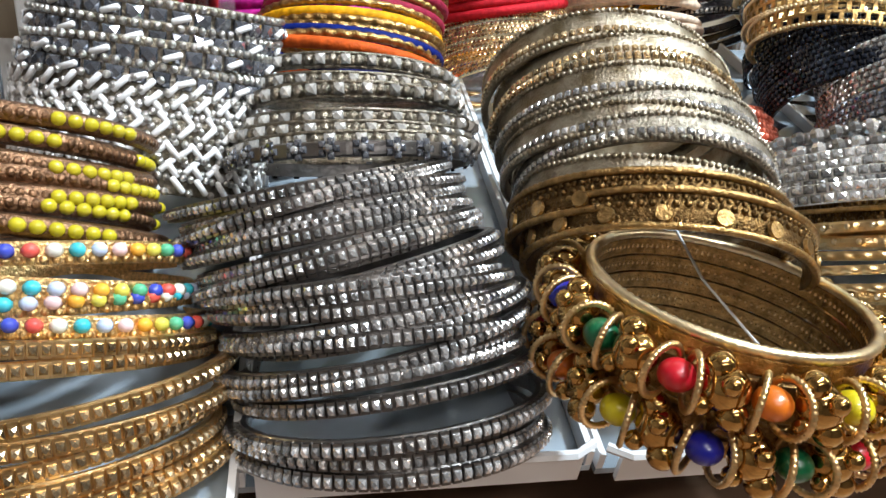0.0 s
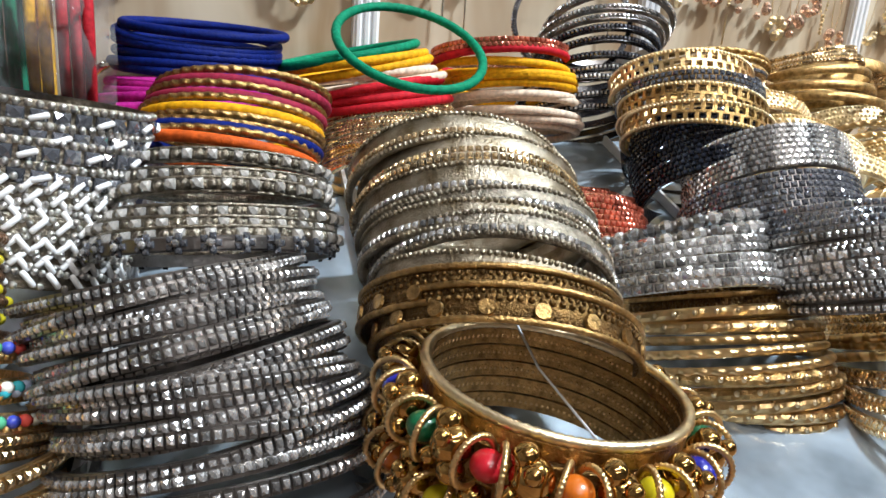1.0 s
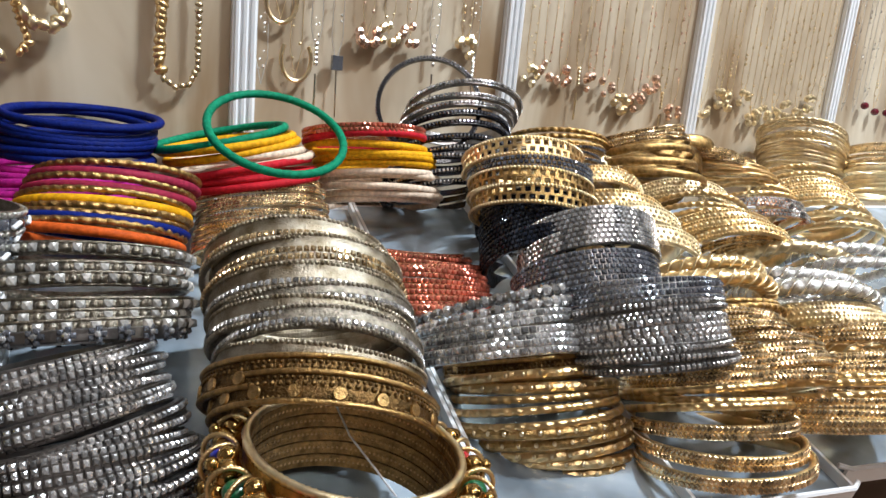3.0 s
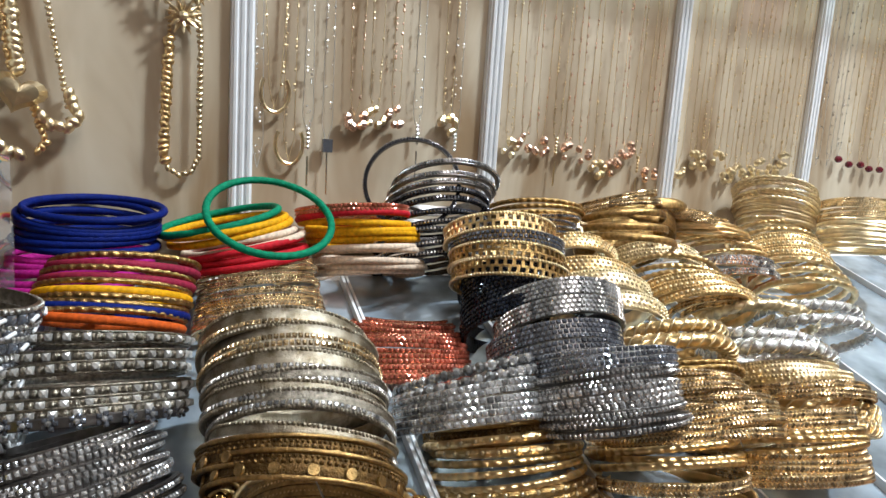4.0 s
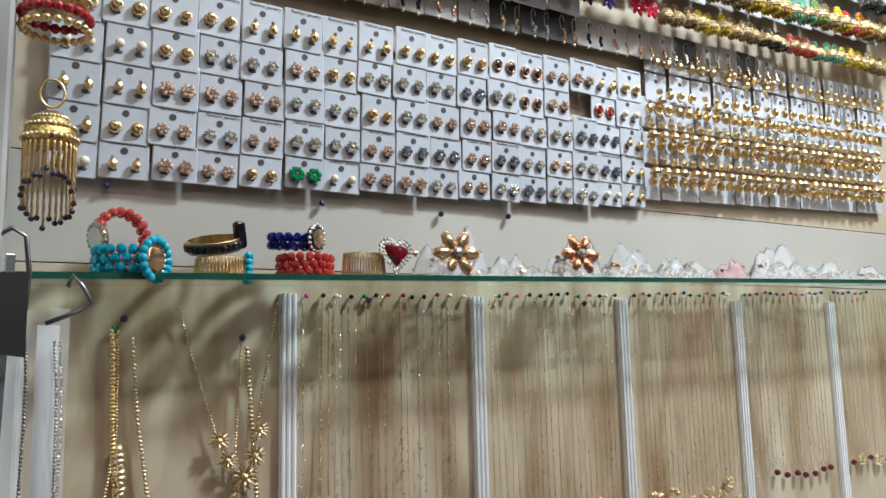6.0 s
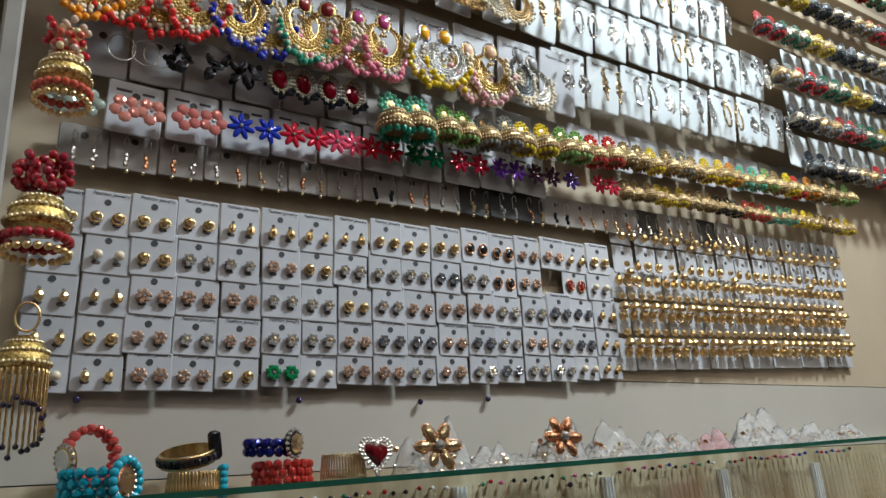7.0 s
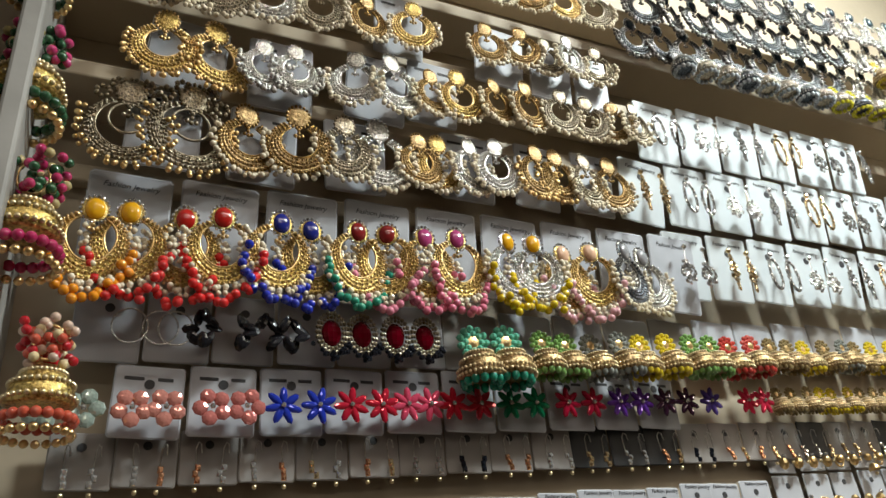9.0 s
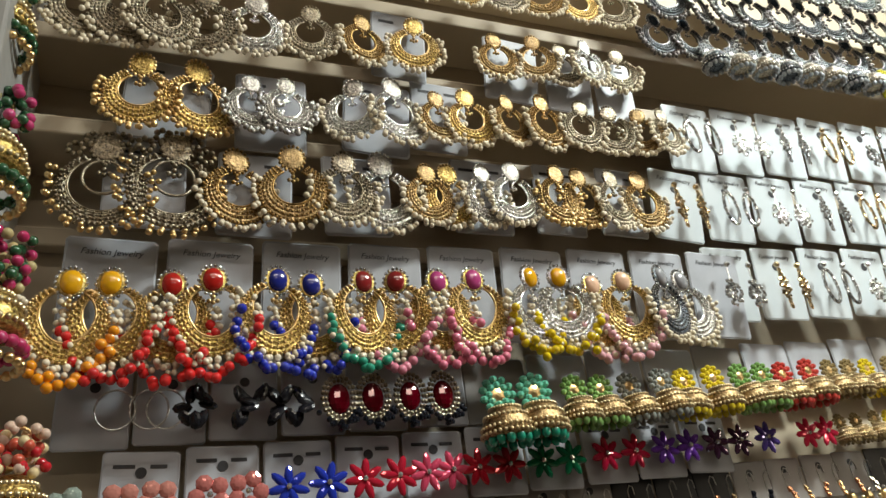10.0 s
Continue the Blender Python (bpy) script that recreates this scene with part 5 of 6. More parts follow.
def crescent_mesh(r, inner, shift, mat, heart_shape=False):
    """A crescent plate, open at the top, its domed face ridged along its length."""
    v, f, n, k = [], [], 40, 11
    for i in range(n + 1):
        o, q = (crescent_point(i / n, w, r, inner, shift, heart_shape) for w in (0, 1))
        v.append((o.x, 0, o.z))
        for j in range(k - 2):
            w = j / (k - 3)
            p = o.lerp(q, w)
            v.append((p.x, -0.001 - 0.0014 * math.sin(math.pi * w) - 0.0007 * (j % 2), p.z))
        v.append((q.x, 0, q.z))
    for i in range(n):
        f += [(i * k + j, i * k + (j + 1) % k, (i + 1) * k + (j + 1) % k, (i + 1) * k + j) for j in range(k)]
    return Geo().add((np.array(v), f)).mesh("crescent", mat)


def chandbali(x, z, r, metal, stud_col, pearls, drops, label, y=None, single=False, heart_shape=False, swing=0.0, hoop=False):
    """A crescent earring: stud on top, crescent plate, a fringe of pearls and coloured beads."""
    e = thing("chandbali_earring", label, "earring", "crescent earrings")
    metal, shine = {"gold_plate": (FILIGREE_GOLD, GOLD), "antique_gold": (FILIGREE_OLD, OLD_GOLD), "silver_plate": (FILIGREE_SILVER, BRIGHT_SILVER), "tarnished_silver": (FILIGREE_GREY, DULL), "gunmetal": (FILIGREE_DARK, GUN)}[metal.name]
    key = metal.name
    top = r * (0.96 if heart_shape else 1.08)
    inner, shift = (0.68, 0.12) if hoop else (0.58, 0.21) if heart_shape else (0.53, 0.17)
    put("stud", shared(("st", key, r), lambda: Geo().add(lathe(((0.0005, 0.003), (r * 0.16, 0.0022), (r * 0.22, 0.0028), (r * 0.28, 0.0014), (r * 0.33, 0.0016), (r * 0.35, 0)), 16), pose(0, 0, 0, 90)).mesh("stud", metal, True)), e, 0, 0, top)
    if stud_col:
        put("stud_stone", shared(("ss", stud_col, r), lambda: Geo().add(ball(r * 0.25, 12, 8, 1.25)).mesh("stud_stone", bead_mat(*stud_col, 0.12), True)), e, m=Matrix.Translation((0, -0.0018, top)) @ Matrix.Diagonal((1, 0.6, 1, 1)))

    def rim_beads():
        g = Geo()
        for i in range(18):
            a = 2 * math.pi * i / 18
            g.add(ball(r * 0.052, 6, 4), Matrix.Translation((r * 0.33 * math.cos(a), -0.001, r * 0.4 * math.sin(a))))
        return g.mesh("stud_rim", STONE if stud_col else shine, True)
    put("stud_rim", shared(("rim", key, r, bool(stud_col)), rim_beads), e, 0, 0, top)["kind"] = "stuff"
    put("crescent", shared(("cr", key, r, heart_shape, hoop), lambda: crescent_mesh(r * 0.88, r * inner, r * shift, metal, heart_shape)), e)
    put("inner_rim", shared(("ir", key, r, heart_shape, hoop), lambda: Geo().add(tube([crescent_point(i / 32, 1.0, r * 0.88, r * inner, r * shift, heart_shape) + Vector((0, -0.0012, 0)) for i in range(33)], 0.0009, 5)).mesh("inner_rim", shine, True)), e)

    def grains():
        g = Geo()
        for w, n in ((0.02, 44), (0.3, 34), (0.55, 28), (0.8, 24)):
            for i in range(n):
                p = crescent_point((i + 0.5) / n, w, r * 0.88, r * inner, r * shift, heart_shape)
                g.add(ball(r * 0.042 if w < 0.1 else r * 0.034, 6, 4), Matrix.Translation((p.x, -0.0021 - 0.0012 * math.sin(math.pi * w), p.z)))
        for dx, dz in ((0, 0.62), (0, 0.5), (-0.1, 0.4), (0.1, 0.4), (0, 0.36)):
            g.add(ball(r * 0.06, 6, 4), Matrix.Translation((r * dx, -0.001, r * dz)))
        return g.mesh("grain", shine, True)
    put("grain", shared(("grain", key, r, heart_shape, hoop), grains), e)["kind"] = "stuff"
    if hoop:
        def spray():
            g = Geo()
            for k in range(5):
                cx, cz = (-0.62, -0.3, 0.0, 0.32, 0.62)[k], (1.0, 1.3, 1.05, 1.32, 1.0)[k]
                for i in range(7):
                    a = 2 * math.pi * i / 7
                    g.add(ball(r * 0.07, 6, 4), Matrix.Translation((r * (cx + 0.15 * math.cos(a)), -0.001, r * (cz + 0.15 * math.sin(a)))))
            return g.mesh("flower_spray", shine, True)
        put("flower_spray", shared(("spray", key, r), spray), e)["kind"] = "stuff"
        put("inner_hoop", shared(("ih", key, r), lambda: Geo().add(tube([(r * 0.42 * math.cos(a), -0.001, r * (0.42 * math.sin(a) + 0.3)) for a in np.linspace(0, 2 * math.pi, 33)[:-1]], 0.001, 5, True)).mesh("inner_hoop", shine, True)), e)

    def bead_chain():
        g = Geo()
        for i in range(22):
            u = 0.12 + 0.76 * i / 21
            p = crescent_point(u, 0, r * 0.88, r * inner, r * shift, heart_shape)
            for k, (out, br) in enumerate(((1.04, 0.0009), (1.08, 0.0011))):
                g.add(ball(br, 6, 4), Matrix.Translation((p.x * out + random.gauss(0, 0.0003), -0.0012, p.z * out - 0.0004 * k)))
        return g.mesh("bead_chain", shine, True)
    put("bead_chain", shared(("bc", key, r, heart_shape, hoop), bead_chain), e)["kind"] = "stuff"

    def fringe():
        g = Geo()
        for i in range(20):
            p = crescent_point(0.13 + 0.74 * i / 19, 0, r * 0.88, r * inner, r * shift, heart_shape)
            for k in range(3 if single else 2):
                out = (1.08, 1.17, 1.26)[k] if single else (1.13, 1.22)[k]
                g.add(ball(random.uniform(0.0017, 0.0023), 7, 5), Matrix.Translation((p.x * out + random.gauss(0, 0.0009), -0.001 - abs(random.gauss(0, 0.0018)), p.z * out + random.gauss(0, 0.0008))))
        return g.mesh("fringe_bead", pearls.materials[0], True)
    put("fringe_bead", shared(("fringe", pearls.name, r, heart_shape, single), fringe), e)["kind"] = "stuff"
    if drops:
        for i in range(20):
            p = crescent_point(0.22 + 0.56 * (i + random.uniform(0, 0.6)) / 20, 0, r * 0.88, r * inner, r * shift, heart_shape)
            out = random.uniform(1.3, 1.6)
            put("bead", drops, e, p.x * (0.75 + 0.25 * out) + random.gauss(0, 0.0012), -0.001 - abs(random.gauss(0, 0.003)), p.z * out + random.gauss(0, 0.001))
    e.matrix_basis = Matrix.Translation((x, y if y is not None else lean(z), z)) @ Matrix.Rotation(random.gauss(swing, 0.05), 4, "Y") @ Matrix.Rotation(random.gauss(0, 0.15), 4, "Z")


def bead_me(c, r=0.0033):
    return shared(("drop", c, r), lambda: Geo().add(ball(r, 9, 7)).mesh("bead", bead_mat(*c, 0.12), True))


YEL, RED, BLU, MAR, MAG, PEA = (0.85, 0.42, 0.02), (0.5, 0.02, 0.015), (0.015, 0.025, 0.22), (0.25, 0.02, 0.02), (0.45, 0.06, 0.2), (0.8, 0.5, 0.35)
ROW1 = [(0.084, GOLD, YEL, (0.85, 0.3, 0.02), "yellow"), (0.106, GOLD, YEL, (0.7, 0.03, 0.03), "yellow and red"), (0.140, GOLD, RED, (0.75, 0.03, 0.03), "red"), (0.163, GOLD, RED, (0.75, 0.03, 0.03), "red"), (0.200, GOLD, BLU, (0.01, 0.03, 0.4), "blue"), (0.226, GOLD, BLU, (0.01, 0.03, 0.4), "blue"),
        (0.258, GOLD, MAR, (0.02, 0.3, 0.2), "maroon"), (0.281, GOLD, MAR, (0.75, 0.25, 0.35), "pink"), (0.312, GOLD, MAG, (0.75, 0.2, 0.3), "pink"), (0.338, GOLD, MAG, (0.75, 0.2, 0.3), "pink"), (0.385, SILVER, YEL, (0.7, 0.5, 0.02), "yellow"), (0.410, SILVER, YEL, (0.7, 0.5, 0.02), "yellow"),
        (0.443, GOLD, PEA, (0.75, 0.4, 0.45), "pale pink"), (0.466, GOLD, PEA, (0.75, 0.4, 0.45), "pale pink"), (0.503, GUN, (0.3, 0.3, 0.32), None, "grey crystal"), (0.530, SILVER, (0.3, 0.3, 0.32), None, "silver crystal")]
for x, metal, sc, dc, nm in ROW1:
    tone = "gold" if metal is GOLD else "silver"
    chandbali(x, 1.799 + rise(x, 0.04), 0.0252, metal, sc, PEARL_ME, bead_me(dc) if dc else None, f"{tone} crescent earring with {nm} stone and hanging beads", y=lean(1.81) - random.uniform(0.004, 0.014), heart_shape=metal is GOLD, single=True)
for i in range(9):
    x = 0.104 + 0.0585 * i
    c = card(0.053, 0.075, PAPER, "white earring card with script print", False, "big", False, "large earring cards")
    c.matrix_basis = Matrix.Translation((x, lean(1.85) + 0.004, 1.857 + rise(x, 0.035))) @ Matrix.Rotation(random.gauss(0.02, 0.01), 4, "Y") @ Matrix.Rotation(0.12, 4, "X")
ROW2 = [(0.096, TARNISH, 0.029, None), (0.136, TARNISH, 0.031, None), (0.177, OLD_GOLD, 0.025, "p"), (0.213, OLD_GOLD, 0.026, "p"), (0.248, TARNISH, 0.024, "p"), (0.279, SILVER, 0.027, "p"), (0.312, OLD_GOLD, 0.016, "p"), (0.330, GOLD, 0.017, "p"), (0.358, SILVER, 0.017, "p"), (0.380, SILVER, 0.017, "p"), (0.42, OLD_GOLD, 0.017, None), (0.444, OLD_GOLD, 0.017, None), (0.475, TARNISH, 0.017, "p"), (0.505, OLD_GOLD, 0.018, "p")]
for x, metal, r, p in ROW2:
    r = r if r > 0.023 else r * 1.3
    chandbali(x, 1.883 + rise(x, 0.06), r, metal, None, PEARL_ME if p else (SILVER_BEAD_ME if metal is SILVER else GOLD_BEAD_ME), None, "silver crescent earring with pearl fringe" if metal in (SILVER, TARNISH) else "antique gold crescent earring with beaded fringe", y=lean(1.89) - random.uniform(0.003, 0.010), hoop=r > 0.0285)
ROW3 = [(0.113, GOLD, 0.019, 0), (0.150, GOLD, 0.020, 0), (0.185, SILVER, 0.015, 0), (0.209, SILVER, 0.015, 0), (0.256, SILVER, 0.017, 1), (0.291, SILVER, 0.019, 1), (0.325, OLD_GOLD, 0.015, 1), (0.351, GOLD, 0.017, 1), (0.385, OLD_GOLD, 0.015, 1), (0.417, OLD_GOLD, 0.017, 1), (0.452, TARNISH, 0.016, 1), (0.487, TARNISH, 0.016, 1), (0.515, OLD_GOLD, 0.015, 1), (0.537, TARNISH, 0.015, 1)]
for x, metal, r, p in ROW3:
    r = round(r * 1.28, 4)
    chandbali(x, 1.947 + rise(x, 0.06), r, metal, None, PEARL_ME if p else (SILVER_BEAD_ME if metal is SILVER else GOLD_BEAD_ME), None, "silver crescent earring with small bead fringe" if metal in (SILVER, TARNISH) else "gold crescent earring with small bead fringe", y=lean(1.955) - random.uniform(0.003, 0.010))
ROW4 = [(0.076, TARNISH, 0.018), (0.100, TARNISH, 0.018), (0.124, TARNISH, 0.018), (0.152, TARNISH, 0.019), (0.185, SILVER, 0.018), (0.226, TARNISH, 0.016), (0.267, OLD_GOLD, 0.015), (0.308, GOLD, 0.017), (0.382, OLD_GOLD, 0.015), (0.416, OLD_GOLD, 0.015), (0.445, TARNISH, 0.014), (0.468, SILVER, 0.015), (0.503, TARNISH, 0.015)]
for x, metal, r in ROW4:
    r = round(r * 1.3, 4)
    chandbali(x, 2.008 + rise(x, 0.06), r, metal, None, PEARL_ME, None, "silver crescent earring with thick pearl fringe" if metal in (SILVER, TARNISH) else "gold crescent earring with pearl fringe", y=lean(2.01) - random.uniform(0.002, 0.010))
for i in range(12):
    x = 0.09 + 0.038 * i
    chandbali(x, 2.075 + rise(x, 0.06), 0.021, (OLD_GOLD, GOLD, TARNISH)[i % 3], None, PEARL_ME, None, "crescent earring with pearl fringe near the top", y=lean(2.075) - 0.004)
for x, z, w in ((0.133, 1.985, 0.056), (0.2, 1.982, 0.05), (0.28, 1.985, 0.052), (0.33, 1.99, 0.046), (0.40, 2.04, 0.05), (0.455, 2.035, 0.045), (0.5, 2.03, 0.04), (0.12, 1.925, 0.05), (0.26, 1.922, 0.05), (0.36, 1.925, 0.05), (0.43, 1.925, 0.045), (0.49, 1.925, 0.045), (0.3, 2.05, 0.045), (0.19, 1.92, 0.05)):
    c = card(w, 0.062, PAPER, "white earring card half hidden by crescent earrings", False, "bars", False, "large earring cards")
    c.matrix_basis = Matrix.Translation((x, lean(z) + 0.006, z + rise(x, 0.05))) @ Matrix.Rotation(random.gauss(0.03, 0.02), 4, "Y") @ Matrix.Rotation(0.12, 4, "X")

# small hoops, black leaves and red ovals
for x in (0.112, 0.130, 0.139):
    h = thing("hoop_earring", "thin silver hoop earring", "earring", "hoop earrings")
    part("hoop", Geo().add(tube([(0.0105 * math.cos(a), 0, 0.0115 * math.sin(a)) for a in np.linspace(0, 6.28, 33)[:-1]], 0.0006, 5, True)), SILVER, h, smooth=True)
    h.location = (x, 0.462, 1.748)
for x in (0.155, 0.178, 0.196, 0.212):
    h = thing("leaf_earring", "black leaf cluster earring", "earring", "black leaf earrings")
    for k in range(10):
        a = random.uniform(0, 6.28)
        put("leaf", shared("leaf", lambda: Geo().add(ball(0.0042, 8, 5, 0.35), pose(0, 0, 0, 70)).mesh("leaf", BLACK)), h, m=Matrix.Translation((0.006 * math.cos(a), -0.002 * (k % 3), 0.007 * math.sin(a) - 0.002)) @ Matrix.Rotation(a, 4, "Y") @ Matrix.Diagonal((1.2, 1, 0.7, 1)))
    h.matrix_basis = Matrix.Translation((x, 0.461, 1.75)) @ Matrix.Scale(1.2, 4)
for x in (0.240, 0.262, 0.287, 0.310):
    h = thing("oval_earring", "dark red oval stone earring rimmed with grey crystals", "earring", "red oval earrings")
    put("stone", shared("ovalred", lambda: Geo().add(ball(0.0058, 12, 8, 1.35)).mesh("stone", bead_mat(0.13, 0.001, 0.008, 0.05, 0.2))), h, m=Matrix.Diagonal((1, 0.5, 1, 1)))
    def oval_rim():
        g = Geo()
        for n, q, br in ((20, 1.12, 0.0011), (24, 1.4, 0.0013)):
            for i in range(n):
                a = 2 * math.pi * i / n
                g.add(ball(br, 6, 4), Matrix.Translation((0.006 * q * math.cos(a), -0.001, 0.0082 * q * math.sin(a))))
        return g.mesh("bead_rim", DULL, False)
    put("bead_rim", shared("ovrimbeads", oval_rim), h)["kind"] = "stuff"

    def oval_fringe():
        g = Geo()
        for i in range(26):
            a = -math.pi / 2 + random.uniform(-1.1, 1.1)
            q = random.uniform(1.6, 2.1)
            g.add(ball(0.0015, 7, 5), Matrix.Translation((0.006 * q * math.cos(a), -0.001 - random.uniform(0, 0.003), 0.0075 * q * math.sin(a))))
        return g.mesh("dark_bead", STONE_BLACK)
    put("dark_bead", shared("ovfringe", oval_fringe), h)["kind"] = "stuff"
    h.matrix_basis = Matrix.Translation((x, 0.459, 1.749 + rise(x, 0.02))) @ Matrix.Rotation(random.gauss(0, 0.06), 4, "Y") @ Matrix.Scale(1.25, 4)


for i in range(6):
    x = 0.100 + 0.043 * i
    c = card(0.041, 0.05, PAPER, "white card behind small earrings", False, "none", True, "small earring cards")
    c.matrix_basis = Matrix.Translation((x, 0.482 - 0.0008 * (i % 2), 1.782 + rise(x, 0.03))) @ Matrix.Rotation(random.gauss(0.02, 0.01), 4, "Y")
for i in range(15):
    x = 0.362 + 0.052 * i
    c = card(0.050, 0.05, PAPER if i % 4 else GREY_CARD, "pale card behind bell earrings", False, "none", False, "bell earring cards")
    c.matrix_basis = Matrix.Translation((x, 0.484 - 0.0008 * (i % 2), 1.786 + rise(x - 0.2, 0.05))) @ Matrix.Rotation(random.gauss(0.03, 0.01), 4, "Y")


def jhumka(x, z, s, metal, top_col, fringe_col, label, y):
    """A bell earring: beaded disc on top, ribbed dome, ring of beads below."""
    e = thing("jhumka_earring", label, "earring", "bell earrings")
    def petal_ring():
        g = Geo()
        for n, rr, br in ((11, 0.0078, 0.0022), (8, 0.0048, 0.0022)):
            for i in range(n):
                a = 2 * math.pi * i / n
                g.add(ball(br, 7, 5, 0.9), Matrix.Translation((rr * math.cos(a), -0.0016, rr * math.sin(a))))
        return g.mesh("petal", bead_mat(*top_col, 0.25))

    def fringe_ring():
        g = Geo()
        for i in range(13):
            a = 2 * math.pi * i / 13
            g.add(ball(0.0023, 7, 5, 1.3), Matrix.Translation((0.0098 * math.cos(a), -0.006 + 0.0098 * math.sin(a), -0.0235)))
        return g.mesh("fringe_bead", bead_mat(*fringe_col, 0.2), True)
    put("petal", shared(("jp", top_col), petal_ring), e)["kind"] = "stuff"
    put("fringe_bead", shared(("jf", fringe_col), fringe_ring), e)["kind"] = "stuff"
    put("disc", shared(("jdisc", metal.name), lambda: Geo().add(lathe(((0.001, 0.003), (0.0045, 0.002), (0.006, 0)), 14), pose(0, 0, 0, 90)).mesh("disc", metal)), e)
    prof = ((0.001, 0.003), (0.005, 0.002), (0.0092, -0.0015), (0.0118, -0.0068), (0.0124, -0.0125), (0.0110, -0.0135), (0.009, -0.0125))
    put("dome", shared(("jdome", metal.name), lambda: Geo().add(lathe(prof, 22)).mesh("dome", FILIGREE_OLD if metal is GOLD else FILIGREE_DARK if metal is GUN else FILIGREE_GREY, True)), e, 0, -0.006, -0.009)
    def bead_rings():
        g = Geo()
        for rr, zz in ((0.0074, 0.0005), (0.0105, -0.0035), (0.0124, -0.0085), (0.0128, -0.0115)):
            for i in range(30):
                g.add(ball(0.0009, 6, 4), around(2 * math.pi * i / 30, rr, zz))
        return g.mesh("bead_ring", CREAM_GOLD if metal is GOLD else BRIGHT_SILVER, True)
    put("bead_ring", shared(("jr", metal.name), bead_rings), e, 0, -0.006, -0.009)["kind"] = "stuff"
    e.matrix_basis = Matrix.Translation((x, y, z)) @ Matrix.Rotation(random.gauss(0, 0.05), 4, "Y") @ Matrix.Scale(s, 4)


TEAL, GRN, GRY, YLW, REDD, BRN = (0.12, 0.5, 0.36), (0.2, 0.4, 0.12), (0.25, 0.27, 0.25), (0.75, 0.58, 0.04), (0.6, 0.06, 0.05), (0.3, 0.22, 0.1)
JH = [(0.349, 1.25, TEAL, "teal"), (0.376, 1.25, TEAL, "teal"), (0.409, 1.0, GRN, "green"), (0.433, 1.0, GRN, "green"), (0.458, 1.0, GRY, "grey"), (0.483, 1.0, GRY, "grey"), (0.508, 1.0, YLW, "yellow"), (0.533, 1.0, YLW, "yellow"), (0.560, 1.0, GRN, "green"), (0.584, 1.0, GRN, "green"), (0.608, 1.0, REDD, "red"), (0.632, 1.0, REDD, "red")]
extra = [BRN, BRN, YLW, BRN, GRY, BRN, YLW, YLW, (0.7, 0.3, 0.05), TEAL, TEAL, GRN, BRN, YLW, REDD, (0.7, 0.3, 0.05), BRN, BRN, GRN, GRN]
JH += [(0.658 + 0.0245 * i, 0.86, c, "green" if c in (TEAL, GRN) else "brown" if c == BRN else "yellow" if c == YLW else "coloured") for i, c in enumerate(extra)]
for x, s, col, nm in JH:
    jhumka(x, 1.751 + rise(x - 0.2, 0.05), s * 1.12, GOLD, col, (0.0, 0.28, 0.18) if nm == "teal" else col, f"gold bell earring with {nm} beads", 0.463 - random.uniform(0, 0.006))
for i in range(26):
    x = 0.66 + 0.0185 * i
    col = [BRN, YLW, BRN, (0.02, 0.02, 0.02), REDD, TEAL, YLW][i // 3 % 7]
    jhumka(x, 1.716 + rise(x - 0.2, 0.03), 0.72, GOLD, col, col, "small gold bell earring with beads", 0.471 - random.uniform(0, 0.006))


# silver earrings on pale cards
def long_earring(x, y, z, metal_stone, style, label):
    e = thing("crystal_earring", label, "earring", "crystal earrings")
    def crystals():
        g = Geo()
        for i in range(54):
            a, q, u = 2 * math.pi * i / 54, random.random() ** 0.5, i / 53
            if style == "loop":
                p = (0.0066 * math.cos(a), -0.001, -0.022 + 0.016 * math.sin(a))
            elif style == "drop":
                p = (random.uniform(-1, 1) * 0.006 * math.sin(math.pi * min(1, u * 1.1)) ** 2, -0.001 - 0.001 * q, -0.006 - 0.036 * u)
            else:
                p = (0.009 * q * math.cos(a * 7), -0.001 - 0.0012 * random.random(), -0.028 + 0.012 * q * math.sin(a * 7))
            g.add(gem(0.0027, 0.0027, 0.0018), Matrix.Translation(p) @ Matrix.Rotation(random.uniform(-0.6, 0.6), 4, "X") @ Matrix.Rotation(random.uniform(-0.6, 0.6), 4, "Z"))
        return g.mesh("crystal", metal_stone)
    put("crystal", shared(("lc", metal_stone.name, style), crystals), e)["kind"] = "stuff"
    put("stud", shared(("ls", metal_stone.name), lambda: Geo().add(ball(0.0026, 8, 6)).mesh("stud", metal_stone)), e, 0, -0.0015, -0.001)
    put("link", shared("llink", lambda: Geo().add(tube([(0, -0.001, 0), (0, -0.001, -0.018)], 0.0006)).mesh("link", SILVER)), e)
    e.matrix_basis = Matrix.Translation((x, y, z)) @ Matrix.Rotation(random.gauss(0, 0.05), 4, "Y")


SILVER_CARD = material("pale_blue_card", (0.6, 0.66, 0.7), 0.45, 0.0, 0.05, 30, 0.04, 300, per_object=0.06)
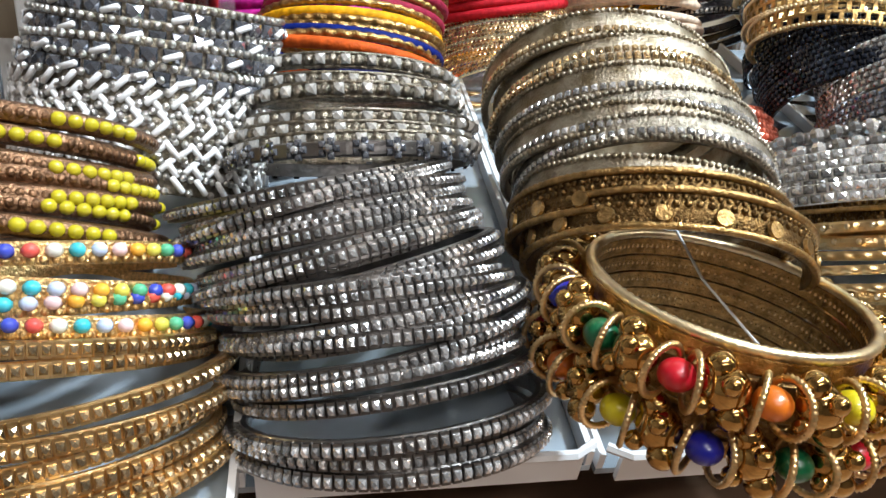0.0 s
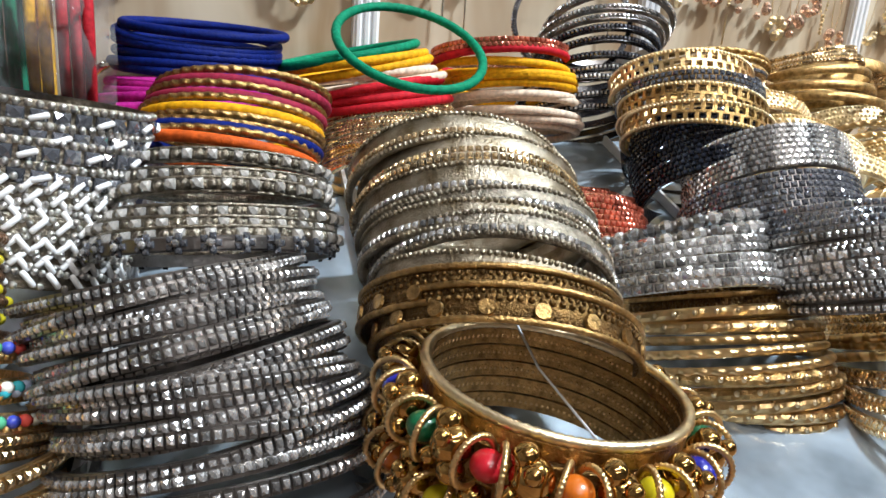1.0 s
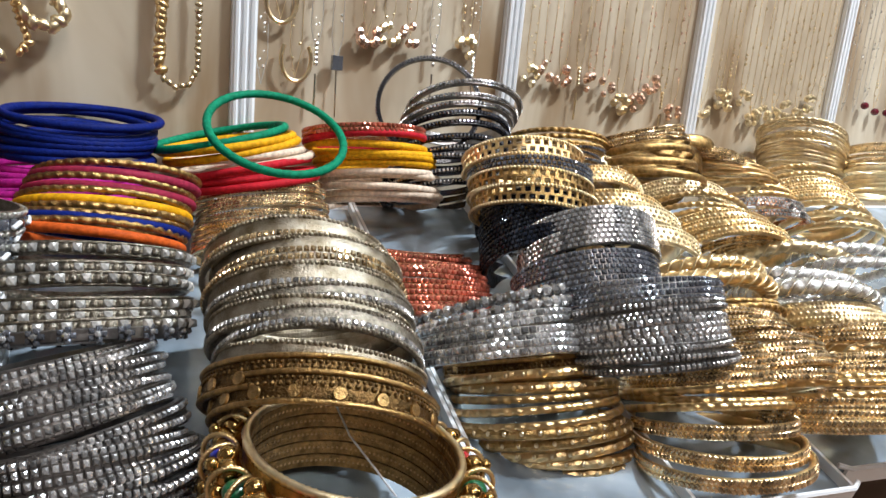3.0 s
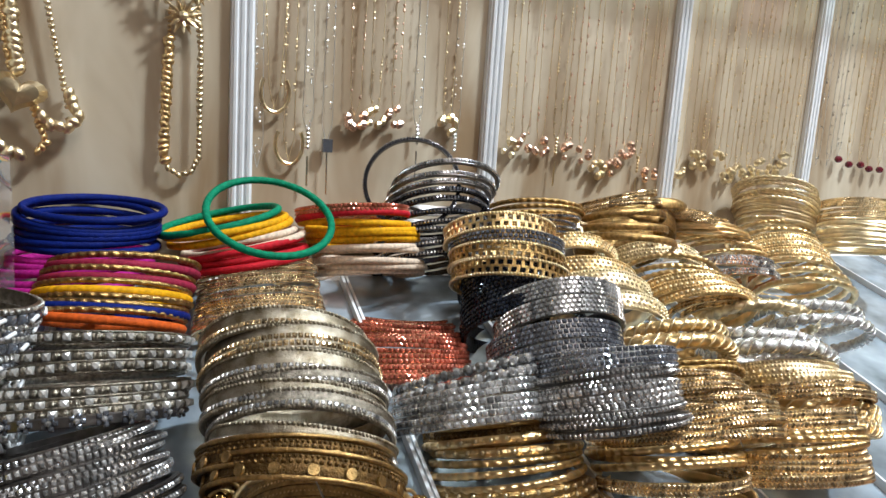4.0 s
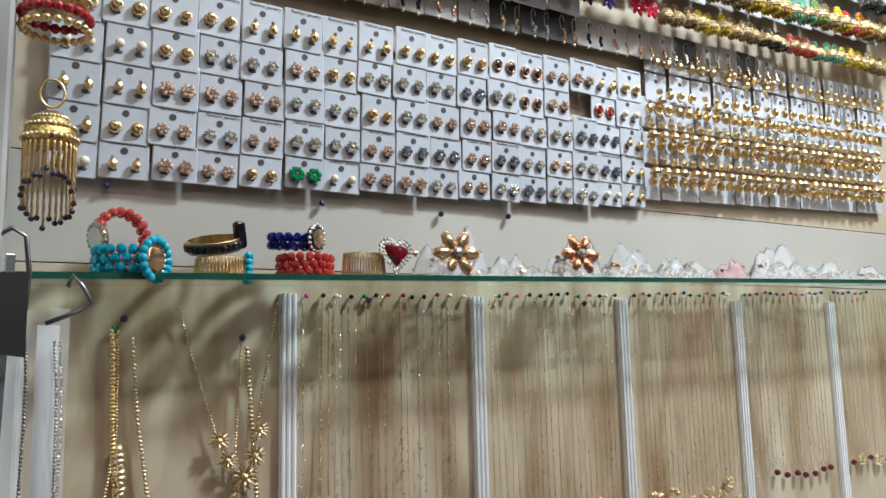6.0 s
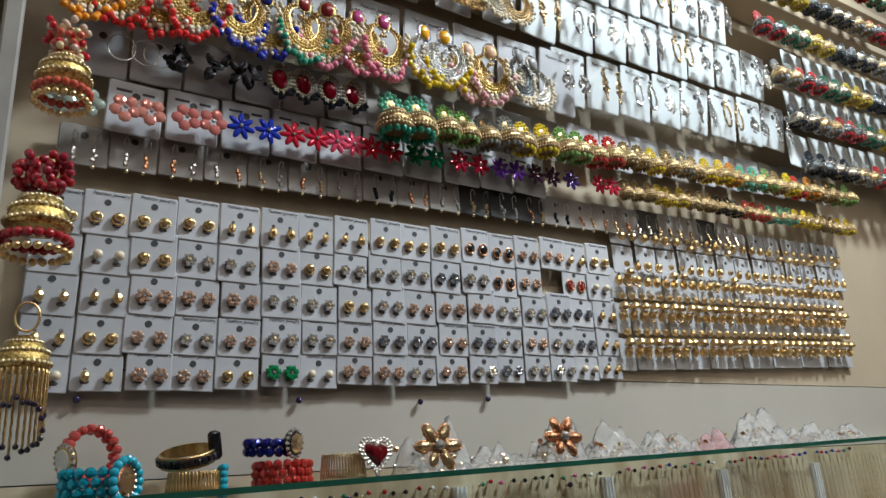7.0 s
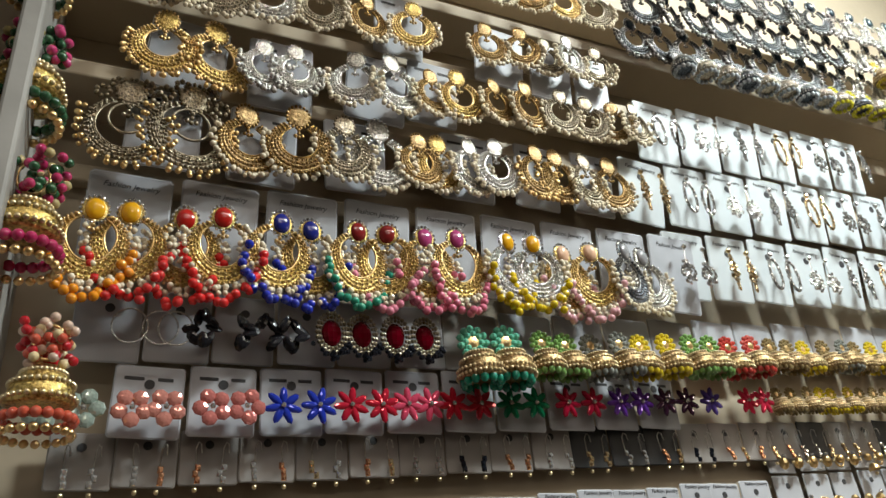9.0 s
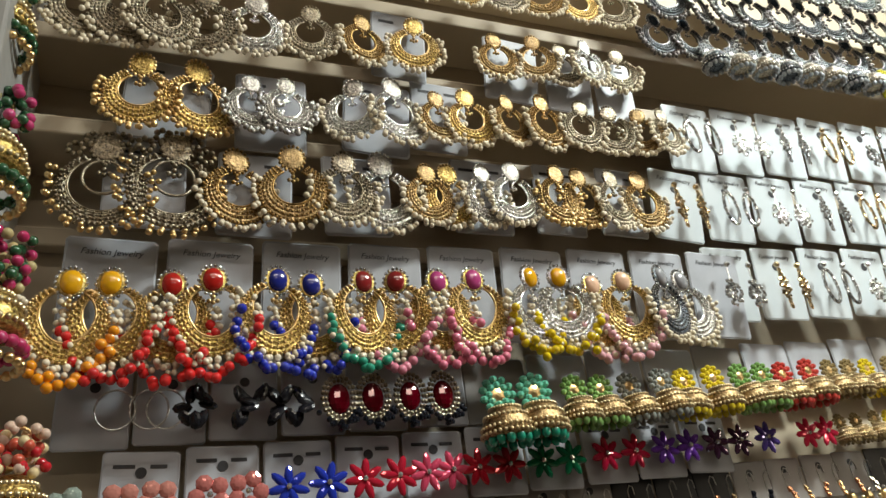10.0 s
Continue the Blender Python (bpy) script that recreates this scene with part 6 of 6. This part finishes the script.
for r, (top, x0, n) in enumerate(((1.876, 0.588, 8), (1.946, 0.548, 8), (2.012, 0.575, 6))):
    for i in range(n):
        x = x0 + 0.0555 * i
        z = top + rise(x - 0.4, 0.045)
        c = card(0.051, 0.066, SILVER_CARD, "pale card with script print under crystal earrings", False, "big", True, "crystal earring cards")
        c.matrix_basis = Matrix.Translation((x, lean(z - 0.03) + 0.003, z)) @ Matrix.Rotation(random.gauss(0.03, 0.02), 4, "Y") @ Matrix.Rotation(0.14, 4, "X")
        st = ("cluster", "drop", "loop")[(i + r) % 3]
        for s in (-1, 1):
            long_earring(x + s * 0.0115, lean(z - 0.03) - 0.005, z - 0.020, STONE_WARM if (i + r) % 4 == 1 else BRIGHT_SILVER if (i + r) % 5 == 3 else STONE, st, "long silver crystal earring on a pale card")
# oxidised crescents and bells at the top
for r in range(3):
    for i in range(12):
        x = 0.555 + 0.036 * i + 0.012 * r
        z = 2.075 + 0.036 * r + rise(x - 0.4, 0.07)
        far = x > 0.86
        chandbali(x, z, 0.021, (SILVER if far else GUN), (0.03, 0.05, 0.07), SILVER_BEAD_ME if far else DARK_BEAD_ME, None, "silver crescent earring with bead fringe" if far else "dark oxidised crescent earring with grey beads", y=lean(z) - 0.006 * r)
for i in range(13):
    x = 0.60 + 0.03 * i
    col = (0.35, 0.38, 0.4) if i < 8 else (0.6, 0.55, 0.05)
    jhumka(x, 2.060 + rise(x - 0.4, 0.05), 1.0, SILVER if i % 3 else GUN, col, col, "oxidised silver bell earring", lean(2.04) - 0.012)

for r, (z0, n) in enumerate(((1.80, 10), (1.865, 11), (1.925, 12), (1.99, 13), (2.05, 12), (2.11, 12))):
    for i in range(n):
        x = 1.035 - 0.035 * min(r, 3) + 0.031 * i
        col = ((0.02, 0.03, 0.05), (0.02, 0.03, 0.05), (0.3, 0.32, 0.34), (0.55, 0.04, 0.05), (0.02, 0.16, 0.1), (0.55, 0.42, 0.05))[(i // 2 + r) % 6]
        jhumka(x, z0 + rise(x - 0.4, 0.05), 1.05, (GUN, SILVER, GOLD)[(i // 2 + r) % 3], col, col, "bell earring with dark and coloured beads", lean(z0) - 0.01)
for r, z0 in enumerate((1.84, 1.905, 1.965)):
    for i in range(6):
        x = 1.03 + 0.056 * i
        c = card(0.051, 0.055, SILVER_CARD, "pale card behind bell earrings", False, "none", False, "bell earring cards")
        c.matrix_basis = Matrix.Translation((x, lean(z0) + 0.004, z0 + rise(x - 0.4, 0.05))) @ Matrix.Rotation(random.gauss(0.03, 0.02), 4, "Y")

# ---- things on the glass shelf ----
SH = 1.4112


def shelf_z(x):
    return SH - 0.0052 + 0.02 * (x - 0.068)


def bead_bracelet(x, y, z, r, rows, colour, label, tilt=0.0, turn=0.0, br=0.0032):
    b = thing("bead_bracelet", label, "bracelet", "bracelets on the shelf")
    me = shared(("bb", colour, br), lambda: Geo().add(ball(br, 7, 5)).mesh("bead", bead_mat(*colour, 0.06, 0.45)))
    n = int(2 * math.pi * r / (br * 1.9))
    for j in range(rows):
        for i in range(n):
            put("bead", me, b, m=around(2 * math.pi * (i + j / 2) / n, r, (j - (rows - 1) / 2) * br * 1.7))
    b.matrix_basis = pose(x, y, z, tilt, 0, turn)
    return b


def dial(parent, r, rim_mat, face_mat, m):
    ob = put("watch_case", Geo().add(lathe(((0.001, 0.0025), (r * 0.8, 0.0025), (r, 0.0015), (r, -0.002)), 22)).mesh("watch_case", rim_mat, True), parent, m=m)
    put("watch_face", Geo().add(lathe(((0.0005, 0.0032), (r * 0.72, 0.003), (r * 0.74, 0.002)), 20)).mesh("watch_face", face_mat, False), parent, m=m)
    for i in range(16):
        a = 2 * math.pi * i / 16
        put("crystal", shared(("wc", rim_mat.name), lambda: Geo().add(ball(0.0017, 6, 5)).mesh("crystal", STONE)), parent, m=m @ Matrix.Translation((r * math.cos(a), r * math.sin(a), 0.001)))


SY = 0.462
CORAL, TURQ, NAVY, REDB = (0.75, 0.13, 0.12), (0.0, 0.35, 0.5), (0.01, 0.015, 0.2), (0.65, 0.06, 0.05)
w = bead_bracelet(0.114, SY + 0.008, shelf_z(0.1) + 0.031, 0.0175, 2, CORAL, "watch on a coral bead bracelet", 82, 25, 0.0034)
dial(w, 0.0095, GOLD, WHITE_BEAD, around(math.pi * 1.05, 0.018) @ pose(0, 0, 0, 90))
w = bead_bracelet(0.116, SY - 0.004, shelf_z(0.1) + 0.0125, 0.0195, 3, TURQ, "watch on a turquoise bead cuff", 0, 20, 0.0036)
dial(w, 0.0105, COPPER, STONE_WARM, around(-math.pi * 0.36, 0.021) @ pose(0, 0, 0, 90))
for i in range(16):
    a = 2 * math.pi * i / 16
    put("flower_bead", bead_me(TURQ, 0.0032), w, m=around(-math.pi * 0.36, 0.021) @ Matrix.Translation((0.0135 * math.cos(a), -0.002, 0.0135 * math.sin(a))))


def spring_cuff(x, y, z, r, h, mat, label, tilt=0.0, turn=0.0):
    b = thing("spring_bracelet", label, "bracelet", "bracelets on the shelf")
    n = 46
    me = shared(("coil", mat.name, h), lambda: Geo().add(tube([(0.0012 * math.cos(a), 0.0016 * math.sin(a) * 0.5, h / 2 * math.sin(a)) for a in np.linspace(0, 6.28, 13)[:-1]], 0.0006, 5, True)).mesh("coil", mat, True))
    for i in range(n):
        put("coil", me, b, m=around(2 * math.pi * i / n, r, 0))
    b.matrix_basis = pose(x, y, z, tilt, 0, turn)
    return b


b = spring_cuff(0.180, SY, shelf_z(0.18) + 0.0085, 0.018, 0.014, GOLD, "gold spring bracelet with turquoise beads")
for i in range(30):
    put("bead", bead_me(TURQ, 0.0027), b, m=around(-0.62 + 0.18 * (i % 6), 0.0205, (i // 6 - 2) * 0.0044))
b = thing("cuff_bracelet", "black stone and gold cuff lying on a spring bracelet", "bracelet", "bracelets on the shelf")
part("band", Geo().add(ring(0.018, band_section(0.0016, 0.009), 60)), GOLD, b)
part("stone_row", gems_round(0.0198, 0.0045, 0.0055, 0.002, 26), BLACK, b)
part("buckle", Geo().add(bevel_box(0.008, 0.005, 0.02, 0.002)), BLACK, b, "black stone clasp").location = (0.015, -0.012, 0.006)
b.matrix_basis = pose(0.176, SY + 0.004, shelf_z(0.17) + 0.0265, 14, -14, 10)
w = bead_bracelet(0.243, SY - 0.002, shelf_z(0.24) + 0.0105, 0.0195, 3, REDB, "red crystal bead bracelet on the shelf", 0, 0, 0.0034)
w = bead_bracelet(0.235, SY, shelf_z(0.24) + 0.0295, 0.0175, 2, NAVY, "watch on a dark blue bead bracelet", 6, 0, 0.0036)
dial(w, 0.0098, BLACK, STONE_WARM, around(-math.pi * 0.3, 0.0195, 0.003) @ pose(0, 0, 0, 90))
b = spring_cuff(0.291, SY - 0.004, shelf_z(0.29) + 0.0125, 0.0165, 0.018, PALE_GOLD, "gold spring bracelet with a dark red heart stone")
hm = heart.mesh("heart_stone", bead_mat(0.12, 0.005, 0.008, 0.05))
hb = Matrix.Translation((0.020, -0.016, 0.0075)) @ Matrix.Rotation(0.35, 4, "Z")
put("heart_stone", hm, b, m=hb @ Matrix.Scale(1.9, 4))
for i in range(34):
    t = 2 * math.pi * i / 34
    for k in (1.0, 1.22):
        put("crystal", shared("hcry", lambda: Geo().add(gem(0.0026, 0.0026, 0.0016)).mesh("crystal", STONE)), b, m=hb @ Matrix.Translation((0.0145 * k * math.sin(t) ** 3, -0.001, 0.0125 * k * (0.8125 * math.cos(t) - 0.3125 * math.cos(2 * t) - 0.125 * math.cos(3 * t) - 0.0625 * math.cos(4 * t)))))


def crystal_flower(x, z, r, mat, label, bagged=True):
    b = thing("flower_bracelet", label, "bracelet", "bracelets on the shelf")
    for i in range(6):
        a = 2 * math.pi * i / 6
        put("petal", shared(("cfp", mat.name, r), lambda: Geo().add(ball(r * 0.34, 8, 6, 0.6), pose(0, 0, 0, 90)).mesh("petal", mat)), b, m=Matrix.Rotation(a, 4, "Y") @ Matrix.Translation((r * 0.62, -0.003, 0)) @ Matrix.Diagonal((1.35, 1, 0.75, 1)))
        put("petal_rim", shared(("cfr", r), lambda: Geo().add(tube([(r * 0.44 * math.cos(q), 0, r * 0.25 * math.sin(q)) for q in np.linspace(0, 6.28, 15)[:-1]], 0.0008, 5, True)).mesh("petal_rim", COPPER, True)), b, m=Matrix.Rotation(a, 4, "Y") @ Matrix.Translation((r * 0.62, -0.003, 0)))
    put("centre", Geo().add(ball(r * 0.24, 9, 7)).mesh("centre", STONE), b, 0, -0.006, 0)
    part("cuff", Geo().add(tube([(-0.004 - 0.014 * (1 - math.cos(a)), 0.012 + 0.014 * math.sin(a), -r * 0.5) for a in np.linspace(-1.5, 1.6, 16)], 0.0016)), PALE_GOLD, b, smooth=True)
    b.matrix_basis = pose(x, SY - 0.012, z, -12, random.uniform(-20, 20), -8)


def plastic_bag(x, wd, ht, label="clear plastic bag with jewellery", tint=None):
    b = thing("plastic_bag", label, "bag", "bags on the shelf")
    n, v, f = 16, [], []
    for j in range(n + 1):
        for i in range(n + 1):
            u, q = i / n - 0.5, j / n
            edge = (1 - (2 * u) ** 4) * math.sin(math.pi * min(1, q * 1.02)) ** 0.7
            v.append((u * wd, (q - 0.5) * 0.042, max(0.0005, ht * edge * (0.6 + 0.9 * noise.noise((u * 6 + x * 40, q * 5, 0.3))))))
    for j in range(n):
        f += [(j * (n + 1) + i, j * (n + 1) + i + 1, (j + 1) * (n + 1) + i + 1, (j + 1) * (n + 1) + i) for i in range(n)]
    part("film", Geo().add((np.array(v), f)), tint or FILM, b, smooth=True)
    for i in range(26):
        part("crystal", shared(("bagc", i % 4), lambda: Geo().add(ball(0.0026 if i % 2 else 0.0018, 6, 5)).mesh("crystal", (STONE, PALE_GOLD, STONE, COPPER)[i % 4])), None, b).location = (random.gauss(0, wd * 0.2), random.uniform(-0.012, 0.004), random.uniform(0.002, ht * 0.55))
    b.location = (x, SY, shelf_z(x) + 0.0005)


crystal_flower(0.372, shelf_z(0.37) + 0.022, 0.020, STONE_WARM, "crystal flower bracelet in a clear bag")
crystal_flower(0.507, shelf_z(0.5) + 0.024, 0.019, COPPER, "rose gold flower bracelet in a clear bag")
PINK_FILM = clear_film("pink_plastic_film", (0.97, 0.72, 0.76), 0.12, 0.09, 0.3)
for x, wd, ht, tint in ((0.375, 0.07, 0.045, None), (0.44, 0.075, 0.022, None), (0.51, 0.06, 0.042, None), (0.58, 0.075, 0.03, None), (0.66, 0.08, 0.03, None), (0.725, 0.06, 0.024, PINK_FILM), (0.815, 0.11, 0.04, None), (0.90, 0.08, 0.025, None), (0.98, 0.09, 0.02, None)):
    plastic_bag(x, wd, ht, "pink plastic bag with jewellery on the shelf" if tint else "clear plastic bag with crystal jewellery on the shelf", tint)

# ---- things at the left end ----
clip = thing("binder_clip", "black binder clip hanging on the side board", "clip")
part("jaw", Geo().add((np.array([(-0.012, -0.012, -0.022), (0.012, -0.012, -0.026), (0.012, 0.004, -0.026), (-0.012, 0.004, -0.022), (-0.009, -0.010, 0.014), (0.012, -0.010, 0.014), (0.012, -0.004, 0.014), (-0.009, -0.004, 0.014)]), [(0, 1, 5, 4), (1, 2, 6, 5), (2, 3, 7, 6), (3, 0, 4, 7), (4, 5, 6, 7), (3, 2, 1, 0)])), BLACK_PLASTIC, clip)
part("wire_handle", Geo().add(tube([(-0.008, -0.007, 0.012), (-0.003, -0.010, 0.030), (0.004, -0.012, 0.035), (0.010, -0.012, 0.031), (0.012, -0.008, 0.014), (0.011, -0.006, -0.004)], 0.0013)), STEEL, clip, smooth=True)
part("wire_handle", Geo().add(tube([(0.020, -0.004, -0.010), (0.034, -0.004, -0.004), (0.040, -0.004, 0.0), (0.036, -0.004, 0.008), (0.031, -0.004, 0.014), (0.029, -0.004, 0.008)], 0.0012)), STEEL, clip, smooth=True)
clip.matrix_basis = pose(0.044, 0.392, 1.386) @ Matrix.Scale(1.15, 4)
hang = thing("plastic_sheet", "white card in a hanging clear plastic sleeve", "sleeve")
part("card_sheet", Geo().add(box(0.012, 0.0012, 0.23)), WHITE_PLASTIC, hang).location = (0.004, 0.002, -0.125)
v, f = [], []
for j in range(31):
    for i in range(9):
        v.append((-0.012 + 0.0034 * i, 0.003 * noise.noise((i * 0.5, j * 0.35, 2.0)) - 0.003 + 0.002 * math.sin(i), -0.235 * j / 30))
for j in range(30):
    f += [(j * 9 + i, j * 9 + i + 1, (j + 1) * 9 + i + 1, (j + 1) * 9 + i) for i in range(8)]
part("sleeve", Geo().add((np.array(v), f)), FILM, hang, smooth=True)
hang.location = (0.066, 0.425, 1.385)
for x0, y0, dx, mat, label in ((0.076, 0.418, 0.006, BRIGHT_SILVER, "silver link chain hanging in a plastic sleeve"), (0.073, 0.416, 0.008, SILVER, "silver link chain hanging in a plastic sleeve"), (0.058, 0.41, 0.002, GUN, "dark link chain hanging in a plastic sleeve")):
    n = thing("hanging_chain", label, "necklace", "chains in sleeves")
    line = [Vector((x0 + dx * u + 0.001 * math.sin(9 * u), y0, 1.365 - 0.19 * u)) for u in np.linspace(0, 1, 9)]
    chain(line, 0.0009, 0.0021, mat, n)
    links = Geo()
    for i in range(26):
        u = random.uniform(0.55, 1.0)
        links.add(tube([(0.0024 * math.cos(a), 0, 0.0024 * math.sin(a)) for a in np.linspace(0, 6.28, 11)[:-1]], 0.0005, 5, True), Matrix.Translation((x0 + dx * u + random.gauss(0, 0.0022), y0 - random.uniform(0, 0.004), 1.365 - 0.19 * u)) @ Matrix.Rotation(random.uniform(0, 3), 4, "Z"))
    part("loose_link", links, mat, n, smooth=True)["kind"] = "stuff"
for x0, w, z0, mat in ((0.034, 0.007, 1.24, WHITE_PAINT), (0.022, 0.006, 1.23, STEEL_SHEET), (0.044, 0.005, 1.245, STEEL_SHEET)):
    solid("edge_strip", (w, 0.003, 0.34), (x0, 0.405, z0), mat, "narrow worn upright strip at the end of the display", "strip", rot=(0, 1.5, 0), bevel=0.0006)


def tassel_jhumka(x, y, z, s, cols, label, fringe=True):
    """A large bell earring hung at the end of the wall."""
    e = thing("tassel_earring", label, "earring", "hanging earrings at the end")
    part("hoop", Geo().add(tube([(0.006 * math.cos(a), 0, 0.008 * math.sin(a) + 0.014) for a in np.linspace(0, 6.28, 25)[:-1]], 0.0008, 5, True)), GOLD, e, smooth=True)
    prof = ((0.001, 0.004), (0.005, 0.003), (0.010, -0.002), (0.013, -0.009), (0.0135, -0.014), (0.0115, -0.015))
    part("dome", Geo().add(lathe(prof, 24)), FILIGREE_GOLD, e, smooth=True)
    for rr, zz in ((0.0085, -0.0005), (0.0122, -0.0055), (0.0138, -0.012)):
        part("bead_ring", beads_round(rr, 0.0012, 30, zz, nu=6, nv=5), PALE_GOLD, e, smooth=True)["kind"] = "stuff"
    if cols:
        for k in range(70):
            a = random.uniform(0, 6.28)
            q = random.uniform(0.004, 0.012)
            put("bead", bead_me(random.choice(cols), 0.0022), e, q * math.cos(a), q * math.sin(a), random.uniform(0.004, 0.022))
        for i in range(20):
            a = 2 * math.pi * i / 20
            put("bead", bead_me(cols[0], 0.0024), e, 0.0135 * math.cos(a), 0.0135 * math.sin(a), -0.020)
            put("bead", GOLD_BEAD_ME, e, 0.0135 * math.cos(a), 0.0135 * math.sin(a), -0.026)
    if fringe:
        for i in range(26):
            a = 2 * math.pi * i / 26
            ln = 0.028 + 0.012 * math.sin(a) + random.uniform(-0.003, 0.003)
            put("fringe_chain", shared(("fr", round(ln, 3)), lambda: Geo().add(rope_line(ln)).mesh("fringe_chain", GOLD, True)), e, 0.0125 * math.cos(a), 0.0125 * math.sin(a), -0.015)
            put("fringe_bead", bead_me((0.02, 0.01, 0.03), 0.0016), e, 0.0125 * math.cos(a), 0.0125 * math.sin(a), -0.016 - ln)
    e.matrix_basis = Matrix.Translation((x, y, z)) @ Matrix.Scale(s, 4)


def rope_line(ln):
    return tube([(0.0003 * (i % 2), 0, -ln * i / 12) for i in range(13)], 0.0007, 5)


WINE, CORALS, GREENS = (0.36, 0.01, 0.02), (0.6, 0.1, 0.06), (0.02, 0.09, 0.04)
tassel_jhumka(0.066, 0.425, 1.503, 1.15, None, "gold bell earring with a long chain fringe")
tassel_jhumka(0.066, 0.420, 1.595, 1.4, (WINE, WINE, (0.3, 0.01, 0.03)), "gold bell earring with dark red beads", False)
tassel_jhumka(0.072, 0.420, 1.700, 1.25, (CORALS, (0.55, 0.02, 0.03), (0.75, 0.6, 0.35), (0.7, 0.5, 0.4)), "gold bell earring with red and pale beads", False)
tassel_jhumka(0.052, 0.405, 1.79, 1.4, ((0.5, 0.03, 0.12), GREENS, (0.5, 0.4, 0.2)), "antique bell earring with pink and green beads", False)
tassel_jhumka(0.040, 0.405, 1.885, 1.5, (GREENS, GREENS, (0.5, 0.04, 0.15), (0.4, 0.33, 0.14)), "green and pink beaded bell earring", False)
tassel_jhumka(0.034, 0.405, 1.985, 1.4, (GREENS, (0.4, 0.33, 0.14)), "dark green and gold beaded bell earring", False)
for x, z in ((0.105, 1.478), (0.27, 1.478), (0.385, 1.477), (0.46, 1.48)):
    push_pin(x, z)
